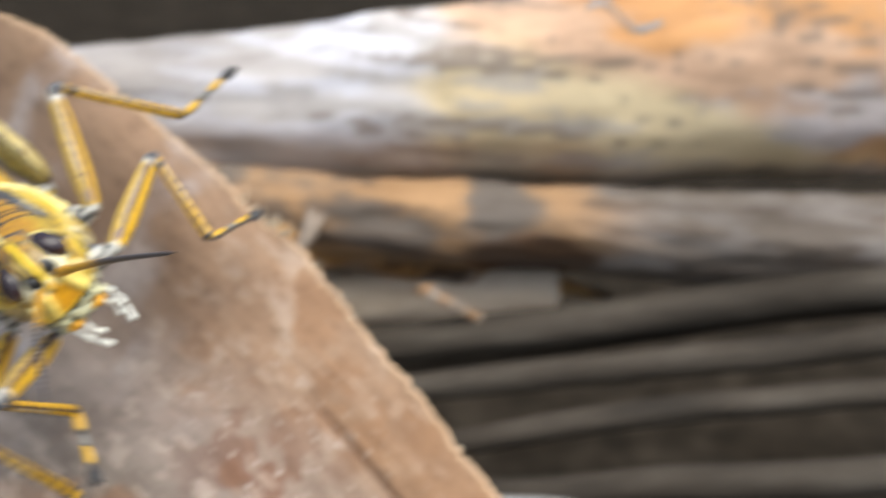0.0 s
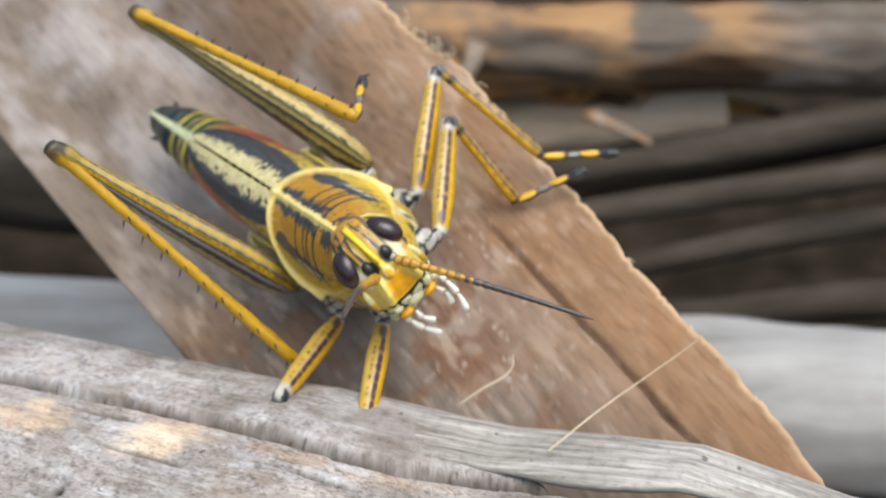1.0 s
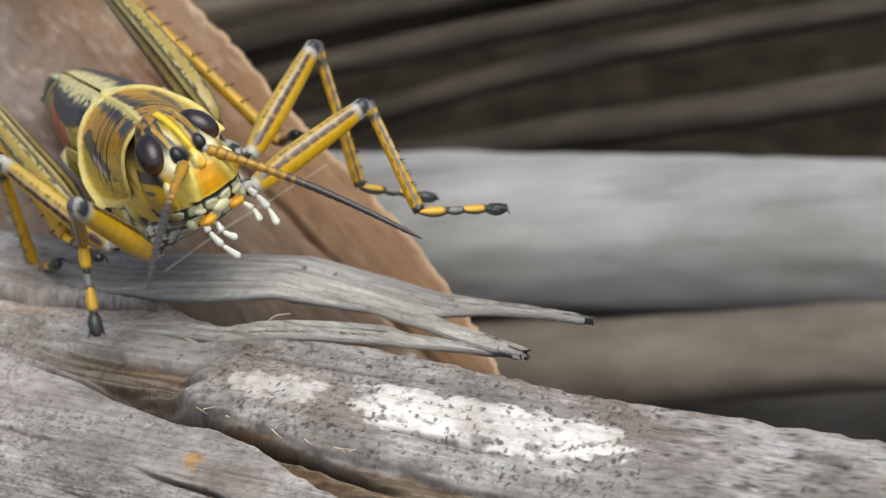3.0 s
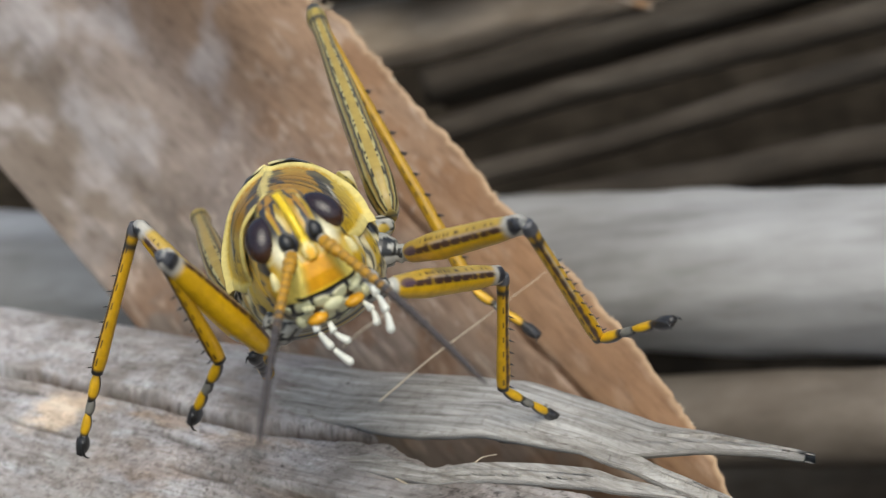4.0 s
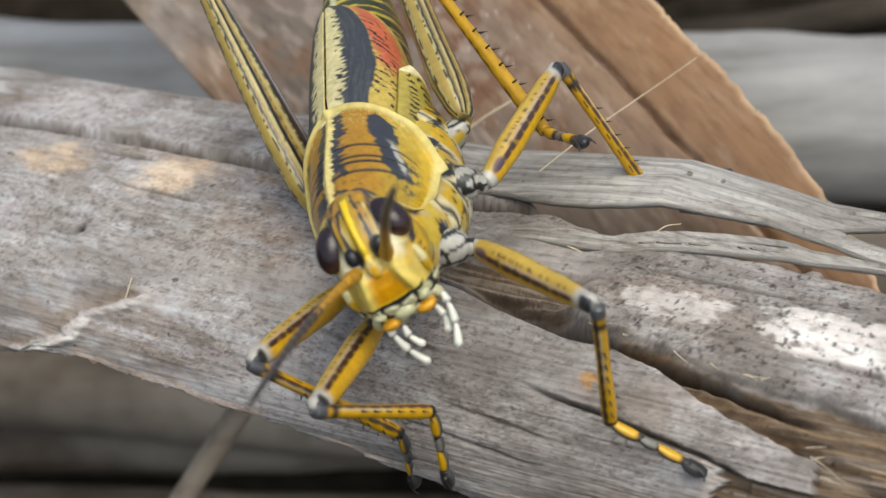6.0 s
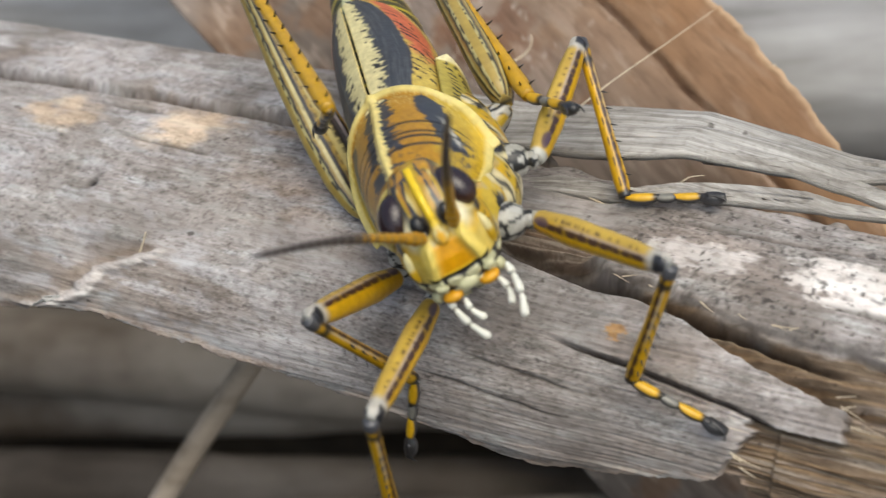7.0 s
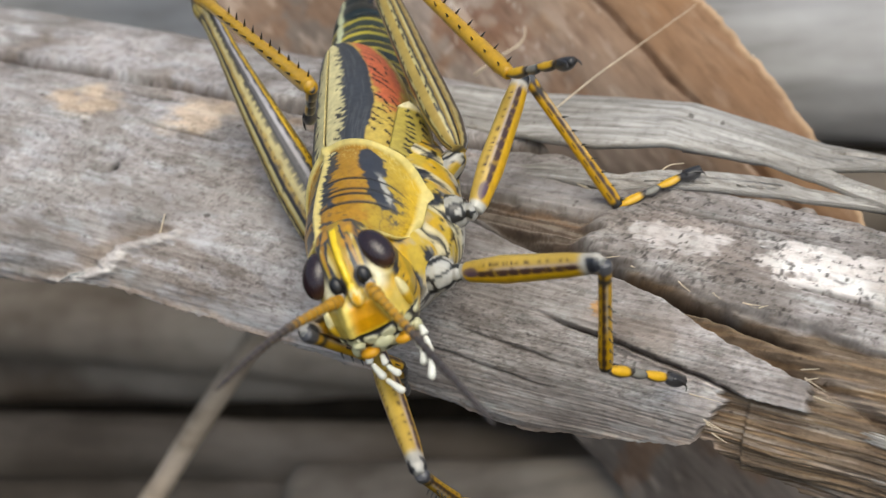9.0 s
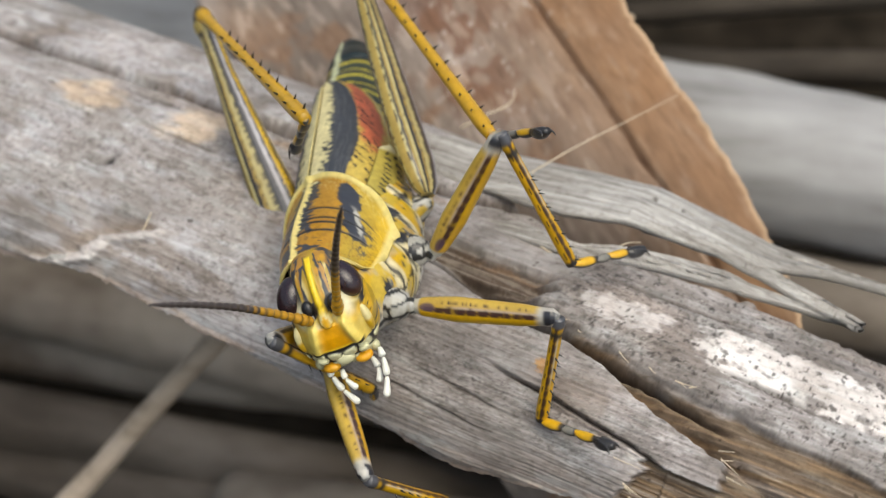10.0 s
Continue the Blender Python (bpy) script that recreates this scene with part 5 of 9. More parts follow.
    legs[key] = {"femur": femur, "tibia": tibia, "tarsus": tarsus}


def hind_leg(key):
    lf, lt, ls = LENGTH["H"]
    sgn = 1 if key[0] == "L" else -1
    n = 260
    q = np.linspace(0, 1, n)
    rz = np.interp(q, [0, 0.03, 0.12, 0.28, 0.55, 0.78, 0.90, 0.95, 1], [1.0, 1.9, 2.7, 2.75, 2.0, 1.25, 1.15, 1.5, 1.0])
    for _ in range(8):
        rz[1:-1] = (rz[:-2] + 2 * rz[1:-1] + rz[2:]) / 4
    ry = rz * np.interp(q, [0, 0.3, 0.8, 1], [0.6, 0.55, 0.8, 0.8])

    def ftint(s, a, p):
        up = 1 - 2 * np.arccos(np.clip(np.sin(a), -1, 1)) / np.pi
        lv = up + 0.035 * (fbm(s * 30, up * 3, 6, 2) - 0.5) + 0.02 * np.abs(np.sin(s * 60))
        black, slate = (0.016, 0.015, 0.017), (0.075, 0.07, 0.075)
        t = np.zeros(p.shape) + (0.62, 0.42, 0.03)
        bands = ((-0.92, (0.40, 0.34, 0.24)), (-0.80, black), (-0.72, (0.60, 0.38, 0.02)), (-0.44, black), (-0.36, (0.40, 0.38, 0.40)), (-0.20, slate), (-0.08, black), (0.00, (0.52, 0.44, 0.19)), (0.15, (0.40, 0.27, 0.06)), (0.27, slate), (0.31, black), (0.43, (0.52, 0.45, 0.20)), (0.53, (0.36, 0.25, 0.06)), (0.64, slate), (0.66, black), (0.76, (0.50, 0.44, 0.19)), (0.86, (0.42, 0.30, 0.07)))
        for lo_, col in bands:
            t = blend(t, col, smooth(lo_ - 0.018, lo_ + 0.018, lv))
        dashes = smooth(-0.5, 0.1, np.sin(s * 185 + 5 * np.sin(s * 23)))
        for edge_at, half in ((-0.44, 0.05), (0.02, 0.035), (0.31, 0.045), (0.66, 0.045)):
            t = blend(t, black, dashes * smooth(half, half - 0.025, np.abs(up - edge_at)) * smooth(0.92, 0.88, s))
        dots = smooth(0.0, 0.35, np.sin(s * 150 + 4 * np.sin(s * 37)))
        t = blend(t, black, dots * smooth(0.03, 0.015, np.abs(up - 0.80 + 0.02 * np.sin(s * 90))))
        t = blend(t, black, smooth(0.1, 0.4, np.sin(s * 190 + 1)) * smooth(0.03, 0.015, np.abs(up - 0.21)) * smooth(0.7, 0.5, s))
        t = blend(t, black, dots * smooth(0.05, 0.02, np.abs(up + 0.62)))
        t = blend(t, (0.40, 0.30, 0.06), smooth(0.90, 0.93, s) * 0.6)
        return blend(t, DARK, np.clip(smooth(0.955, 0.975, s) + np.exp(-((s - 0.915) / 0.01) ** 2) * smooth(0, 0.4, up), 0, 1) * 0.9)
    femur = part("femur", tube("femur", np.stack([q * lf, 0 * q, 0.3 * np.sin(np.pi * q)], 1), ry, rz, 64, ftint, power=2.4), M_LEG, grasshopper, "long thick jumping leg with black and cream stripes")
    n = 140
    q = np.linspace(0, 1, n)
    r = np.interp(q, [0, 0.03, 0.08, 0.5, 0.95, 1], [0.9, 1.0, 0.62, 0.62, 0.85, 0.65])

    def ttint(s, a, p):
        up = np.sin(a)
        t = np.zeros(p.shape) + (0.58, 0.33, 0.014)
        t = blend(t, DARK, 0.85 * smooth(0.16, 0.08, np.abs(up + 0.5)) * smooth(0.0, 0.4, np.sin(s * 95 + 3 * np.sin(s * 20))))
        t = blend(t, DARK, 0.8 * np.exp(-((up - 0.1) / 0.10) ** 4) * smooth(0.4, 0.5, fbm(s * 16, a * 0, 6, 2)) * smooth(0.5, 0.7, s))
        return blend(t, DARK, smooth(0.05, 0.02, s) * 0.8)
    pieces = [tube("tibia", np.stack([q * lt, 0 * q, 0 * q], 1), r, None, 28, ttint)] + spines(lt, 0.72, 10, 0.85, 0.3)
    tibia = part("tibia", joined("tibia", pieces), M_LEG, grasshopper, "long orange lower leg with black-tipped spines")
    legs[key] = {"femur": femur, "tibia": tibia, "tarsus": None}
    small = legs["LM"]["tarsus"]
    legs[key]["tarsus"] = part("tarsus", small.data, M_LEG, grasshopper, "yellow jointed foot with black claws")


def plates(p, k):
    t = np.zeros(p.shape) + (0.42, 0.41, 0.36)
    t = blend(t, (0.50, 0.49, 0.45), smooth(0.45, 0.6, fbm(p[..., 0] * 1.3 + k, p[..., 2] * 1.3, 5, 2)))
    c = np.abs(np.sin(p[..., 0] * 2.6 + 1.1 * p[..., 2] + k + 0.9 * np.sin(p[..., 1] * 2.5))) * np.abs(np.sin(p[..., 2] * 2.2 - 0.9 * p[..., 0] + 0.7 * p[..., 1] + k))
    return blend(t, (0.02, 0.02, 0.02), smooth(0.32, 0.18, c))


def build_coxae():
    for key, (x, y, z) in ROOT.items():
        s = 1 if y > 0 else -1
        if key[1] == "H":
            me = ellipsoid("hip", (x + 0.2, y - s * 2.6, z - 0.6), (1.6, 2.7, 1.5), (0, 0, s * 12), n=30, m=40, tint=lambda p: blend(plates(p, 1.0), (0.50, 0.34, 0.03), smooth(0.42, 0.5, fbm(p[..., 0] * 0.7, p[..., 2] * 0.8, 4))))
        else:
            root = np.array([x, y, z])
            inner = root + np.array([-1.2, -s * 3.4, 2.0])
            path = inner + (root - inner) * np.linspace(0, 1.04, 40)[:, None]
            me = tube("hip", path, np.interp(np.linspace(0, 1, 40), [0, 0.5, 0.72, 0.78, 0.9, 1], [2.0, 1.7, 1.25, 0.8, 0.95, 0.55]), seg=36, tint=lambda q, w, p: plates(p, x))
        part("hip", me, M_CHITIN, grasshopper, "white and black hip joint")


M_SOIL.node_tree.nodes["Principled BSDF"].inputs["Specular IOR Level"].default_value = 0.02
build_ground()
build_stem()
build_leaf()
build_behind()
build_pronotum()
build_thorax()
build_abdomen()
build_wings()
build_head()
build_antennae()
for key in ("LF", "RF"):
    small_leg(key, "F")
for key in ("LM", "RM"):
    small_leg(key, "M")
for key in ("LH", "RH"):
    hind_leg(key)
build_coxae()

def motions():
    """The insect walks down the leaf and on to the stem."""
    walk(grasshopper, [
        (0, pose(-0.03398, 0.05908, 0.02954, 53.7, 2.9, -52.3)),
        (0.25, pose(-0.03014, 0.05470, 0.02721, 52.4, 1.3, -54.1)),
        (0.3, pose(-0.02934, 0.05360, 0.02668, 52.1, 1.2, -54.6)),
        (0.5, pose(-0.02239, 0.04755, 0.02368, 49.2, 4.7, -59.4)),
        (0.75, pose(-0.01813, 0.04632, 0.01868, 49.4, 2.5, -57.9)),
        (1, pose(-0.01476, 0.04614, 0.01542, 49.7, -1.4, -56.3)),
        (1.25, pose(-0.01055, 0.04540, 0.01570, 44.0, -5.2, -57.7)),
        (1.5, pose(-0.00710, 0.04467, 0.01609, 37.8, -7.3, -59.8)),
        (1.75, pose(-0.00512, 0.04577, 0.01481, 38.0, -6.1, -60.5)),
        (2, pose(-0.00328, 0.04595, 0.01314, 37.9, -3.2, -61.3)),
        (2.2, pose(-0.00196, 0.04024, 0.01328, 27.8, 0.8, -62.1)),
        (2.25, pose(-0.00146, 0.03878, 0.01341, 27.0, 0.7, -62.2)),
        (2.5, pose(0.00180, 0.03106, 0.01452, 24.0, -1.7, -63.5)),
        (2.75, pose(0.00555, 0.02330, 0.01635, 22.6, -6.3, -65.3)),
        (3, pose(0.00874, 0.01645, 0.01879, 21.5, -10.9, -67.5)),
        (3.25, pose(0.01031, 0.01146, 0.02175, 19.4, -13.6, -70.2)),
        (3.3, pose(0.01034, 0.01077, 0.02240, 18.8, -13.6, -70.8)),
        (3.5, pose(0.00827, 0.00946, 0.02770, 12.9, -13.9, -74.2)),
        (3.75, pose(0.00783, 0.00772, 0.03072, 13.6, -15.9, -74.8)),
        (4, pose(0.00750, 0.00629, 0.03246, 14.2, -17.6, -74.9)),
        (4.25, pose(0.00688, 0.00597, 0.03124, 16.8, -12.6, -75.9)),
        (4.5, pose(0.00561, 0.00574, 0.02932, 21.6, -5.7, -77.0)),
        (4.75, pose(0.00125, 0.00675, 0.02669, 28.7, -2.3, -78.0)),
        (5, pose(-0.00287, 0.00763, 0.02341, 33.5, 0.3, -79.1)),
        (5.25, pose(-0.00492, 0.00594, 0.01918, 33.4, 2.4, -81.5)),
        (5.5, pose(-0.00600, 0.00376, 0.01539, 33.2, 4.0, -83.3)),
        (5.7, pose(-0.00582, 0.00300, 0.01417, 35.3, 4.9, -81.5)),
        (5.75, pose(-0.00584, 0.00291, 0.01389, 35.7, 4.7, -81.5)),
        (6, pose(-0.00605, 0.00265, 0.01235, 37.7, 3.3, -81.6)),
        (6.25, pose(-0.00635, 0.00254, 0.01079, 39.6, 0.9, -81.7)),
        (6.5, pose(-0.00664, 0.00242, 0.00955, 40.9, -1.5, -81.8)),
        (6.75, pose(-0.00683, 0.00210, 0.00890, 41.5, -2.9, -81.8)),
        (6.8, pose(-0.00685, 0.00200, 0.00888, 41.5, -3.1, -81.7)),
        (7, pose(-0.00386, 0.00102, 0.00971, 37.4, -2.5, -78.0)),
        (7.25, pose(-0.00360, 0.00011, 0.00998, 35.6, -4.9, -78.6)),
        (7.5, pose(-0.00354, -0.00052, 0.01025, 35.1, -7.2, -79.4)),
        (7.75, pose(-0.00527, -0.00031, 0.00866, 40.2, -5.8, -81.7)),
        (8, pose(-0.00772, -0.00016, 0.00646, 45.3, -3.4, -84.8)),
        (8.25, pose(-0.00899, -0.00184, 0.00551, 45.1, -0.6, -86.7)),
        (8.5, pose(-0.00957, -0.00390, 0.00521, 44.5, 1.2, -87.7)),
        (8.75, pose(-0.00905, -0.00551, 0.00659, 44.0, -0.3, -87.1)),
        (9, pose(-0.00849, -0.00658, 0.00793, 43.8, -2.1, -86.3)),
        (9.25, pose(-0.00848, -0.00602, 0.00771, 44.1, -2.3, -85.9)),
        (9.5, pose(-0.00855, -0.00490, 0.00736, 44.4, -2.3, -85.7)),
        (9.75, pose(-0.00899, -0.00315, 0.00600, 44.3, -2.0, -85.6)),
        (10, pose(-0.00961, -0.00128, 0.00437, 44.0, -1.5, -85.5))])
    walk(legs["LF"]["femur"], [
        (0, pose(0.01030, 0.00600, -0.00620, -14.8, 13.5, 125.9)),
        (0.25, pose(0.01030, 0.00600, -0.00620, -9.3, -9.5, 135.5)),
        (0.3, pose(0.01030, 0.00600, -0.00620, -6.5, -11.0, 136.4)),
        (0.5, pose(0.01030, 0.00600, -0.00620, -18.9, 46.9, 138.1)),
        (0.75, pose(0.01030, 0.00600, -0.00620, -17.8, 19.0, 133.1)),
        (1, pose(0.01030, 0.00600, -0.00620, -11.2, -1.8, 127.5)),
        (1.25, pose(0.01030, 0.00600, -0.00620, -7.4, 2.4, 99.5)),
        (1.5, pose(0.01030, 0.00600, -0.00620, -11.9, 9.6, 76.1)),
        (1.75, pose(0.01030, 0.00600, -0.00620, -11.1, 6.0, 82.1)),
        (2, pose(0.01030, 0.00600, -0.00620, -8.6, 1.4, 91.4)),
        (2.2, pose(0.01030, 0.00600, -0.00620, -15.8, 8.1, 74.6)),
        (2.25, pose(0.01030, 0.00600, -0.00620, -19.1, 7.9, 74.9)),
        (2.5, pose(0.01030, 0.00600, -0.00620, -19.0, 7.6, 81.5)),
        (2.75, pose(0.01030, 0.00600, -0.00620, -16.1, 5.1, 90.5)),
        (3, pose(0.01030, 0.00600, -0.00620, -11.9, 1.4, 98.5)),
        (3.25, pose(0.01030, 0.00600, -0.00620, -0.1, -14.0, 54.6)),
        (3.3, pose(0.01030, 0.00600, -0.00620, 3.6, -13.4, 52.9)),
        (3.5, pose(0.01030, 0.00600, -0.00620, 5.6, -8.5, 39.1)),
        (3.75, pose(0.01030, 0.00600, -0.00620, 8.8, 19.2, 108.0)),
        (4, pose(0.01030, 0.00600, -0.00620, 19.7, 24.9, 135.4)),
        (4.25, pose(0.01030, 0.00600, -0.00620, 19.8, 24.2, 132.0)),
        (4.5, pose(0.01030, 0.00600, -0.00620, 16.5, 22.6, 127.9)),
        (4.75, pose(0.01030, 0.00600, -0.00620, 18.6, 9.6, 143.5)),
        (5, pose(0.01030, 0.00600, -0.00620, 19.0, -5.3, 156.3)),
        (5.25, pose(0.01030, 0.00600, -0.00620, 15.2, -11.1, 71.7)),
        (5.5, pose(0.01030, 0.00600, -0.00620, -5.2, 9.9, 25.3)),
        (5.7, pose(0.01030, 0.00600, -0.00620, -15.4, 9.3, 30.7)),
        (5.75, pose(0.01030, 0.00600, -0.00620, -21.2, 9.5, 31.3)),
        (6, pose(0.01030, 0.00600, -0.00620, -24.8, 11.3, 33.0)),
        (6.25, pose(0.01030, 0.00600, -0.00620, -27.4, 14.2, 33.4)),
        (6.5, pose(0.01030, 0.00600, -0.00620, -29.1, 17.3, 33.6)),
        (6.75, pose(0.01030, 0.00600, -0.00620, -30.0, 19.8, 34.8)),
        (6.8, pose(0.01030, 0.00600, -0.00620, -30.4, 20.1, 35.3)),
        (7, pose(0.01030, 0.00600, -0.00620, -32.3, 12.8, 31.2)),
        (7.25, pose(0.01030, 0.00600, -0.00620, -32.0, 12.1, 31.2)),
        (7.5, pose(0.01030, 0.00600, -0.00620, -31.2, 13.7, 31.3)),
        (7.75, pose(0.01030, 0.00600, -0.00620, -29.4, 17.1, 37.2)),
        (8, pose(0.01030, 0.00600, -0.00620, -26.1, 19.8, 45.9)),
        (8.25, pose(0.01030, 0.00600, -0.00620, -20.7, 16.0, 55.5)),
        (8.5, pose(0.01030, 0.00600, -0.00620, -16.0, 13.3, 62.6)),
        (8.75, pose(0.01030, 0.00600, -0.00620, -14.5, 13.7, 61.0)),
        (9, pose(0.01030, 0.00600, -0.00620, -14.4, 14.8, 58.1)),
        (9.25, pose(0.01030, 0.00600, -0.00620, -14.8, 15.7, 57.5)),
        (9.5, pose(0.01030, 0.00600, -0.00620, -15.8, 16.6, 58.3)),
        (9.75, pose(0.01030, 0.00600, -0.00620, -15.8, 20.3, 62.0)),
        (10, pose(0.01030, 0.00600, -0.00620, -14.6, 25.1, 66.6))])
    walk(legs["LF"]["tibia"], [
        (0, pose(0.00135, 0.01835, -0.00985, -95.9, 25.3, -24.4)),
        (0.25, pose(-0.00072, 0.01685, -0.00361, -97.3, 65.6, -11.9)),
        (0.3, pose(-0.00085, 0.01662, -0.00321, -104.3, 71.4, -6.8)),
        (0.5, pose(0.00232, 0.01315, -0.01765, -106.3, 17.8, -1.3)),
        (0.75, pose(0.00016, 0.01682, -0.01131, -117.4, 39.3, -17.1)),
        (1, pose(0.00076, 0.01844, -0.00572, -141.1, 63.3, -39.6)),
        (1.25, pose(0.00772, 0.02146, -0.00686, -160.0, 50.5, -65.8)),
        (1.5, pose(0.01402, 0.02101, -0.00883, -146.1, 51.7, -63.8)),
        (1.75, pose(0.01243, 0.02145, -0.00785, -142.9, 57.7, -65.5)),
        (2, pose(0.00991, 0.02167, -0.00659, -138.7, 66.9, -59.1)),
        (2.2, pose(0.01441, 0.02097, -0.00840, -88.8, 57.9, -10.6)),
        (2.25, pose(0.01435, 0.02101, -0.00836, -81.8, 57.9, -8.4)),
        (2.5, pose(0.01259, 0.02139, -0.00828, -80.0, 49.3, -9.4)),
        (2.75, pose(0.01017, 0.02164, -0.00760, -87.9, 48.5, -15.6)),
        (3, pose(0.00799, 0.02152, -0.00659, -97.1, 46.4, -19.6)),
        (3.25, pose(0.01912, 0.01843, -0.00241, 102.6, 76.7, -179.3)),
        (3.3, pose(0.01950, 0.01819, -0.00256, 94.9, 75.0, 173.9)),
        (3.5, pose(0.02235, 0.01579, -0.00389, 110.4, 57.1, -168.8)),
        (3.75, pose(0.00572, 0.02011, -0.01135, 144.4, 49.0, -120.8)),
        (4, pose(0.00017, 0.01600, -0.01282, 127.1, 62.9, -124.3)),
        (4.25, pose(0.00071, 0.01664, -0.01263, 140.3, 64.7, -104.3)),
        (4.5, pose(0.00139, 0.01744, -0.01222, 163.2, 62.7, -80.1)),
        (4.75, pose(-0.00214, 0.01521, -0.00883, 159.4, 60.1, -77.3)),
        (5, pose(-0.00402, 0.01228, -0.00475, 131.9, 67.2, -96.2)),
        (5.25, pose(0.01514, 0.02063, -0.00318, 148.3, 50.9, -91.1)),
        (5.5, pose(0.02429, 0.01260, -0.00889, 177.8, 72.1, -99.5)),
        (5.7, pose(0.02363, 0.01390, -0.00875, -147.6, 63.3, -86.4)),
        (5.75, pose(0.02354, 0.01404, -0.00878, -136.9, 62.6, -87.0)),
        (6, pose(0.02321, 0.01439, -0.00928, -132.0, 57.2, -88.9)),
        (6.25, pose(0.02300, 0.01439, -0.01006, -132.9, 53.4, -94.3)),
        (6.5, pose(0.02278, 0.01429, -0.01088, -127.4, 49.3, -89.6)),
        (6.75, pose(0.02243, 0.01443, -0.01151, -130.5, 46.6, -94.7)),
        (6.8, pose(0.02233, 0.01452, -0.01159, -130.8, 46.2, -95.2)),
        (7, pose(0.02339, 0.01394, -0.00969, -130.3, 40.1, -102.5)),
        (7.25, pose(0.02343, 0.01395, -0.00950, -133.1, 42.7, -108.9)),
        (7.5, pose(0.02333, 0.01393, -0.00993, -137.6, 42.7, -115.6)),
        (7.75, pose(0.02225, 0.01507, -0.01082, -134.8, 40.9, -108.1)),
        (8, pose(0.02058, 0.01660, -0.01153, -136.1, 43.5, -101.8)),
        (8.25, pose(0.01884, 0.01844, -0.01053, -144.4, 48.8, -102.4)),
        (8.5, pose(0.01733, 0.01956, -0.00982, -153.6, 52.6, -102.7)),
        (8.75, pose(0.01770, 0.01934, -0.00992, -166.7, 49.2, -112.9)),
        (9, pose(0.01832, 0.01889, -0.01022, -160.5, 47.1, -101.2)),
        (9.25, pose(0.01842, 0.01875, -0.01044, -159.6, 47.0, -98.3)),
        (9.5, pose(0.01821, 0.01879, -0.01070, -154.3, 46.7, -92.0)),
        (9.75, pose(0.01720, 0.01901, -0.01165, -154.0, 45.5, -89.9)),
        (10, pose(0.01595, 0.01905, -0.01286, -158.6, 45.3, -90.1))])
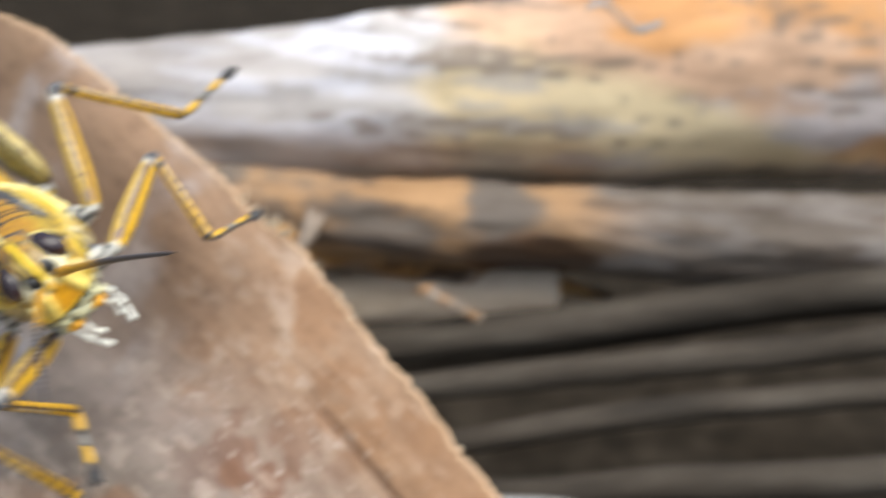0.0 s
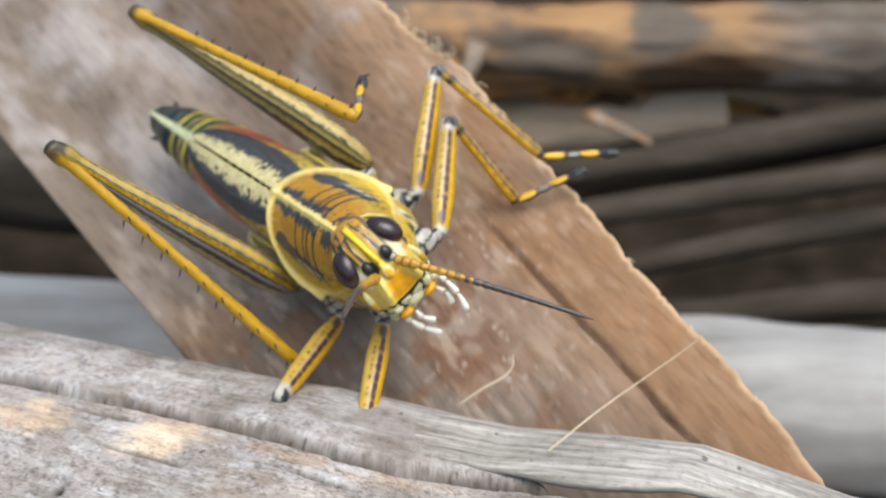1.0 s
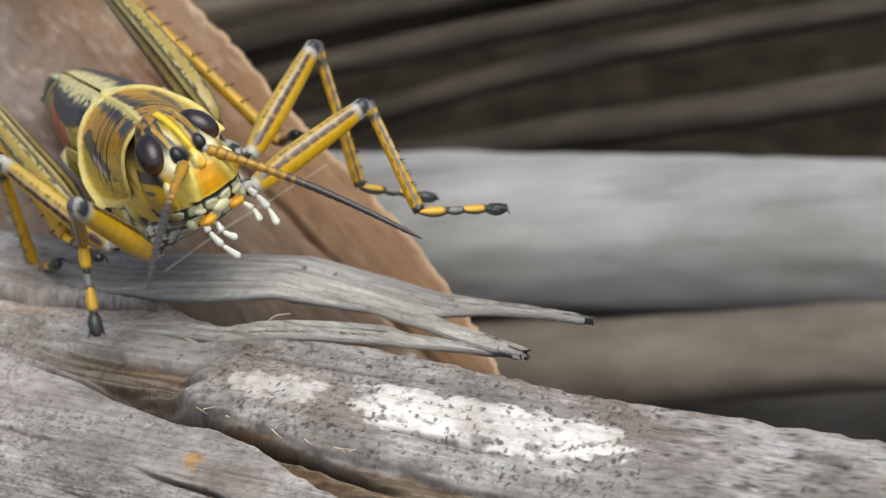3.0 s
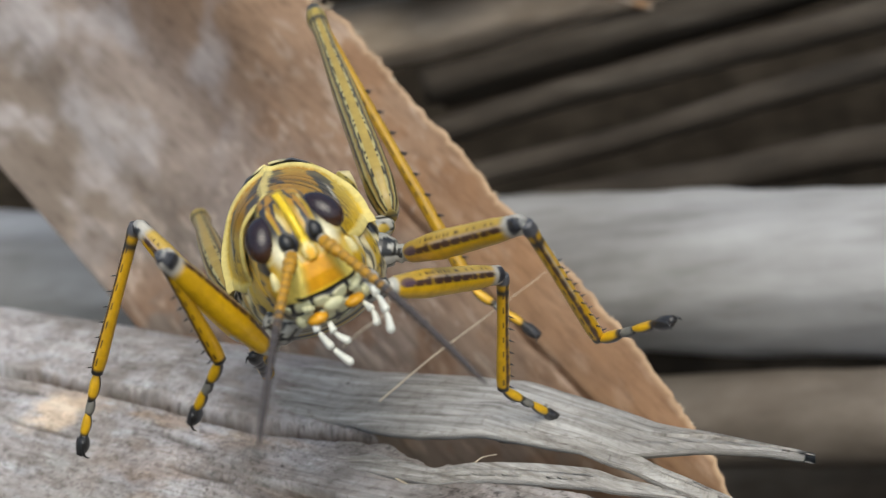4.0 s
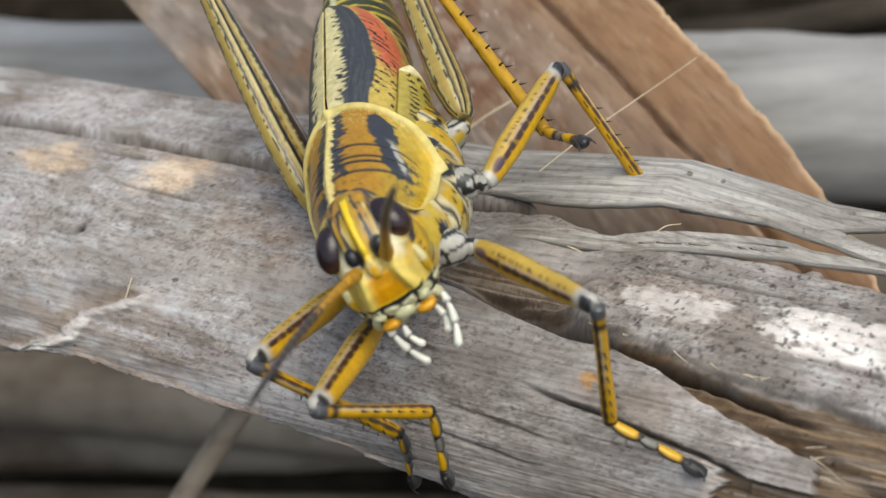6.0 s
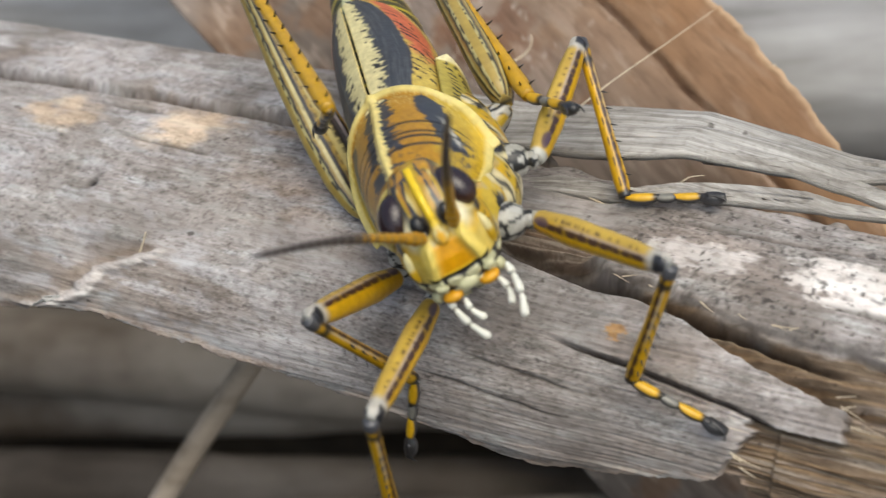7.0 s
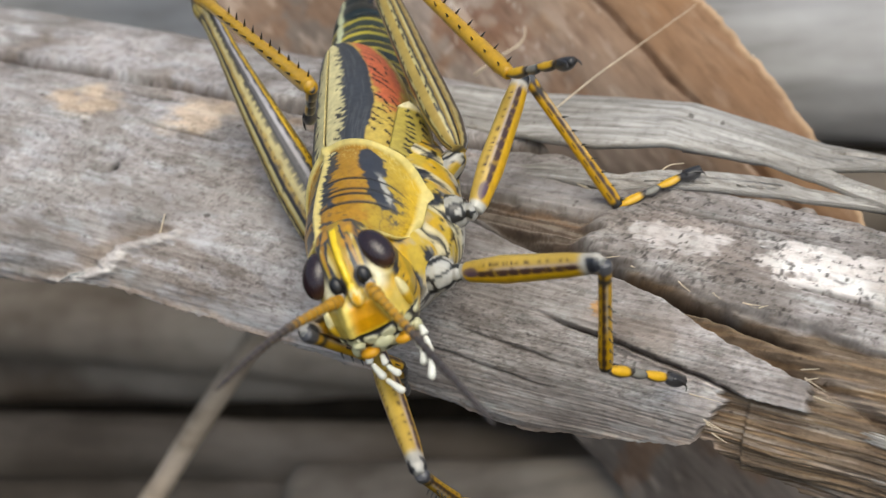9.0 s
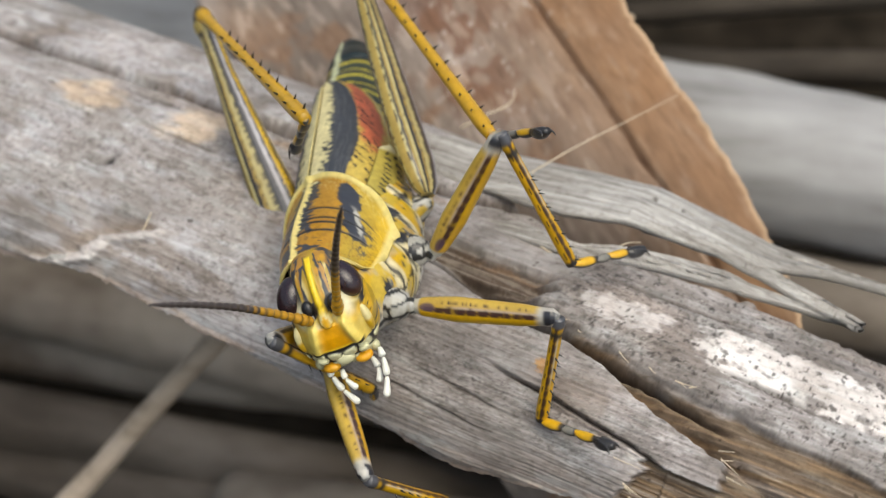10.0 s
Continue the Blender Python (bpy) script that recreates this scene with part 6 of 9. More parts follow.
    walk(legs["LF"]["tarsus"], [
        (0, pose(0.01229, 0.01340, -0.01552, -26.0, 43.3, 111.4)),
        (0.25, pose(0.00463, 0.01572, -0.01571, -26.7, 29.6, 100.0)),
        (0.3, pose(0.00336, 0.01612, -0.01579, -21.6, 30.2, 99.0)),
        (0.5, pose(0.01496, 0.01286, -0.02171, -41.1, 51.5, 86.3)),
        (0.75, pose(0.00998, 0.01381, -0.01972, -42.6, 32.1, 80.6)),
        (1, pose(0.00536, 0.01464, -0.01757, -37.6, 22.6, 66.8)),
        (1.25, pose(0.01118, 0.01375, -0.01710, -41.8, 41.4, 45.4)),
        (1.5, pose(0.01766, 0.01362, -0.01924, -50.3, 54.6, 29.0)),
        (1.75, pose(0.01538, 0.01499, -0.01907, -30.8, 42.3, 49.7)),
        (2, pose(0.01259, 0.01720, -0.01880, -19.0, 25.7, 64.6)),
        (2.2, pose(0.02135, 0.01967, -0.01964, -22.9, 31.4, 60.6)),
        (2.25, pose(0.02135, 0.01998, -0.01962, -24.8, 29.9, 59.2)),
        (2.5, pose(0.02115, 0.01998, -0.01837, -24.3, 26.3, 59.5)),
        (2.75, pose(0.01865, 0.01927, -0.01757, -19.4, 25.1, 64.7)),
        (3, pose(0.01663, 0.01845, -0.01622, -10.0, 27.9, 75.3)),
        (3.25, pose(0.01606, 0.01839, -0.01536, 5.0, 33.7, 89.9)),
        (3.3, pose(0.01607, 0.01856, -0.01541, -10.2, 13.6, 41.2)),
        (3.5, pose(0.01527, 0.01439, -0.01506, -12.4, 10.0, 18.8)),
        (3.75, pose(0.00126, 0.01261, -0.02139, -11.0, 55.1, 50.1)),
        (4, pose(-0.00325, 0.01100, -0.02466, 49.5, 51.8, 136.7)),
        (4.25, pose(-0.00069, 0.01112, -0.02465, 41.3, 56.1, 135.1)),
        (4.5, pose(0.00244, 0.01142, -0.02404, 33.8, 62.4, 133.3)),
        (4.75, pose(-0.00068, 0.00874, -0.02036, 6.7, 64.1, 105.0)),
        (5, pose(-0.00457, 0.00716, -0.01701, -8.6, 55.7, 83.6)),
        (5.25, pose(0.01498, 0.01225, -0.01351, 93.0, 79.4, -165.7)),
        (5.5, pose(0.02362, 0.00856, -0.02154, -80.4, 56.7, 28.5)),
        (5.7, pose(0.02401, 0.00793, -0.02063, -64.2, 52.9, 41.7)),
        (5.75, pose(0.02386, 0.00792, -0.02059, -63.5, 53.1, 41.4)),
        (6, pose(0.02335, 0.00719, -0.02046, -57.6, 52.3, 45.0)),
        (6.25, pose(0.02240, 0.00649, -0.02074, -58.8, 51.7, 41.2)),
        (6.5, pose(0.02284, 0.00562, -0.02097, -44.0, 54.8, 54.4)),
        (6.75, pose(0.02169, 0.00532, -0.02117, -46.8, 53.3, 49.1)),
        (6.8, pose(0.02150, 0.00536, -0.02120, -45.3, 53.0, 49.1)),
        (7, pose(0.02118, 0.00401, -0.01825, -51.5, 54.1, 40.2)),
        (7.25, pose(0.02027, 0.00470, -0.01851, -45.8, 63.2, 44.2)),
        (7.5, pose(0.01910, 0.00511, -0.01894, -45.0, 69.7, 43.4)),
        (7.75, pose(0.01913, 0.00551, -0.01953, -36.0, 65.2, 51.8)),
        (8, pose(0.01860, 0.00716, -0.02069, -34.3, 60.4, 54.5)),
        (8.25, pose(0.01696, 0.00989, -0.02054, -28.2, 59.0, 61.6)),
        (8.5, pose(0.01555, 0.01167, -0.02038, -17.8, 60.2, 73.7)),
        (8.75, pose(0.01431, 0.01133, -0.01998, -16.1, 71.4, 78.4)),
        (9, pose(0.01656, 0.01001, -0.01996, 38.0, 65.9, 136.4)),
        (9.25, pose(0.01711, 0.00978, -0.02017, 34.6, 67.0, 132.9)),
        (9.5, pose(0.01789, 0.00967, -0.02037, 26.4, 68.2, 124.5)),
        (9.75, pose(0.01722, 0.00969, -0.02113, -12.2, 58.7, 80.5)),
        (10, pose(0.01594, 0.00969, -0.02231, -35.0, 17.4, 48.6))])
    walk(legs["LM"]["femur"], [
        (0, pose(0.00350, 0.00860, -0.00580, -17.0, -26.3, 137.6)),
        (0.25, pose(0.00350, 0.00860, -0.00580, -12.9, -22.7, 128.3)),
        (0.3, pose(0.00350, 0.00860, -0.00580, -11.7, -20.7, 126.6)),
        (0.5, pose(0.00350, 0.00860, -0.00580, -5.0, -9.2, 142.7)),
        (0.75, pose(0.00350, 0.00860, -0.00580, -1.3, -7.2, 131.6)),
        (1, pose(0.00350, 0.00860, -0.00580, -6.9, -6.4, 119.4)),
        (1.25, pose(0.00350, 0.00860, -0.00580, -11.2, -10.9, 114.6)),
        (1.5, pose(0.00350, 0.00860, -0.00580, -12.5, -17.1, 111.7)),
        (1.75, pose(0.00350, 0.00860, -0.00580, -8.3, -26.6, 82.2)),
        (2, pose(0.00350, 0.00860, -0.00580, -10.7, -35.6, 59.6)),
        (2.2, pose(0.00350, 0.00860, -0.00580, -29.9, -32.5, 114.5)),
        (2.25, pose(0.00350, 0.00860, -0.00580, -26.9, -31.2, 119.9)),
        (2.5, pose(0.00350, 0.00860, -0.00580, -23.6, -25.7, 129.0)),
        (2.75, pose(0.00350, 0.00860, -0.00580, -16.2, -20.5, 124.9)),
        (3, pose(0.00350, 0.00860, -0.00580, -10.5, -13.5, 118.1)),
        (3.25, pose(0.00350, 0.00860, -0.00580, -8.9, -6.9, 116.2)),
        (3.3, pose(0.00350, 0.00860, -0.00580, -9.6, -6.1, 117.0)),
        (3.5, pose(0.00350, 0.00860, -0.00580, -11.3, -1.6, 120.6)),
        (3.75, pose(0.00350, 0.00860, -0.00580, -0.3, -5.9, 56.5)),
        (4, pose(0.00350, 0.00860, -0.00580, 5.1, -2.9, 39.6)),
        (4.25, pose(0.00350, 0.00860, -0.00580, 8.7, -19.8, 40.4)),
        (4.5, pose(0.00350, 0.00860, -0.00580, 8.3, -35.5, 49.3)),
        (4.75, pose(0.00350, 0.00860, -0.00580, -20.8, 1.6, 128.3)),
        (5, pose(0.00350, 0.00860, -0.00580, -12.0, 19.8, 137.8)),
        (5.25, pose(0.00350, 0.00860, -0.00580, -6.4, 13.2, 139.8)),
        (5.5, pose(0.00350, 0.00860, -0.00580, -1.1, 7.5, 142.3)),
        (5.7, pose(0.00350, 0.00860, -0.00580, 4.4, 12.8, 145.2)),
        (5.75, pose(0.00350, 0.00860, -0.00580, 4.5, 12.3, 145.3)),
        (6, pose(0.00350, 0.00860, -0.00580, 5.2, 9.8, 146.0)),
        (6.25, pose(0.00350, 0.00860, -0.00580, 5.9, 7.3, 146.7)),
        (6.5, pose(0.00350, 0.00860, -0.00580, 6.5, 4.8, 147.3)),
        (6.75, pose(0.00350, 0.00860, -0.00580, 7.1, 2.3, 147.9)),
        (6.8, pose(0.00350, 0.00860, -0.00580, 6.8, 2.5, 148.2)),
        (7, pose(0.00350, 0.00860, -0.00580, 6.8, 4.2, 148.2)),
        (7.25, pose(0.00350, 0.00860, -0.00580, 5.8, 1.3, 147.1)),
        (7.5, pose(0.00350, 0.00860, -0.00580, 5.0, -1.0, 145.6)),
        (7.75, pose(0.00350, 0.00860, -0.00580, 4.2, 3.9, 147.5)),
        (8, pose(0.00350, 0.00860, -0.00580, 2.3, 7.8, 149.7)),
        (8.25, pose(0.00350, 0.00860, -0.00580, 0.0, 2.0, 143.2)),
        (8.5, pose(0.00350, 0.00860, -0.00580, 15.0, -23.5, 87.3)),
        (8.75, pose(0.00350, 0.00860, -0.00580, 1.6, -2.3, 145.1)),
        (9, pose(0.00350, 0.00860, -0.00580, 4.0, -2.8, 148.5)),
        (9.25, pose(0.00350, 0.00860, -0.00580, 6.5, -2.3, 149.1)),
        (9.5, pose(0.00350, 0.00860, -0.00580, 7.6, -2.4, 148.3)),
        (9.75, pose(0.00350, 0.00860, -0.00580, 6.2, -3.5, 145.6)),
        (10, pose(0.00350, 0.00860, -0.00580, 21.1, -27.5, 85.4))])
    walk(legs["LM"]["tibia"], [
        (0, pose(-0.00755, 0.01870, 0.00159, -57.7, 60.5, 49.4)),
        (0.25, pose(-0.00604, 0.02069, 0.00065, -84.5, 65.1, 17.3)),
        (0.3, pose(-0.00582, 0.02113, 0.00011, -87.5, 68.0, 13.7)),
        (0.5, pose(-0.00961, 0.01859, -0.00314, 32.1, 64.0, 151.0)),
        (0.75, pose(-0.00750, 0.02099, -0.00372, -104.2, 85.4, 14.3)),
        (1, pose(-0.00463, 0.02307, -0.00394, -115.0, 53.1, -11.8)),
        (1.25, pose(-0.00333, 0.02351, -0.00264, -95.1, 59.9, 3.9)),
        (1.5, pose(-0.00239, 0.02343, -0.00089, -72.2, 65.8, 25.0)),
        (1.75, pose(0.00554, 0.02339, 0.00169, -121.7, 66.2, -40.2)),
        (2, pose(0.01038, 0.02031, 0.00391, -109.8, 55.2, -49.9)),
        (2.2, pose(-0.00233, 0.02141, 0.00318, -87.3, 56.9, -24.1)),
        (2.25, pose(-0.00362, 0.02099, 0.00285, -83.8, 55.9, -18.8)),
        (2.5, pose(-0.00597, 0.02030, 0.00144, -81.9, 58.2, -9.8)),
        (2.75, pose(-0.00545, 0.02143, 0.00006, -98.6, 61.9, -22.4)),
        (3, pose(-0.00416, 0.02292, -0.00189, -119.1, 62.9, -41.9)),
        (3.25, pose(-0.00382, 0.02347, -0.00379, -125.7, 63.9, -47.3)),
        (3.3, pose(-0.00403, 0.02340, -0.00402, -124.9, 64.5, -45.5)),
        (3.5, pose(-0.00499, 0.02297, -0.00534, -98.4, 69.6, -13.5)),
        (3.75, pose(0.01268, 0.02245, -0.00409, 139.2, 80.0, -138.6)),
        (4, pose(0.01636, 0.01923, -0.00495, 89.5, 63.1, 165.8)),
        (4.25, pose(0.01546, 0.01879, -0.00013, 99.8, 69.5, 177.6)),
        (4.5, pose(0.01236, 0.01890, 0.00391, 140.4, 76.4, -140.3)),
        (4.75, pose(-0.00684, 0.02171, -0.00627, -121.4, 49.3, -39.2)),
        (5, pose(-0.00815, 0.01915, -0.01144, -120.5, 48.7, -31.3)),
        (5.25, pose(-0.00891, 0.01910, -0.00962, -117.6, 59.4, -19.8)),
        (5.5, pose(-0.00960, 0.01872, -0.00799, -128.7, 81.5, -22.5)),
        (5.7, pose(-0.00987, 0.01789, -0.00950, 168.7, 88.6, -75.7)),
        (5.75, pose(-0.00992, 0.01788, -0.00936, -159.8, 86.8, -43.9)),
        (6, pose(-0.01015, 0.01779, -0.00865, -144.9, 76.0, -27.8)),
        (6.25, pose(-0.01034, 0.01770, -0.00793, -143.6, 64.8, -25.1)),
        (6.5, pose(-0.01050, 0.01759, -0.00720, -143.6, 53.7, -23.6)),
        (6.75, pose(-0.01064, 0.01746, -0.00646, -143.9, 42.8, -22.4)),
        (6.8, pose(-0.01067, 0.01740, -0.00652, -140.3, 42.4, -22.2)),
        (7, pose(-0.01066, 0.01737, -0.00703, -136.6, 32.9, -23.9)),
        (7.25, pose(-0.01051, 0.01768, -0.00618, -132.4, 37.2, -25.1)),
        (7.5, pose(-0.01027, 0.01804, -0.00552, -130.2, 41.7, -27.3)),
        (7.75, pose(-0.01055, 0.01756, -0.00693, -123.1, 38.8, -22.2)),
        (8, pose(-0.01078, 0.01696, -0.00806, -113.7, 38.7, -12.1)),
        (8.25, pose(-0.00987, 0.01859, -0.00638, -115.5, 49.8, -14.5)),
        (8.5, pose(0.00423, 0.02390, 0.00086, 163.8, 74.8, -97.0)),
        (8.75, pose(-0.01018, 0.01815, -0.00513, -129.8, 66.7, -21.9)),
        (9, pose(-0.01072, 0.01732, -0.00498, -142.9, 70.0, -29.0)),
        (9.25, pose(-0.01082, 0.01718, -0.00514, -142.5, 67.5, -23.8)),
        (9.5, pose(-0.01069, 0.01737, -0.00509, -144.7, 65.1, -23.8)),
        (9.75, pose(-0.01026, 0.01801, -0.00478, -135.8, 60.6, -16.2)),
        (10, pose(0.00468, 0.02337, 0.00190, 177.2, 77.6, -72.1))])
    walk(legs["LM"]["tarsus"], [
        (0, pose(-0.00217, 0.02499, -0.01303, -14.2, 14.6, 89.8)),
        (0.25, pose(0.00072, 0.02279, -0.01458, -17.5, 35.9, 85.7)),
        (0.3, pose(0.00031, 0.02263, -0.01546, -17.0, 33.2, 86.5)),
        (0.5, pose(-0.01606, 0.02216, -0.01824, -18.3, -38.3, 68.2)),
        (0.75, pose(-0.00620, 0.02132, -0.02047, -12.0, -30.6, 63.5)),
        (1, pose(0.00523, 0.02101, -0.01739, -27.3, 40.2, 50.1)),
        (1.25, pose(0.00509, 0.02409, -0.01717, -14.4, 30.4, 76.7)),
        (1.5, pose(0.00385, 0.02635, -0.01621, -7.4, 3.8, 100.4)),
        (1.75, pose(0.01072, 0.01900, -0.01368, -5.2, 22.0, 117.3)),
        (2, pose(0.01656, 0.01298, -0.00988, 12.0, 61.3, 151.2)),
        (2.2, pose(0.00604, 0.01768, -0.01090, -50.4, 61.1, 71.1)),
        (2.25, pose(0.00530, 0.01796, -0.01107, -43.9, 56.8, 73.6)),
        (2.5, pose(0.00276, 0.01879, -0.01283, -34.9, 43.3, 79.7)),
        (2.75, pose(0.00188, 0.01841, -0.01476, -28.8, 39.2, 81.9)),
        (3, pose(0.00154, 0.01780, -0.01684, -23.9, 40.8, 84.3)),
        (3.25, pose(0.00119, 0.01804, -0.01888, -19.1, 42.5, 88.9)),
        (3.3, pose(0.00103, 0.01825, -0.01919, -44.8, 22.2, 40.4)),
        (3.5, pose(0.00070, 0.02161, -0.02108, -25.6, 8.3, 54.0)),
        (3.75, pose(0.01050, 0.02053, -0.02064, -17.7, 3.7, 101.2)),
        (4, pose(0.00899, 0.02108, -0.01994, -4.8, -7.2, 41.5)),
        (4.25, pose(0.00957, 0.01903, -0.01587, 2.7, 17.2, 90.1)),
        (4.5, pose(0.00933, 0.01638, -0.01242, 8.0, 33.1, 106.5)),
        (4.75, pose(0.00166, 0.01478, -0.01899, -19.8, 36.8, 67.0)),
        (5, pose(0.00132, 0.01340, -0.02407, -25.5, 37.5, 68.1)),
        (5.25, pose(-0.00086, 0.01621, -0.02408, -16.5, 33.1, 84.4)),
        (5.5, pose(-0.00731, 0.01777, -0.02461, -0.6, 34.0, 110.8)),
        (5.7, pose(-0.00977, 0.01748, -0.02629, 3.5, 35.0, 116.4)),
        (5.75, pose(-0.00924, 0.01723, -0.02613, 2.4, 35.2, 114.8)),
        (6, pose(-0.00654, 0.01590, -0.02494, -3.5, 36.1, 106.5)),
        (6.25, pose(-0.00387, 0.01467, -0.02313, -9.5, 36.2, 98.1)),
        (6.5, pose(-0.00139, 0.01361, -0.02074, -15.5, 35.7, 89.7)),
        (6.75, pose(0.00075, 0.01276, -0.01788, -21.2, 34.4, 81.6)),
        (6.8, pose(0.00082, 0.01271, -0.01784, -24.9, 34.4, 79.9)),
        (7, pose(0.00223, 0.01165, -0.01616, -36.2, 31.6, 67.3)),
        (7.25, pose(0.00161, 0.01199, -0.01633, -30.1, 29.6, 77.1)),
        (7.5, pose(0.00088, 0.01229, -0.01670, -25.8, 28.8, 84.0)),
        (7.75, pose(0.00158, 0.01262, -0.01745, -25.2, 32.7, 90.1)),
        (8, pose(0.00204, 0.01420, -0.01856, -23.2, 37.1, 99.2)),
        (8.25, pose(0.00063, 0.01587, -0.01921, -13.3, 32.5, 110.6)),
        (8.5, pose(0.00369, 0.01954, -0.01536, 4.3, 39.4, 131.8)),
        (8.75, pose(-0.00402, 0.01567, -0.02056, -7.6, 25.9, 110.4)),
        (9, pose(-0.00570, 0.01454, -0.02077, -4.4, 27.2, 107.2)),
        (9.25, pose(-0.00495, 0.01458, -0.02066, -3.3, 27.7, 107.1)),
        (9.5, pose(-0.00422, 0.01452, -0.02033, -4.9, 29.1, 102.9)),
        (9.75, pose(-0.00234, 0.01571, -0.01942, -6.2, 29.2, 103.9)),
        (10, pose(0.00579, 0.01993, -0.01451, 10.3, 38.7, 130.9))])
    walk(legs["LH"]["femur"], [
        (0, pose(-0.00500, 0.00880, -0.00380, 37.3, -36.7, 173.2)),
        (0.25, pose(-0.00500, 0.00880, -0.00380, 27.8, -40.0, -178.1)),
        (0.3, pose(-0.00500, 0.00880, -0.00380, 23.2, -41.5, -176.6)),
        (0.5, pose(-0.00500, 0.00880, -0.00380, 27.7, -65.8, 178.8)),
        (0.75, pose(-0.00500, 0.00880, -0.00380, 28.3, -54.0, 178.4)),
        (1, pose(-0.00500, 0.00880, -0.00380, 29.4, -43.9, 178.6)),
        (1.25, pose(-0.00500, 0.00880, -0.00380, 28.1, -48.9, 179.3)),
        (1.5, pose(-0.00500, 0.00880, -0.00380, 23.3, -54.0, -177.6)),
        (1.75, pose(-0.00500, 0.00880, -0.00380, 21.1, -58.5, -175.0)),
        (2, pose(-0.00500, 0.00880, -0.00380, 21.9, -59.5, -174.3)),
        (2.2, pose(-0.00500, 0.00880, -0.00380, 21.4, -42.8, -176.3)),
        (2.25, pose(-0.00500, 0.00880, -0.00380, 19.4, -40.9, -177.3)),
        (2.5, pose(-0.00500, 0.00880, -0.00380, 19.4, -36.1, 179.3)),
        (2.75, pose(-0.00500, 0.00880, -0.00380, 18.6, -35.1, 177.7)),
        (3, pose(-0.00500, 0.00880, -0.00380, 17.0, -35.0, 178.3)),
        (3.25, pose(-0.00500, 0.00880, -0.00380, 14.6, -33.5, -178.5)),
        (3.3, pose(-0.00500, 0.00880, -0.00380, 12.6, -32.8, -177.6)),
        (3.5, pose(-0.00500, 0.00880, -0.00380, 9.9, -29.7, -174.3)),
        (3.75, pose(-0.00500, 0.00880, -0.00380, 12.2, -31.6, -179.3)),
        (4, pose(-0.00500, 0.00880, -0.00380, 14.6, -33.3, 175.9)),
        (4.25, pose(-0.00500, 0.00880, -0.00380, 13.2, -23.0, 177.2)),
        (4.5, pose(-0.00500, 0.00880, -0.00380, 12.3, -9.1, -179.6)),
        (4.75, pose(-0.00500, 0.00880, -0.00380, 12.9, -1.1, -179.6)),
        (5, pose(-0.00500, 0.00880, -0.00380, 13.3, 2.5, 179.5)),
        (5.25, pose(-0.00500, 0.00880, -0.00380, 12.1, -3.1, 176.1)),
        (5.5, pose(-0.00500, 0.00880, -0.00380, 9.9, -9.3, 173.9)),
        (5.7, pose(-0.00500, 0.00880, -0.00380, 9.0, -11.1, 179.5)),
        (5.75, pose(-0.00500, 0.00880, -0.00380, 9.5, -11.4, 179.9)),
        (6, pose(-0.00500, 0.00880, -0.00380, 10.7, -13.5, -178.8)),
        (6.25, pose(-0.00500, 0.00880, -0.00380, 12.4, -16.0, -179.0)),
        (6.5, pose(-0.00500, 0.00880, -0.00380, 14.1, -17.8, -179.7)),
        (6.75, pose(-0.00500, 0.00880, -0.00380, 15.6, -17.8, -179.9)),
        (6.8, pose(-0.00500, 0.00880, -0.00380, 16.7, -17.5, -179.8)),
        (7, pose(-0.00500, 0.00880, -0.00380, 19.4, -12.7, 179.2)),
        (7.25, pose(-0.00500, 0.00880, -0.00380, 20.6, -15.7, 179.2)),
        (7.5, pose(-0.00500, 0.00880, -0.00380, 21.2, -19.2, 179.6)),
        (7.75, pose(-0.00500, 0.00880, -0.00380, 20.5, -21.0, -179.3)),
        (8, pose(-0.00500, 0.00880, -0.00380, 18.9, -22.4, -179.4)),
        (8.25, pose(-0.00500, 0.00880, -0.00380, 16.1, -20.0, -178.1)),
        (8.5, pose(-0.00500, 0.00880, -0.00380, 12.9, -17.7, -176.8)),
        (8.75, pose(-0.00500, 0.00880, -0.00380, 11.0, -20.0, -177.5)),
        (9, pose(-0.00500, 0.00880, -0.00380, 10.2, -23.9, -179.6)),
        (9.25, pose(-0.00500, 0.00880, -0.00380, 9.6, -28.8, 176.7)),
        (9.5, pose(-0.00500, 0.00880, -0.00380, 8.4, -32.8, 174.5)),
        (9.75, pose(-0.00500, 0.00880, -0.00380, 5.9, -33.3, 175.0)),
        (10, pose(-0.00500, 0.00880, -0.00380, 3.5, -33.1, 175.6))])
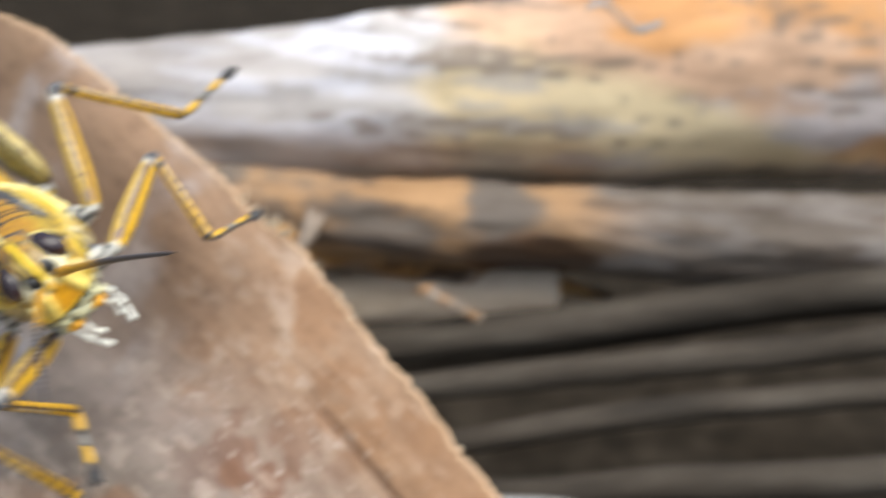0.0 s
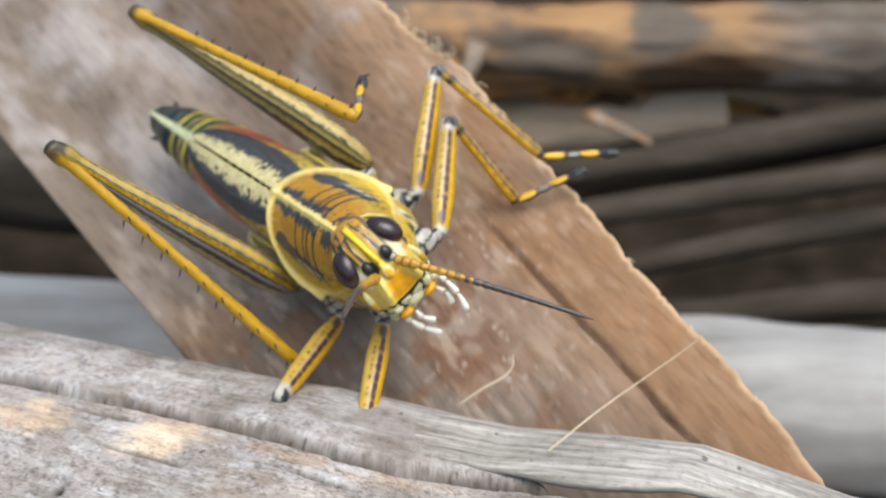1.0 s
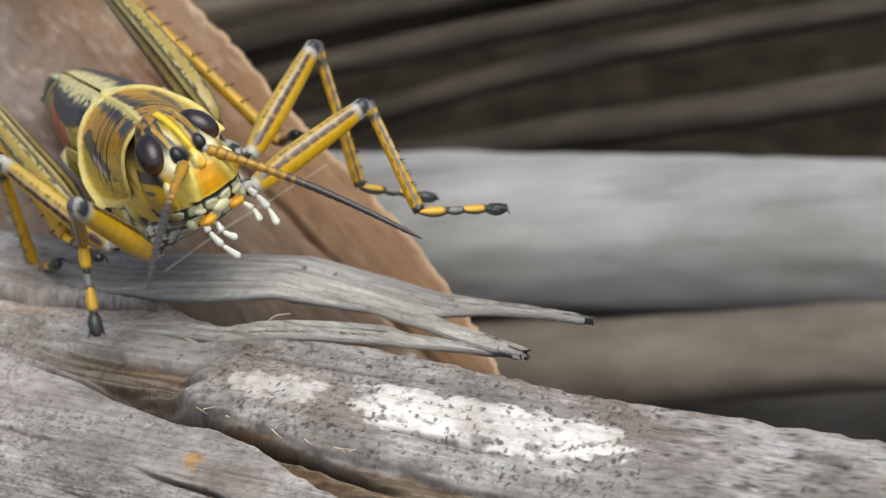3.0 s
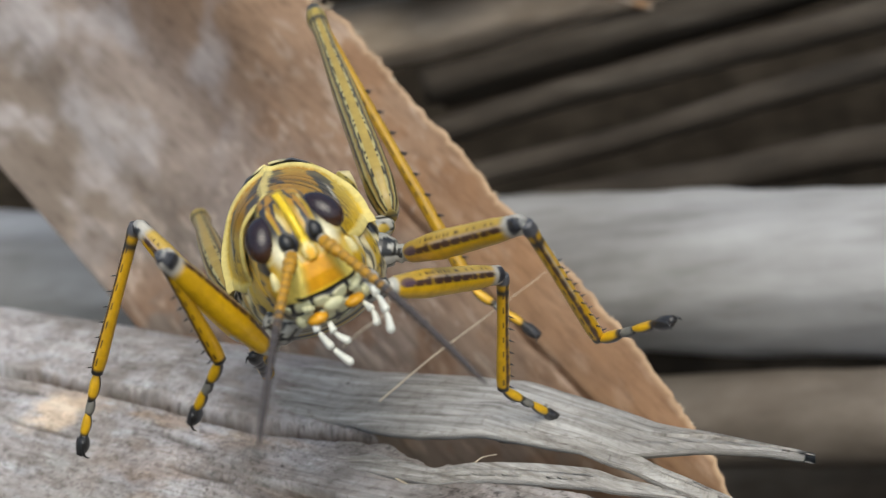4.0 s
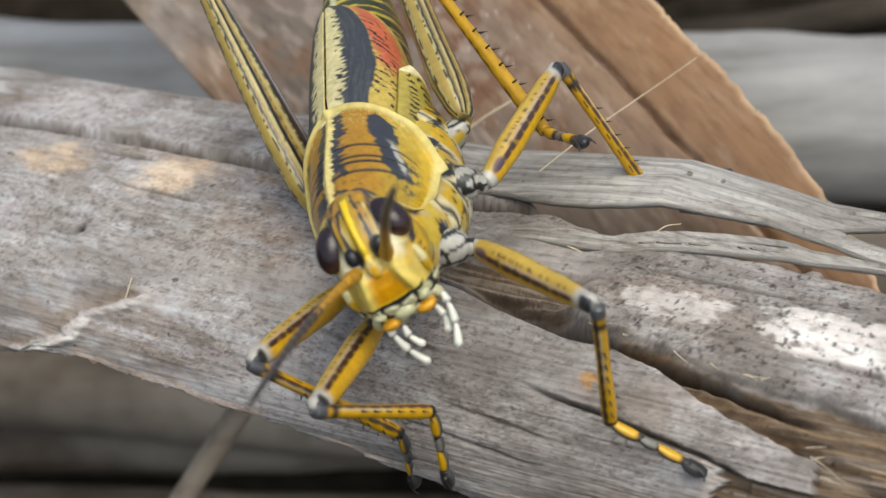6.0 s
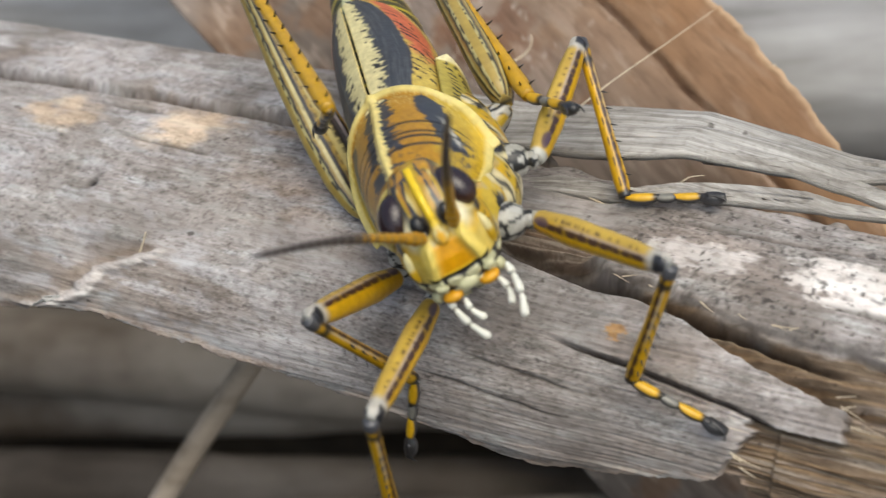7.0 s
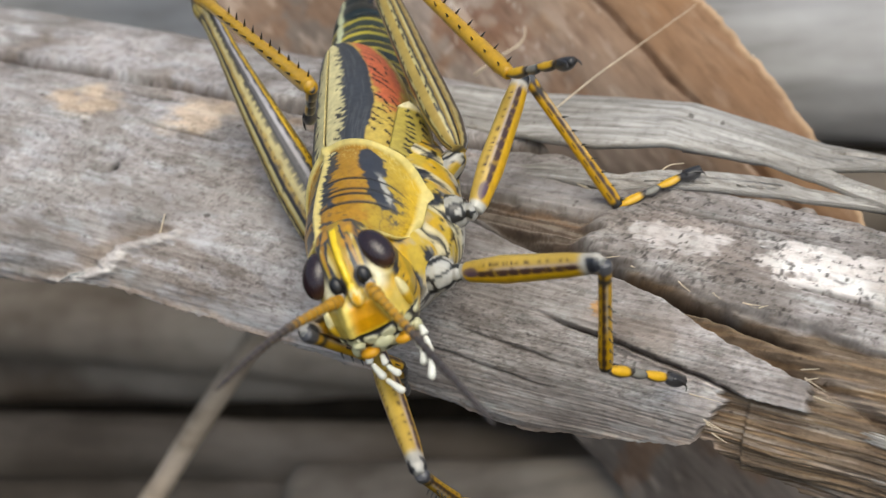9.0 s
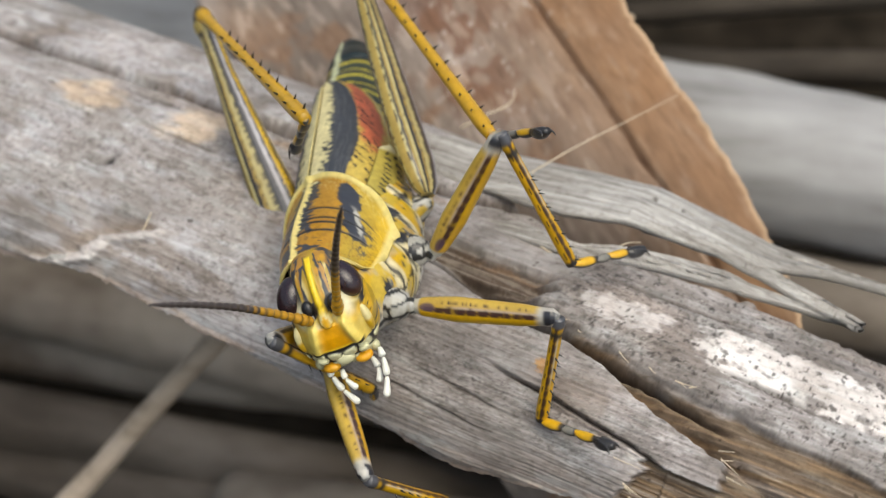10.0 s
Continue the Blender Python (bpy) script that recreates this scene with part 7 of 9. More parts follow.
    walk(legs["LH"]["tibia"], [
        (0, pose(-0.03316, 0.01214, 0.01735, -6.7, 25.1, -12.2)),
        (0.25, pose(-0.03207, 0.00791, 0.01894, -4.4, 41.1, 4.9)),
        (0.3, pose(-0.03143, 0.00724, 0.01966, -7.1, 44.2, 8.4)),
        (0.5, pose(-0.01947, 0.00911, 0.02847, -19.4, 72.3, -0.7)),
        (0.75, pose(-0.02579, 0.00937, 0.02481, -17.7, 43.6, 3.4)),
        (1, pose(-0.03049, 0.00942, 0.02071, -16.5, 20.4, 4.0)),
        (1.25, pose(-0.02824, 0.00909, 0.02287, -16.5, 35.1, 5.8)),
        (1.5, pose(-0.02578, 0.00793, 0.02481, -16.0, 50.3, 12.8)),
        (1.75, pose(-0.02341, 0.00720, 0.02636, -19.0, 54.5, 10.7)),
        (2, pose(-0.02285, 0.00702, 0.02668, -21.4, 53.4, 6.8)),
        (2.2, pose(-0.03090, 0.00713, 0.02023, -19.1, 37.7, 12.1)),
        (2.25, pose(-0.03171, 0.00752, 0.01940, -20.7, 36.6, 12.1)),
        (2.5, pose(-0.03359, 0.00915, 0.01707, -25.3, 36.4, 11.8)),
        (2.75, pose(-0.03394, 0.00997, 0.01655, -31.1, 41.9, 11.3)),
        (3, pose(-0.03398, 0.00966, 0.01651, -37.4, 49.6, 12.4)),
        (3.25, pose(-0.03452, 0.00804, 0.01572, -42.7, 55.9, 17.2)),
        (3.3, pose(-0.03474, 0.00756, 0.01536, -48.3, 56.6, 18.7)),
        (3.5, pose(-0.03559, 0.00572, 0.01374, -51.3, 61.8, 27.0)),
        (3.75, pose(-0.03514, 0.00844, 0.01476, -64.2, 71.9, 24.1)),
        (4, pose(-0.03452, 0.01094, 0.01562, -86.1, 73.4, 10.8)),
        (4.25, pose(-0.03755, 0.01041, 0.01001, -98.4, 68.4, 6.5)),
        (4.5, pose(-0.03995, 0.00854, 0.00180, -109.1, 61.7, 3.5)),
        (4.75, pose(-0.04039, 0.00856, -0.00309, -120.0, 55.6, -1.3)),
        (5, pose(-0.04037, 0.00908, -0.00532, -126.2, 52.1, -2.5)),
        (5.25, pose(-0.04027, 0.01121, -0.00190, -122.6, 51.0, 1.6)),
        (5.5, pose(-0.03974, 0.01252, 0.00190, -111.3, 44.9, 7.7)),
        (5.7, pose(-0.03974, 0.00913, 0.00301, -97.6, 30.9, 9.3)),
        (5.75, pose(-0.03971, 0.00883, 0.00318, -87.6, 29.7, 9.2)),
        (6, pose(-0.03941, 0.00810, 0.00447, -77.2, 25.3, 8.5)),
        (6.25, pose(-0.03902, 0.00822, 0.00598, -67.4, 22.7, 7.7)),
        (6.5, pose(-0.03870, 0.00865, 0.00704, -58.9, 21.0, 6.9)),
        (6.75, pose(-0.03870, 0.00877, 0.00705, -52.3, 19.1, 6.7)),
        (6.8, pose(-0.03875, 0.00870, 0.00687, -47.5, 18.7, 6.8)),
        (7, pose(-0.03953, 0.00925, 0.00399, -43.9, 12.5, 2.8)),
        (7.25, pose(-0.03907, 0.00930, 0.00578, -40.4, 14.0, 4.3)),
        (7.5, pose(-0.03844, 0.00901, 0.00781, -38.0, 16.2, 6.0)),
        (7.75, pose(-0.03804, 0.00839, 0.00891, -37.1, 20.7, 8.8)),
        (8, pose(-0.03772, 0.00844, 0.00970, -37.7, 25.0, 11.3)),
        (8.25, pose(-0.03824, 0.00768, 0.00833, -37.5, 20.4, 15.9)),
        (8.5, pose(-0.03867, 0.00690, 0.00695, -37.6, 14.9, 19.8)),
        (8.75, pose(-0.03823, 0.00736, 0.00833, -38.0, 15.2, 19.0)),
        (9, pose(-0.03737, 0.00858, 0.01054, -38.3, 18.1, 16.7)),
        (9.25, pose(-0.03596, 0.01059, 0.01326, -38.8, 23.1, 14.4)),
        (9.5, pose(-0.03462, 0.01167, 0.01537, -39.0, 26.8, 13.1)),
        (9.75, pose(-0.03447, 0.01139, 0.01565, -38.4, 27.0, 14.1)),
        (10, pose(-0.03455, 0.01110, 0.01556, -38.0, 26.8, 15.3))])
    walk(legs["LH"]["tarsus"], [
        (0, pose(-0.00043, 0.00508, 0.00168, 15.6, 22.7, -178.9)),
        (0.25, pose(-0.00433, 0.01029, -0.00536, 8.6, 11.2, 175.3)),
        (0.3, pose(-0.00523, 0.01113, -0.00612, 4.6, 13.1, 174.9)),
        (0.5, pose(-0.00820, 0.00897, -0.00673, 6.1, 8.3, -177.0)),
        (0.75, pose(0.00093, 0.01094, -0.00068, 1.9, -2.3, 169.7)),
        (1, pose(0.00407, 0.01183, 0.00783, -6.9, 17.0, 147.5)),
        (1.25, pose(0.00183, 0.01215, 0.00159, -11.1, 5.9, 148.5)),
        (1.5, pose(-0.00276, 0.01317, -0.00363, -11.6, 5.1, 152.0)),
        (1.75, pose(-0.00235, 0.01117, -0.00375, -10.9, 20.9, 153.9)),
        (2, pose(-0.00095, 0.00964, -0.00298, -9.9, 38.3, 155.2)),
        (2.2, pose(-0.00229, 0.01324, -0.00235, -15.7, 47.8, 149.6)),
        (2.25, pose(-0.00265, 0.01376, -0.00264, -17.4, 47.6, 148.9)),
        (2.5, pose(-0.00444, 0.01524, -0.00489, -18.5, 46.2, 146.5)),
        (2.75, pose(-0.00694, 0.01538, -0.00816, -34.4, 25.4, 60.5)),
        (3, pose(-0.01054, 0.01480, -0.01165, -27.6, -20.1, 3.5)),
        (3.25, pose(-0.01471, 0.01417, -0.01492, -18.1, -27.4, -1.7)),
        (3.3, pose(-0.01545, 0.01409, -0.01553, -13.7, -27.6, 2.0)),
        (3.5, pose(-0.02000, 0.01368, -0.01886, -22.7, 29.4, 17.2)),
        (3.75, pose(-0.02467, 0.01312, -0.02042, -14.5, 42.4, 34.1)),
        (4, pose(-0.02413, 0.01292, -0.01984, -0.5, 55.3, 58.1)),
        (4.25, pose(-0.02405, 0.01196, -0.02440, -18.5, 37.3, 34.9)),
        (4.5, pose(-0.02242, 0.00961, -0.03077, -21.7, 14.3, 29.2)),
        (4.75, pose(-0.01951, 0.00810, -0.03363, -21.7, 3.5, 36.1)),
        (5, pose(-0.01767, 0.00810, -0.03452, -23.3, -2.0, 45.9)),
        (5.25, pose(-0.01701, 0.01186, -0.03067, -24.7, -3.2, 45.5)),
        (5.5, pose(-0.01375, 0.01604, -0.02420, -24.5, -6.6, 37.9)),
        (5.7, pose(-0.00841, 0.01428, -0.01599, -23.1, -15.5, 26.9)),
        (5.75, pose(-0.00798, 0.01400, -0.01515, -23.7, -14.7, 27.1)),
        (6, pose(-0.00634, 0.01307, -0.01135, -25.7, -9.5, 28.5)),
        (6.25, pose(-0.00520, 0.01277, -0.00832, -28.5, -3.3, 29.9)),
        (6.5, pose(-0.00440, 0.01280, -0.00620, -31.6, 2.4, 30.2)),
        (6.75, pose(-0.00398, 0.01284, -0.00508, -34.2, 5.7, 28.9)),
        (6.8, pose(-0.00395, 0.01283, -0.00498, -36.1, 5.8, 28.3)),
        (7, pose(-0.00345, 0.01101, -0.00402, -37.1, -4.7, 23.0)),
        (7.25, pose(-0.00328, 0.01198, -0.00318, -36.1, -4.1, 20.5)),
        (7.5, pose(-0.00310, 0.01273, -0.00249, -34.8, -4.3, 21.4)),
        (7.75, pose(-0.00383, 0.01365, -0.00416, -35.3, -9.4, 34.5)),
        (8, pose(-0.00484, 0.01500, -0.00595, -37.5, -12.3, 50.7)),
        (8.25, pose(-0.00490, 0.01718, -0.00459, -38.8, -10.2, 53.7)),
        (8.5, pose(-0.00503, 0.01904, -0.00254, -39.5, -4.3, 50.8)),
        (8.75, pose(-0.00446, 0.01896, -0.00139, -40.5, 0.6, 48.7)),
        (9, pose(-0.00368, 0.01868, -0.00095, -41.5, 3.9, 48.7)),
        (9.25, pose(-0.00300, 0.01904, -0.00126, -41.2, 3.2, 49.6)),
        (9.5, pose(-0.00247, 0.01915, -0.00134, -40.3, 3.6, 48.8)),
        (9.75, pose(-0.00250, 0.01942, -0.00116, -39.5, 3.0, 48.2)),
        (10, pose(-0.00269, 0.01983, -0.00110, -38.5, 0.6, 48.7))])
    walk(legs["RF"]["femur"], [
        (0, pose(0.01030, -0.00600, -0.00620, 5.4, -35.5, -39.3)),
        (0.25, pose(0.01030, -0.00600, -0.00620, 9.4, -9.0, -40.3)),
        (0.3, pose(0.01030, -0.00600, -0.00620, 11.3, -6.3, -41.1)),
        (0.5, pose(0.01030, -0.00600, -0.00620, 14.7, -19.1, -48.0)),
        (0.75, pose(0.01030, -0.00600, -0.00620, 7.5, -14.3, -47.2)),
        (1, pose(0.01030, -0.00600, -0.00620, 0.5, -9.4, -47.1)),
        (1.25, pose(0.01030, -0.00600, -0.00620, -3.7, -2.1, -64.6)),
        (1.5, pose(0.01030, -0.00600, -0.00620, -9.8, 3.6, -82.5)),
        (1.75, pose(0.01030, -0.00600, -0.00620, -16.0, 12.9, -66.1)),
        (2, pose(0.01030, -0.00600, -0.00620, -19.4, 23.6, -49.8)),
        (2.2, pose(0.01030, -0.00600, -0.00620, -14.0, 25.9, -25.9)),
        (2.25, pose(0.01030, -0.00600, -0.00620, -14.7, 25.4, -26.4)),
        (2.5, pose(0.01030, -0.00600, -0.00620, -9.4, 2.9, -22.2)),
        (2.75, pose(0.01030, -0.00600, -0.00620, -5.4, -19.9, -18.9)),
        (3, pose(0.01030, -0.00600, -0.00620, -9.2, -49.7, -24.0)),
        (3.25, pose(0.01030, -0.00600, -0.00620, -17.2, -59.4, -22.2)),
        (3.3, pose(0.01030, -0.00600, -0.00620, -22.9, -59.8, -21.0)),
        (3.5, pose(0.01030, -0.00600, -0.00620, -25.0, -54.1, -13.1)),
        (3.75, pose(0.01030, -0.00600, -0.00620, -16.5, -57.1, -18.6)),
        (4, pose(0.01030, -0.00600, -0.00620, -12.3, -57.8, -19.8)),
        (4.25, pose(0.01030, -0.00600, -0.00620, -18.3, -32.2, -10.7)),
        (4.5, pose(0.01030, -0.00600, -0.00620, -21.2, -4.5, -8.3)),
        (4.75, pose(0.01030, -0.00600, -0.00620, -18.1, 0.4, -10.8)),
        (5, pose(0.01030, -0.00600, -0.00620, -11.8, -1.6, -14.9)),
        (5.25, pose(0.01030, -0.00600, -0.00620, -2.1, -5.9, -11.5)),
        (5.5, pose(0.01030, -0.00600, -0.00620, 6.9, -12.2, -6.9)),
        (5.7, pose(0.01030, -0.00600, -0.00620, 11.4, -17.1, -5.0)),
        (5.75, pose(0.01030, -0.00600, -0.00620, 13.8, -17.8, -5.1)),
        (6, pose(0.01030, -0.00600, -0.00620, 13.9, -23.0, -10.9)),
        (6.25, pose(0.01030, -0.00600, -0.00620, 11.6, -29.0, -24.0)),
        (6.5, pose(0.01030, -0.00600, -0.00620, 8.7, -32.8, -40.7)),
        (6.75, pose(0.01030, -0.00600, -0.00620, 7.2, -32.0, -55.7)),
        (6.8, pose(0.01030, -0.00600, -0.00620, 2.9, -31.3, -57.8)),
        (7, pose(0.01030, -0.00600, -0.00620, -18.9, -14.1, -26.0)),
        (7.25, pose(0.01030, -0.00600, -0.00620, -19.6, -6.8, -19.1)),
        (7.5, pose(0.01030, -0.00600, -0.00620, -18.5, -2.8, -17.2)),
        (7.75, pose(0.01030, -0.00600, -0.00620, -19.5, -13.5, -30.5)),
        (8, pose(0.01030, -0.00600, -0.00620, -19.3, -22.5, -44.1)),
        (8.25, pose(0.01030, -0.00600, -0.00620, -25.2, -17.4, -31.3)),
        (8.5, pose(0.01030, -0.00600, -0.00620, -25.1, -13.2, -23.3)),
        (8.75, pose(0.01030, -0.00600, -0.00620, -25.3, 2.4, -8.3)),
        (9, pose(0.01030, -0.00600, -0.00620, -19.2, 15.9, 5.0)),
        (9.25, pose(0.01030, -0.00600, -0.00620, -9.0, 17.2, 6.1)),
        (9.5, pose(0.01030, -0.00600, -0.00620, 0.5, 18.0, 7.0)),
        (9.75, pose(0.01030, -0.00600, -0.00620, 3.8, 19.1, 7.5)),
        (10, pose(0.01030, -0.00600, -0.00620, 3.3, 20.6, 7.9))])
    walk(legs["RF"]["tibia"], [
        (0, pose(0.02019, -0.01408, 0.00290, -153.0, 69.9, 146.9)),
        (0.25, pose(0.02212, -0.01601, -0.00374, 122.0, 76.9, 68.9)),
        (0.3, pose(0.02204, -0.01625, -0.00449, 109.4, 75.0, 62.7)),
        (0.5, pose(0.02022, -0.01701, -0.00107, 136.8, 55.8, 99.9)),
        (0.75, pose(0.02063, -0.01717, -0.00233, -157.2, 68.6, 159.4)),
        (1, pose(0.02084, -0.01735, -0.00363, -104.3, 49.8, -154.5)),
        (1.25, pose(0.01704, -0.02017, -0.00562, -93.4, 48.1, -162.0)),
        (1.5, pose(0.01234, -0.02154, -0.00718, -82.4, 47.4, -169.6)),
        (1.75, pose(0.01651, -0.01999, -0.00971, -84.2, 51.1, -170.1)),
        (2, pose(0.01959, -0.01699, -0.01249, -86.3, 54.8, -170.8)),
        (2.2, pose(0.02300, -0.01218, -0.01306, -97.4, 58.4, 177.8)),
        (2.25, pose(0.02300, -0.01230, -0.01294, -96.4, 58.4, 178.6)),
        (2.5, pose(0.02482, -0.01193, -0.00698, -85.2, 40.5, 179.1)),
        (2.75, pose(0.02426, -0.01079, -0.00084, -76.0, 23.3, 175.0)),
        (3, pose(0.01957, -0.01012, 0.00578, -54.3, 33.7, -175.5)),
        (3.25, pose(0.01770, -0.00902, 0.00731, -35.5, 38.1, -159.5)),
        (3.3, pose(0.01767, -0.00883, 0.00737, -29.9, 39.5, -156.4)),
        (3.5, pose(0.01927, -0.00809, 0.00652, -35.5, 56.7, -161.2)),
        (3.75, pose(0.01838, -0.00872, 0.00698, -42.2, 61.6, -168.8)),
        (4, pose(0.01816, -0.00882, 0.00709, -43.0, 62.6, -169.2)),
        (4.25, pose(0.02336, -0.00847, 0.00216, -42.7, 54.6, -157.3)),
        (4.5, pose(0.02579, -0.00826, -0.00496, -51.7, 50.5, -139.0)),
        (4.75, pose(0.02572, -0.00895, -0.00632, -78.4, 58.3, -143.5)),
        (5, pose(0.02547, -0.01002, -0.00577, -123.8, 67.6, -172.4)),
        (5.25, pose(0.02560, -0.00913, -0.00458, 174.5, 63.8, 143.2)),
        (5.5, pose(0.02553, -0.00786, -0.00287, 140.9, 55.5, 128.6)),
        (5.7, pose(0.02525, -0.00732, -0.00160, 133.6, 54.4, 137.3)),
        (5.75, pose(0.02519, -0.00732, -0.00139, 123.8, 54.4, 138.1)),
        (6, pose(0.02449, -0.00872, -0.00007, 129.4, 60.5, 148.4)),
        (6.25, pose(0.02284, -0.01159, 0.00142, 168.8, 72.0, -179.4)),
        (6.5, pose(0.02030, -0.01460, 0.00231, -105.1, 70.9, -110.8)),
        (6.75, pose(0.01780, -0.01700, 0.00212, -61.9, 62.5, -85.0)),
        (6.8, pose(0.01745, -0.01735, 0.00196, -48.0, 62.2, -82.7)),
        (7, pose(0.02399, -0.01266, -0.00238, -74.2, 55.1, -114.8)),
        (7.25, pose(0.02503, -0.01110, -0.00433, -87.4, 59.1, -125.2)),
        (7.5, pose(0.02528, -0.01064, -0.00543, -99.0, 59.8, -133.7)),
        (7.75, pose(0.02345, -0.01375, -0.00253, -90.4, 51.2, -131.4)),
        (8, pose(0.02071, -0.01610, -0.00019, -73.0, 43.1, -122.3)),
        (8.25, pose(0.02311, -0.01377, -0.00151, -71.2, 45.6, -122.7)),
        (8.5, pose(0.02434, -0.01204, -0.00262, -77.4, 51.1, -127.1)),
        (8.75, pose(0.02582, -0.00826, -0.00685, -92.3, 44.2, -137.6)),
        (9, pose(0.02534, -0.00467, -0.01051, -111.9, 47.4, -142.9)),
        (9.25, pose(0.02521, -0.00441, -0.01084, -159.3, 62.3, -176.1)),
        (9.5, pose(0.02512, -0.00418, -0.01105, 156.5, 66.1, 150.8)),
        (9.75, pose(0.02500, -0.00406, -0.01135, 158.1, 65.8, 160.8)),
        (10, pose(0.02485, -0.00398, -0.01174, 170.1, 62.3, 177.6))])
    walk(legs["RF"]["tarsus"], [
        (0, pose(0.01636, -0.01159, -0.00956, 3.5, 12.7, -34.9)),
        (0.25, pose(0.02320, -0.01320, -0.01667, -6.3, 52.4, -94.2)),
        (0.3, pose(0.02361, -0.01321, -0.01732, -10.3, 55.7, -105.8)),
        (0.5, pose(0.01894, -0.00967, -0.01206, -1.8, 61.6, -92.9)),
        (0.75, pose(0.01608, -0.01546, -0.01471, 41.4, 37.4, -26.0)),
        (1, pose(0.01309, -0.02104, -0.01378, 42.0, 1.5, 6.9)),
        (1.25, pose(0.00859, -0.02291, -0.01552, 34.5, 9.3, 11.0)),
        (1.5, pose(0.00348, -0.02316, -0.01696, 27.4, 17.6, 14.1)),
        (1.75, pose(0.00828, -0.02142, -0.02006, 24.2, 11.1, 14.4)),
        (2, pose(0.01203, -0.01821, -0.02336, 21.0, 4.7, 15.1)),
        (2.2, pose(0.01603, -0.01190, -0.02438, 83.8, 63.5, 93.9)),
        (2.25, pose(0.01603, -0.01213, -0.02427, 83.9, 64.0, 94.0)),
        (2.5, pose(0.01471, -0.01178, -0.01562, 112.9, 70.1, 124.0)),
        (2.75, pose(0.01209, -0.00973, -0.00611, 149.2, 68.6, 161.1)),
        (3, pose(0.00855, -0.01100, -0.00161, -55.3, 50.7, -42.8)),
        (3.25, pose(0.00790, -0.01268, -0.00090, -41.5, 8.2, -23.9)),
        (3.3, pose(0.00827, -0.01293, -0.00109, -35.0, 5.4, -21.2)),
        (3.5, pose(0.01234, -0.01044, -0.00459, -25.4, 7.2, -10.1)),
        (3.75, pose(0.01218, -0.00995, -0.00472, -29.7, 37.0, -64.6)),
        (4, pose(0.01215, -0.00997, -0.00472, -41.1, 33.5, -128.4)),
        (4.25, pose(0.01625, -0.01144, -0.00868, -41.4, 43.2, -139.8)),
        (4.5, pose(0.01940, -0.01381, -0.01522, -35.8, 48.3, -140.3)),
        (4.75, pose(0.02011, -0.01310, -0.01764, -34.8, 59.9, -142.4)),
        (5, pose(0.02045, -0.01070, -0.01807, -36.6, 68.9, -143.7)),
        (5.25, pose(0.02091, -0.00561, -0.01652, -28.8, 59.9, -133.3)),
        (5.5, pose(0.02083, -0.00196, -0.01383, -19.8, 56.6, -118.1)),
        (5.7, pose(0.01956, -0.00207, -0.01241, 4.3, 57.0, -77.6)),
        (5.75, pose(0.01943, -0.00215, -0.01221, -2.1, 56.5, -76.6)),
        (6, pose(0.01891, -0.00529, -0.01164, -10.2, 56.7, -80.8)),
        (6.25, pose(0.01873, -0.01163, -0.01123, -31.2, 62.8, -107.6)),
        (6.5, pose(0.01876, -0.01867, -0.01026, -62.5, 60.8, -162.8)),
        (6.75, pose(0.01834, -0.02312, -0.00967, -50.7, 55.9, -175.4)),
        (6.8, pose(0.01824, -0.02350, -0.00981, -30.3, 55.9, -174.5)),
        (7, pose(0.02080, -0.01958, -0.01329, -8.0, 56.1, -162.3)),
        (7.25, pose(0.02108, -0.01669, -0.01574, -0.0, 49.8, -162.2)),
        (7.5, pose(0.02066, -0.01548, -0.01692, 4.3, 45.7, -163.4)),
        (7.75, pose(0.01794, -0.02001, -0.01289, 12.5, 45.6, -158.1)),
        (8, pose(0.01552, -0.02431, -0.00928, 20.9, 44.5, -154.1)),
        (8.25, pose(0.01807, -0.02161, -0.01100, 22.4, 43.6, -159.2)),
        (8.5, pose(0.01930, -0.01870, -0.01297, 22.2, 44.9, -165.2)),
        (8.75, pose(0.01878, -0.01469, -0.01612, 26.2, 50.0, -166.6)),
        (9, pose(0.01815, -0.01011, -0.02030, 29.2, 54.6, -168.3)),
        (9.25, pose(0.01904, -0.00483, -0.02261, 24.7, 54.7, -166.7)),
        (9.5, pose(0.02042, -0.00156, -0.02322, 14.6, 53.8, -167.0)),
        (9.75, pose(0.01986, -0.00226, -0.02348, 4.7, 53.0, -172.8)),
        (10, pose(0.01867, -0.00372, -0.02351, -2.5, 52.0, 176.9))])
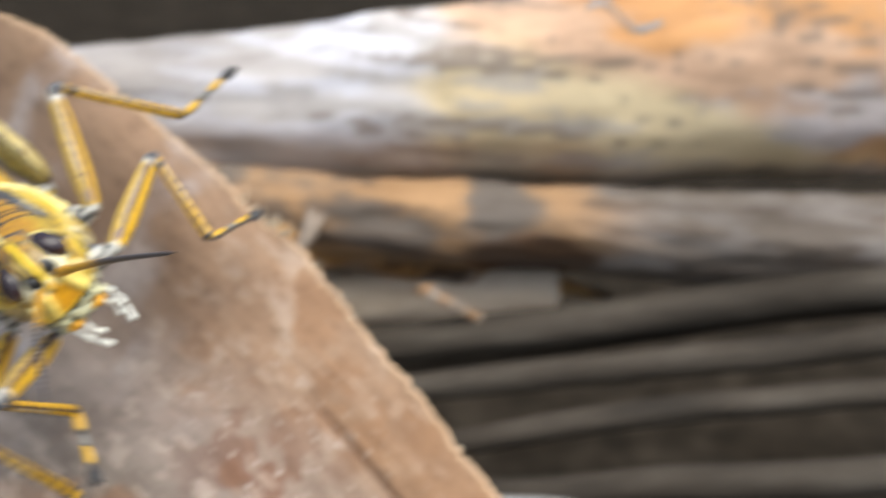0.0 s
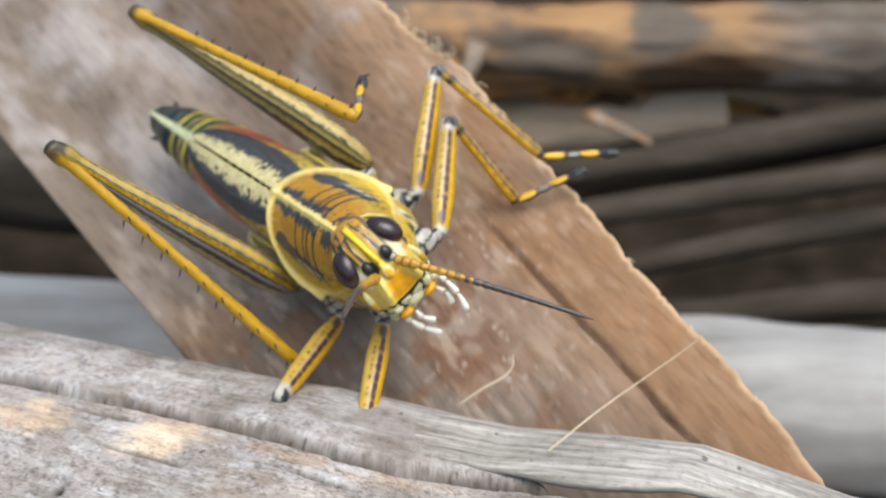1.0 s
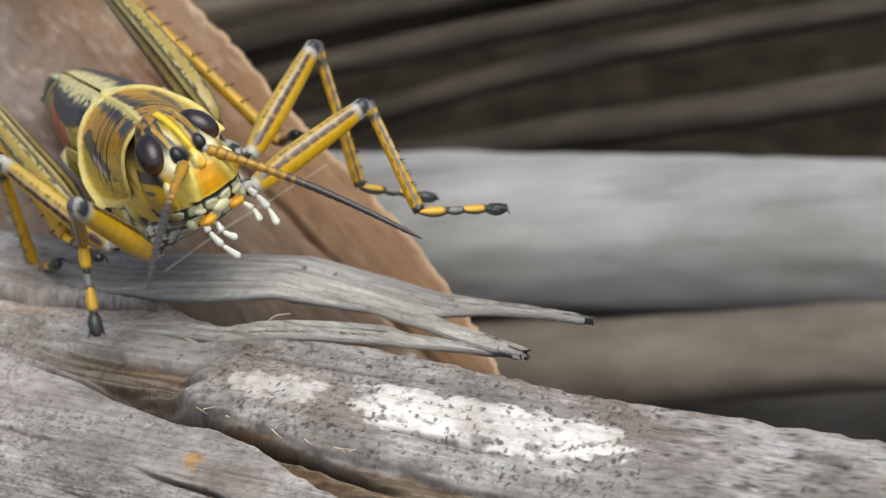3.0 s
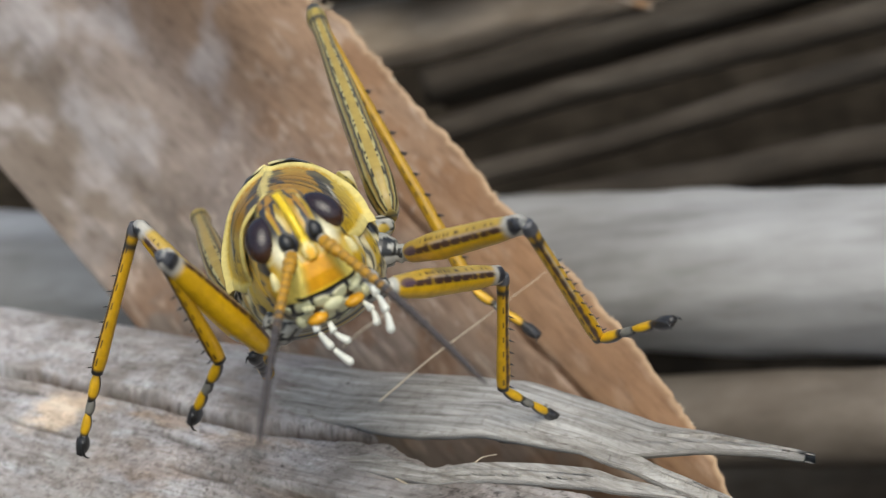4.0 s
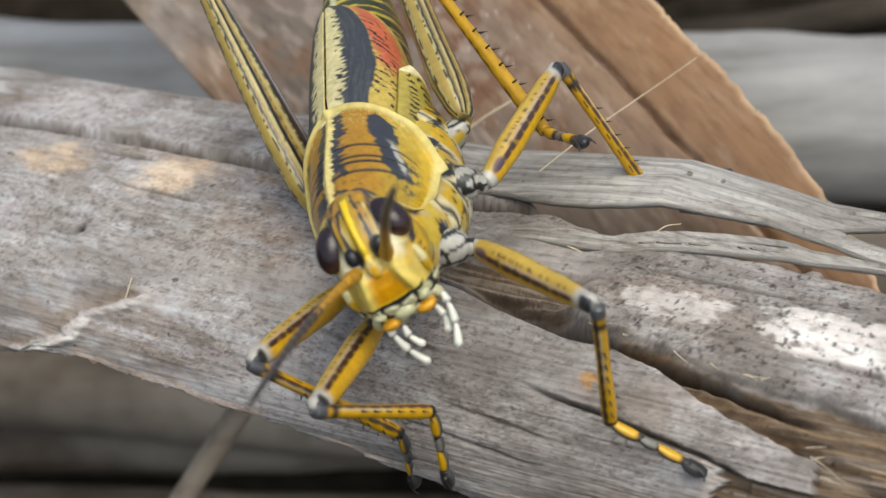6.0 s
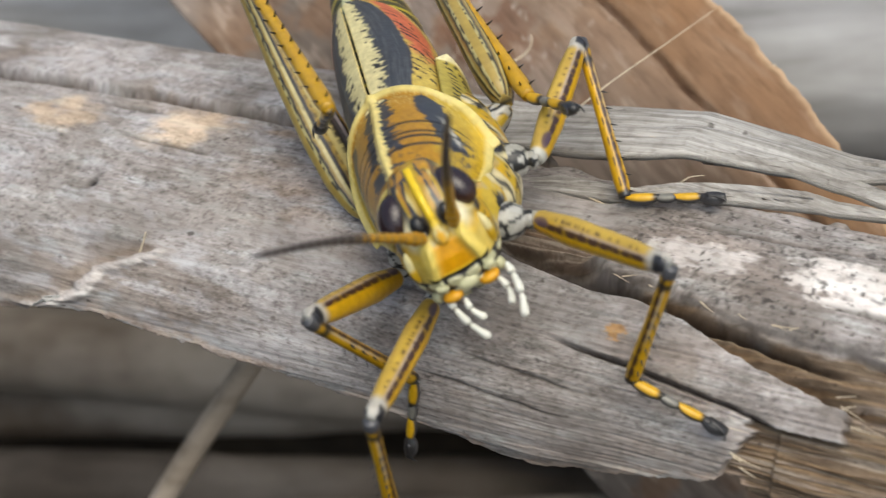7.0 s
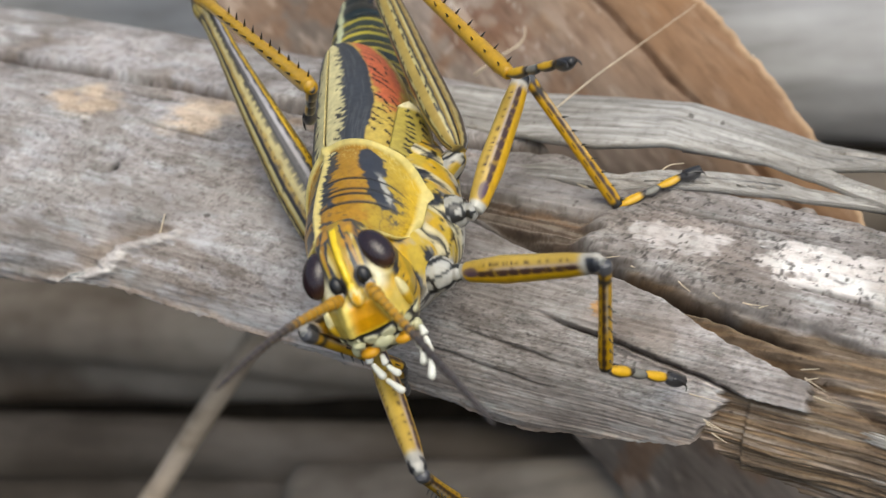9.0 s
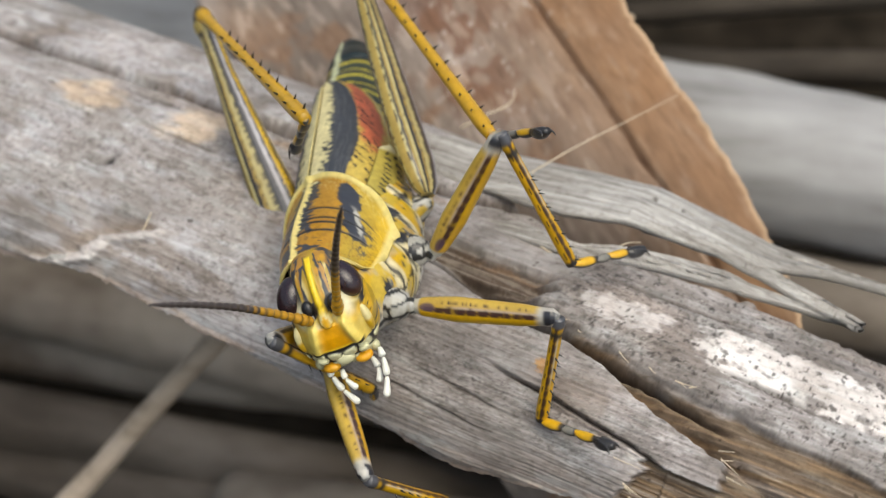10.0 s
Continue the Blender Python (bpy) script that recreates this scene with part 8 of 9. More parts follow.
    walk(legs["RM"]["femur"], [
        (0, pose(0.00350, -0.00860, -0.00580, 5.5, -21.7, -45.1)),
        (0.25, pose(0.00350, -0.00860, -0.00580, 1.9, -28.5, -40.6)),
        (0.3, pose(0.00350, -0.00860, -0.00580, 0.2, -28.9, -41.3)),
        (0.5, pose(0.00350, -0.00860, -0.00580, -0.8, -27.0, -75.6)),
        (0.75, pose(0.00350, -0.00860, -0.00580, -7.3, -30.3, -61.2)),
        (1, pose(0.00350, -0.00860, -0.00580, -14.7, -32.0, -46.1)),
        (1.25, pose(0.00350, -0.00860, -0.00580, -13.6, -47.4, -37.5)),
        (1.5, pose(0.00350, -0.00860, -0.00580, -17.0, -62.8, -25.4)),
        (1.75, pose(0.00350, -0.00860, -0.00580, -18.3, -38.6, -31.2)),
        (2, pose(0.00350, -0.00860, -0.00580, -21.8, -14.5, -36.3)),
        (2.2, pose(0.00350, -0.00860, -0.00580, -8.3, -46.2, -80.0)),
        (2.25, pose(0.00350, -0.00860, -0.00580, -15.5, -45.4, -86.0)),
        (2.5, pose(0.00350, -0.00860, -0.00580, -4.4, -40.6, -116.9)),
        (2.75, pose(0.00350, -0.00860, -0.00580, -10.9, -53.2, -122.2)),
        (3, pose(0.00350, -0.00860, -0.00580, 8.5, -43.2, -160.3)),
        (3.25, pose(0.00350, -0.00860, -0.00580, 10.9, -41.4, -170.9)),
        (3.3, pose(0.00350, -0.00860, -0.00580, 8.1, -41.3, -171.2)),
        (3.5, pose(0.00350, -0.00860, -0.00580, 10.8, -39.0, -164.4)),
        (3.75, pose(0.00350, -0.00860, -0.00580, 13.9, -44.2, -157.9)),
        (4, pose(0.00350, -0.00860, -0.00580, 15.5, -49.2, -151.4)),
        (4.25, pose(0.00350, -0.00860, -0.00580, 18.5, -50.9, -152.0)),
        (4.5, pose(0.00350, -0.00860, -0.00580, 22.0, -57.3, -155.5)),
        (4.75, pose(0.00350, -0.00860, -0.00580, 31.1, -72.8, -169.6)),
        (5, pose(0.00350, -0.00860, -0.00580, 31.7, -72.4, -173.4)),
        (5.25, pose(0.00350, -0.00860, -0.00580, -5.9, -67.0, -120.5)),
        (5.5, pose(0.00350, -0.00860, -0.00580, -5.2, -51.7, -92.0)),
        (5.7, pose(0.00350, -0.00860, -0.00580, -12.1, -26.5, -26.8)),
        (5.75, pose(0.00350, -0.00860, -0.00580, -1.1, -27.3, -25.3)),
        (6, pose(0.00350, -0.00860, -0.00580, 2.7, -30.8, -20.0)),
        (6.25, pose(0.00350, -0.00860, -0.00580, 4.2, -33.4, -16.8)),
        (6.5, pose(0.00350, -0.00860, -0.00580, 4.4, -34.8, -14.3)),
        (6.75, pose(0.00350, -0.00860, -0.00580, 3.5, -34.5, -11.5)),
        (6.8, pose(0.00350, -0.00860, -0.00580, 3.5, -34.2, -10.8)),
        (7, pose(0.00350, -0.00860, -0.00580, 4.0, -37.4, -16.9)),
        (7.25, pose(0.00350, -0.00860, -0.00580, -0.3, -33.4, -12.4)),
        (7.5, pose(0.00350, -0.00860, -0.00580, -2.4, -30.4, -10.8)),
        (7.75, pose(0.00350, -0.00860, -0.00580, -3.9, -32.3, -3.1)),
        (8, pose(0.00350, -0.00860, -0.00580, -4.6, -32.5, 8.0)),
        (8.25, pose(0.00350, -0.00860, -0.00580, -3.1, -32.0, 16.4)),
        (8.5, pose(0.00350, -0.00860, -0.00580, -0.7, -32.1, 21.3)),
        (8.75, pose(0.00350, -0.00860, -0.00580, 2.0, -32.1, 19.0)),
        (9, pose(0.00350, -0.00860, -0.00580, 3.3, -32.1, 16.2)),
        (9.25, pose(0.00350, -0.00860, -0.00580, 3.4, -32.0, 15.6)),
        (9.5, pose(0.00350, -0.00860, -0.00580, 3.3, -31.6, 15.6)),
        (9.75, pose(0.00350, -0.00860, -0.00580, 3.7, -31.5, 16.0)),
        (10, pose(0.00350, -0.00860, -0.00580, 5.0, -31.6, 16.5))])
    walk(legs["RM"]["tibia"], [
        (0, pose(0.01446, -0.01959, 0.00038, 27.9, 84.4, -20.4)),
        (0.25, pose(0.01464, -0.01815, 0.00217, -101.2, 81.5, -153.1)),
        (0.3, pose(0.01449, -0.01826, 0.00226, -107.7, 78.1, -163.0)),
        (0.5, pose(0.00719, -0.02301, 0.00179, -78.5, 56.5, -152.7)),
        (0.75, pose(0.01045, -0.02124, 0.00262, -82.3, 56.4, -173.1)),
        (1, pose(0.01333, -0.01880, 0.00305, -85.7, 55.6, 166.7)),
        (1.25, pose(0.01246, -0.01547, 0.00650, -76.5, 68.1, -179.9)),
        (1.5, pose(0.01039, -0.01188, 0.00905, -45.2, 77.9, -144.5)),
        (1.75, pose(0.01468, -0.01536, 0.00461, -61.2, 66.2, -166.0)),
        (2, pose(0.01652, -0.01818, -0.00162, -64.5, 53.7, -175.2)),
        (2.2, pose(0.00551, -0.01997, 0.00626, -48.4, 47.0, -162.7)),
        (2.25, pose(0.00431, -0.02030, 0.00609, -45.2, 48.1, -164.4)),
        (2.5, pose(-0.00224, -0.01991, 0.00506, -41.5, 54.6, -168.8)),
        (2.75, pose(-0.00183, -0.01706, 0.00758, -29.0, 62.3, -165.1)),
        (3, pose(-0.00795, -0.01271, 0.00564, -6.7, 63.6, -152.4)),
        (3.25, pose(-0.00887, -0.01058, 0.00524, 4.7, 62.7, -150.3)),
        (3.3, pose(-0.00890, -0.01051, 0.00522, 10.2, 63.1, -150.1)),
        (3.5, pose(-0.00900, -0.01209, 0.00472, 28.3, 45.8, -128.8)),
        (3.75, pose(-0.00760, -0.01311, 0.00583, 35.7, 45.3, -112.6)),
        (4, pose(-0.00609, -0.01383, 0.00683, 38.9, 46.4, -101.3)),
        (4.25, pose(-0.00580, -0.01354, 0.00716, 38.3, 47.1, -97.8)),
        (4.5, pose(-0.00470, -0.01234, 0.00826, 38.8, 47.0, -93.8)),
        (4.75, pose(-0.00136, -0.00949, 0.01015, 29.1, 46.2, -105.3)),
        (5, pose(-0.00151, -0.00918, 0.01012, 17.7, 46.5, -120.3)),
        (5.25, pose(0.00019, -0.01421, 0.00958, 32.4, 56.7, -93.5)),
        (5.5, pose(0.00313, -0.01894, 0.00731, 48.3, 49.4, -58.4)),
        (5.7, pose(0.01684, -0.01533, 0.00166, 156.0, 74.8, 80.9)),
        (5.75, pose(0.01691, -0.01494, 0.00187, 134.7, 76.0, 83.3)),
        (6, pose(0.01698, -0.01351, 0.00275, 138.4, 80.0, 103.4)),
        (6.25, pose(0.01685, -0.01263, 0.00339, 158.3, 80.7, 133.9)),
        (6.5, pose(0.01678, -0.01199, 0.00374, 175.6, 78.3, 158.0)),
        (6.75, pose(0.01699, -0.01134, 0.00366, -175.8, 74.3, 171.2)),
        (6.8, pose(0.01707, -0.01119, 0.00358, -177.1, 73.4, 173.1)),
        (7, pose(0.01619, -0.01245, 0.00435, -162.6, 69.2, -174.0)),
        (7.25, pose(0.01712, -0.01159, 0.00339, -156.5, 61.9, -170.5)),
        (7.5, pose(0.01765, -0.01131, 0.00265, -153.6, 57.4, -170.5)),
        (7.75, pose(0.01759, -0.00935, 0.00313, -150.8, 59.2, -167.3)),
        (8, pose(0.01745, -0.00665, 0.00318, -152.4, 61.9, -164.7)),
        (8.25, pose(0.01709, -0.00461, 0.00305, -161.0, 63.4, -166.0)),
        (8.5, pose(0.01667, -0.00345, 0.00308, -169.9, 63.4, -166.6)),
        (8.75, pose(0.01688, -0.00400, 0.00308, -173.0, 59.3, -164.2)),
        (9, pose(0.01709, -0.00465, 0.00307, -174.4, 55.5, -162.4)),
        (9.25, pose(0.01714, -0.00478, 0.00305, -177.4, 55.1, -162.9)),
        (9.5, pose(0.01720, -0.00478, 0.00296, -179.6, 55.3, -162.7)),
        (9.75, pose(0.01718, -0.00467, 0.00293, 173.5, 59.2, -166.7)),
        (10, pose(0.01713, -0.00455, 0.00295, 160.1, 64.5, -176.1))])
    walk(legs["RM"]["tarsus"], [
        (0, pose(0.01599, -0.02016, -0.01634, 3.6, -18.6, -0.3)),
        (0.25, pose(0.01243, -0.01928, -0.01445, 5.7, -23.9, -15.6)),
        (0.3, pose(0.01117, -0.01927, -0.01418, 4.3, -24.6, -17.6)),
        (0.5, pose(-0.00105, -0.02726, -0.01222, -5.9, -32.5, 9.3)),
        (0.75, pose(0.00123, -0.02235, -0.01138, -0.8, -21.4, -12.0)),
        (1, pose(0.00410, -0.01662, -0.01082, -0.4, -9.5, -31.1)),
        (1.25, pose(0.00619, -0.01549, -0.00908, 2.7, 7.2, -92.6)),
        (1.5, pose(0.00752, -0.01393, -0.00737, -11.0, 17.6, -156.9)),
        (1.75, pose(0.00809, -0.01699, -0.01076, -39.7, 42.8, -143.3)),
        (2, pose(0.00661, -0.01901, -0.01516, -83.6, 70.1, -152.9)),
        (2.2, pose(-0.00542, -0.02339, -0.00603, 72.3, 41.2, 54.4)),
        (2.25, pose(-0.00649, -0.02333, -0.00642, 55.4, 40.0, 57.0)),
        (2.5, pose(-0.01179, -0.02181, -0.00863, 45.3, 32.5, 64.1)),
        (2.75, pose(-0.00936, -0.01906, -0.00730, 25.8, 4.0, 40.9)),
        (3, pose(-0.01458, -0.01617, -0.00941, 11.9, -15.1, 14.4)),
        (3.25, pose(-0.01557, -0.01440, -0.00969, 5.0, -14.7, 0.3)),
        (3.3, pose(-0.01550, -0.01431, -0.00975, -0.3, -13.4, -0.5)),
        (3.5, pose(-0.01633, -0.02122, -0.00732, -9.3, 7.9, -14.9)),
        (3.75, pose(-0.01213, -0.02402, -0.00611, -43.9, 43.8, -80.4)),
        (4, pose(-0.00836, -0.02519, -0.00533, -47.7, 48.9, -97.9)),
        (4.25, pose(-0.00736, -0.02487, -0.00514, -39.9, 47.0, -93.7)),
        (4.5, pose(-0.00546, -0.02377, -0.00403, -30.9, 40.8, -88.0)),
        (4.75, pose(-0.00443, -0.02071, -0.00197, -26.3, 30.7, -88.6)),
        (5, pose(-0.00735, -0.01917, -0.00207, -21.9, 21.9, -86.3)),
        (5.25, pose(-0.00037, -0.02342, -0.00446, -14.0, 9.1, -90.3)),
        (5.5, pose(0.00887, -0.02825, -0.00544, -0.4, 7.0, -97.3)),
        (5.7, pose(0.01753, -0.01100, -0.01455, -5.7, 58.0, -126.1)),
        (5.75, pose(0.01739, -0.01089, -0.01443, -4.0, 57.3, -123.2)),
        (6, pose(0.01630, -0.01067, -0.01380, 3.1, 54.4, -110.6)),
        (6.25, pose(0.01496, -0.01067, -0.01319, 4.7, 51.5, -102.1)),
        (6.5, pose(0.01362, -0.01071, -0.01271, 2.8, 48.6, -97.1)),
        (6.75, pose(0.01249, -0.01064, -0.01251, -0.6, 45.2, -93.4)),
        (6.8, pose(0.01230, -0.01061, -0.01252, -4.7, 44.3, -92.5)),
        (7, pose(0.01025, -0.01308, -0.01135, -7.8, 44.4, -89.6)),
        (7.25, pose(0.00933, -0.01289, -0.01144, -19.6, 51.4, -100.8)),
        (7.5, pose(0.00872, -0.01281, -0.01150, -33.2, 55.0, -116.0)),
        (7.75, pose(0.00920, -0.01124, -0.01130, -26.9, 42.6, -106.8)),
        (8, pose(0.00982, -0.00874, -0.01165, -21.9, 29.6, -99.2)),
        (8.25, pose(0.00978, -0.00643, -0.01197, -22.4, 29.0, -103.4)),
        (8.5, pose(0.00935, -0.00520, -0.01194, -23.8, 29.5, -112.2)),
        (8.75, pose(0.00863, -0.00634, -0.01137, -25.9, 32.5, -122.3)),
        (9, pose(0.00802, -0.00753, -0.01077, -27.4, 34.8, -131.4)),
        (9.25, pose(0.00795, -0.00762, -0.01073, -25.5, 37.6, -130.3)),
        (9.5, pose(0.00806, -0.00763, -0.01085, -24.1, 41.9, -127.7)),
        (9.75, pose(0.00882, -0.00666, -0.01150, -24.0, 42.6, -128.0)),
        (10, pose(0.00992, -0.00505, -0.01221, -23.5, 42.0, -129.3))])
    walk(legs["RH"]["femur"], [
        (0, pose(-0.00500, -0.00880, -0.00380, -19.5, -79.6, 60.2)),
        (0.25, pose(-0.00500, -0.00880, -0.00380, 13.3, -78.9, 23.3)),
        (0.3, pose(-0.00500, -0.00880, -0.00380, 9.0, -79.1, 24.7)),
        (0.5, pose(-0.00500, -0.00880, -0.00380, -26.4, -80.9, 61.3)),
        (0.75, pose(-0.00500, -0.00880, -0.00380, -41.3, -85.7, 74.3)),
        (1, pose(-0.00500, -0.00880, -0.00380, -139.4, -87.8, 170.5)),
        (1.25, pose(-0.00500, -0.00880, -0.00380, -150.2, -61.5, -175.6)),
        (1.5, pose(-0.00500, -0.00880, -0.00380, -149.0, -35.2, -173.4)),
        (1.75, pose(-0.00500, -0.00880, -0.00380, -125.4, -35.4, -173.4)),
        (2, pose(-0.00500, -0.00880, -0.00380, -101.7, -35.6, -173.4)),
        (2.2, pose(-0.00500, -0.00880, -0.00380, -80.2, -24.9, -172.3)),
        (2.25, pose(-0.00500, -0.00880, -0.00380, -61.6, -25.0, -172.2)),
        (2.5, pose(-0.00500, -0.00880, -0.00380, -45.3, -26.6, -173.5)),
        (2.75, pose(-0.00500, -0.00880, -0.00380, -32.1, -29.0, -175.7)),
        (3, pose(-0.00500, -0.00880, -0.00380, -21.9, -30.5, -176.9)),
        (3.25, pose(-0.00500, -0.00880, -0.00380, -14.4, -29.3, -175.0)),
        (3.3, pose(-0.00500, -0.00880, -0.00380, -9.9, -28.6, -174.0)),
        (3.5, pose(-0.00500, -0.00880, -0.00380, -6.7, -20.4, -169.6)),
        (3.75, pose(-0.00500, -0.00880, -0.00380, -2.6, -11.8, -171.5)),
        (4, pose(-0.00500, -0.00880, -0.00380, 0.0, -5.0, -173.4)),
        (4.25, pose(-0.00500, -0.00880, -0.00380, 0.5, -19.5, -176.2)),
        (4.5, pose(-0.00500, -0.00880, -0.00380, 2.7, -34.3, 179.2)),
        (4.75, pose(-0.00500, -0.00880, -0.00380, 3.6, -34.2, 177.7)),
        (5, pose(-0.00500, -0.00880, -0.00380, 2.9, -35.8, 176.4)),
        (5.25, pose(-0.00500, -0.00880, -0.00380, 2.0, -41.9, 175.2)),
        (5.5, pose(-0.00500, -0.00880, -0.00380, 1.2, -47.0, 174.1)),
        (5.7, pose(-0.00500, -0.00880, -0.00380, -2.1, -42.2, 177.5)),
        (5.75, pose(-0.00500, -0.00880, -0.00380, -3.1, -41.7, 177.5)),
        (6, pose(-0.00500, -0.00880, -0.00380, -6.9, -41.8, 175.8)),
        (6.25, pose(-0.00500, -0.00880, -0.00380, -10.7, -41.9, 174.1)),
        (6.5, pose(-0.00500, -0.00880, -0.00380, -14.5, -42.0, 172.3)),
        (6.75, pose(-0.00500, -0.00880, -0.00380, -18.3, -42.3, 170.6)),
        (6.8, pose(-0.00500, -0.00880, -0.00380, -24.1, -42.1, 170.5)),
        (7, pose(-0.00500, -0.00880, -0.00380, -28.0, -37.4, 173.3)),
        (7.25, pose(-0.00500, -0.00880, -0.00380, -31.1, -38.5, 174.5)),
        (7.5, pose(-0.00500, -0.00880, -0.00380, -34.9, -39.4, 175.5)),
        (7.75, pose(-0.00500, -0.00880, -0.00380, -38.5, -41.5, 174.1)),
        (8, pose(-0.00500, -0.00880, -0.00380, -42.9, -43.7, 172.1)),
        (8.25, pose(-0.00500, -0.00880, -0.00380, -49.3, -41.9, 175.4)),
        (8.5, pose(-0.00500, -0.00880, -0.00380, -53.9, -39.8, 177.8)),
        (8.75, pose(-0.00500, -0.00880, -0.00380, -56.1, -40.6, 177.4)),
        (9, pose(-0.00500, -0.00880, -0.00380, -57.7, -41.6, 176.4)),
        (9.25, pose(-0.00500, -0.00880, -0.00380, -59.3, -42.4, 175.8)),
        (9.5, pose(-0.00500, -0.00880, -0.00380, -61.2, -43.7, 175.8)),
        (9.75, pose(-0.00500, -0.00880, -0.00380, -63.1, -44.9, 175.8)),
        (10, pose(-0.00500, -0.00880, -0.00380, -64.6, -46.0, 175.4))])
    walk(legs["RH"]["tibia"], [
        (0, pose(-0.00182, -0.00325, 0.03099, -8.5, 76.5, -61.1)),
        (0.25, pose(0.00125, -0.00611, 0.03094, -115.0, 73.1, -169.6)),
        (0.3, pose(0.00109, -0.00601, 0.03096, -114.0, 73.3, -168.9)),
        (0.5, pose(-0.00232, -0.00390, 0.03116, -94.6, 76.3, -150.1)),
        (0.75, pose(-0.00429, -0.00626, 0.03150, -20.6, 80.6, -73.1)),
        (1, pose(-0.00632, -0.00858, 0.03154, 18.9, 69.7, -30.7)),
        (1.25, pose(-0.02183, -0.01009, 0.02731, 30.7, 49.0, -17.6)),
        (1.5, pose(-0.03369, -0.01213, 0.01661, 34.2, 27.7, -12.6)),
        (1.75, pose(-0.03367, -0.01213, 0.01670, 35.9, 41.7, -10.1)),
        (2, pose(-0.03361, -0.01210, 0.01679, 39.1, 55.6, -6.1)),
        (2.2, pose(-0.03678, -0.01310, 0.01112, 42.2, 32.4, 3.3)),
        (2.25, pose(-0.03680, -0.01314, 0.01114, 38.2, 31.1, 3.0)),
        (2.5, pose(-0.03645, -0.01241, 0.01205, 31.3, 27.6, 0.8)),
        (2.75, pose(-0.03587, -0.01112, 0.01338, 24.9, 27.7, -1.6)),
        (3, pose(-0.03546, -0.01044, 0.01416, 19.9, 29.6, -2.2)),
        (3.25, pose(-0.03575, -0.01151, 0.01353, 17.0, 31.6, 0.5)),
        (3.3, pose(-0.03592, -0.01203, 0.01314, 15.5, 31.8, 1.6)),
        (3.5, pose(-0.03763, -0.01481, 0.00854, 15.9, 32.0, 7.1)),
        (3.75, pose(-0.03928, -0.01391, 0.00343, 12.4, 25.1, 6.3)),
        (4, pose(-0.04004, -0.01283, -0.00073, 8.3, 18.8, 5.5)),
        (4.25, pose(-0.03830, -0.01104, 0.00799, -150.0, 48.5, -162.0)),
        (4.5, pose(-0.03424, -0.00838, 0.01615, -118.0, 68.7, -134.3)),
        (4.75, pose(-0.03425, -0.00764, 0.01611, -98.8, 67.5, -117.6)),
        (5, pose(-0.03367, -0.00702, 0.01689, -87.4, 66.6, -104.3)),
        (5.25, pose(-0.03127, -0.00660, 0.01982, -72.0, 69.8, -82.5)),
        (5.5, pose(-0.02901, -0.00632, 0.02210, -57.9, 71.1, -63.2)),
        (5.7, pose(-0.03120, -0.00766, 0.01998, -61.0, 70.8, -63.7)),
        (5.75, pose(-0.03139, -0.00767, 0.01977, -64.4, 70.6, -65.2)),
        (6, pose(-0.03134, -0.00687, 0.01977, -30.5, 61.0, -26.6)),
        (6.25, pose(-0.03123, -0.00607, 0.01982, -17.1, 45.5, -7.9)),
        (6.5, pose(-0.03106, -0.00528, 0.01990, -12.3, 28.5, 2.9)),
        (6.75, pose(-0.03085, -0.00453, 0.02000, -11.2, 12.0, 10.7)),
        (6.8, pose(-0.03089, -0.00448, 0.01995, -12.5, 11.7, 10.5)),
        (7, pose(-0.03292, -0.00550, 0.01771, -12.6, 9.5, 7.0)),
        (7.25, pose(-0.03258, -0.00615, 0.01823, -12.1, 8.4, 8.4)),
        (7.5, pose(-0.03226, -0.00663, 0.01868, -11.8, 7.2, 10.1)),
        (7.75, pose(-0.03138, -0.00606, 0.01965, -12.3, 8.3, 13.3)),
        (8, pose(-0.03035, -0.00528, 0.02066, -13.7, 10.2, 17.9)),
        (8.25, pose(-0.03127, -0.00666, 0.01983, -15.0, 9.1, 23.3)),
        (8.5, pose(-0.03217, -0.00775, 0.01887, -16.6, 7.8, 26.7)),
        (8.75, pose(-0.03183, -0.00757, 0.01926, -17.7, 8.6, 25.6)),
        (9, pose(-0.03142, -0.00716, 0.01970, -18.2, 9.4, 24.0)),
        (9.25, pose(-0.03107, -0.00690, 0.02007, -18.4, 9.7, 23.8)),
        (9.5, pose(-0.03051, -0.00692, 0.02068, -18.4, 10.1, 24.2)),
        (9.75, pose(-0.03002, -0.00694, 0.02117, -18.2, 10.5, 24.8)),
        (10, pose(-0.02951, -0.00685, 0.02167, -18.2, 11.0, 25.2))])
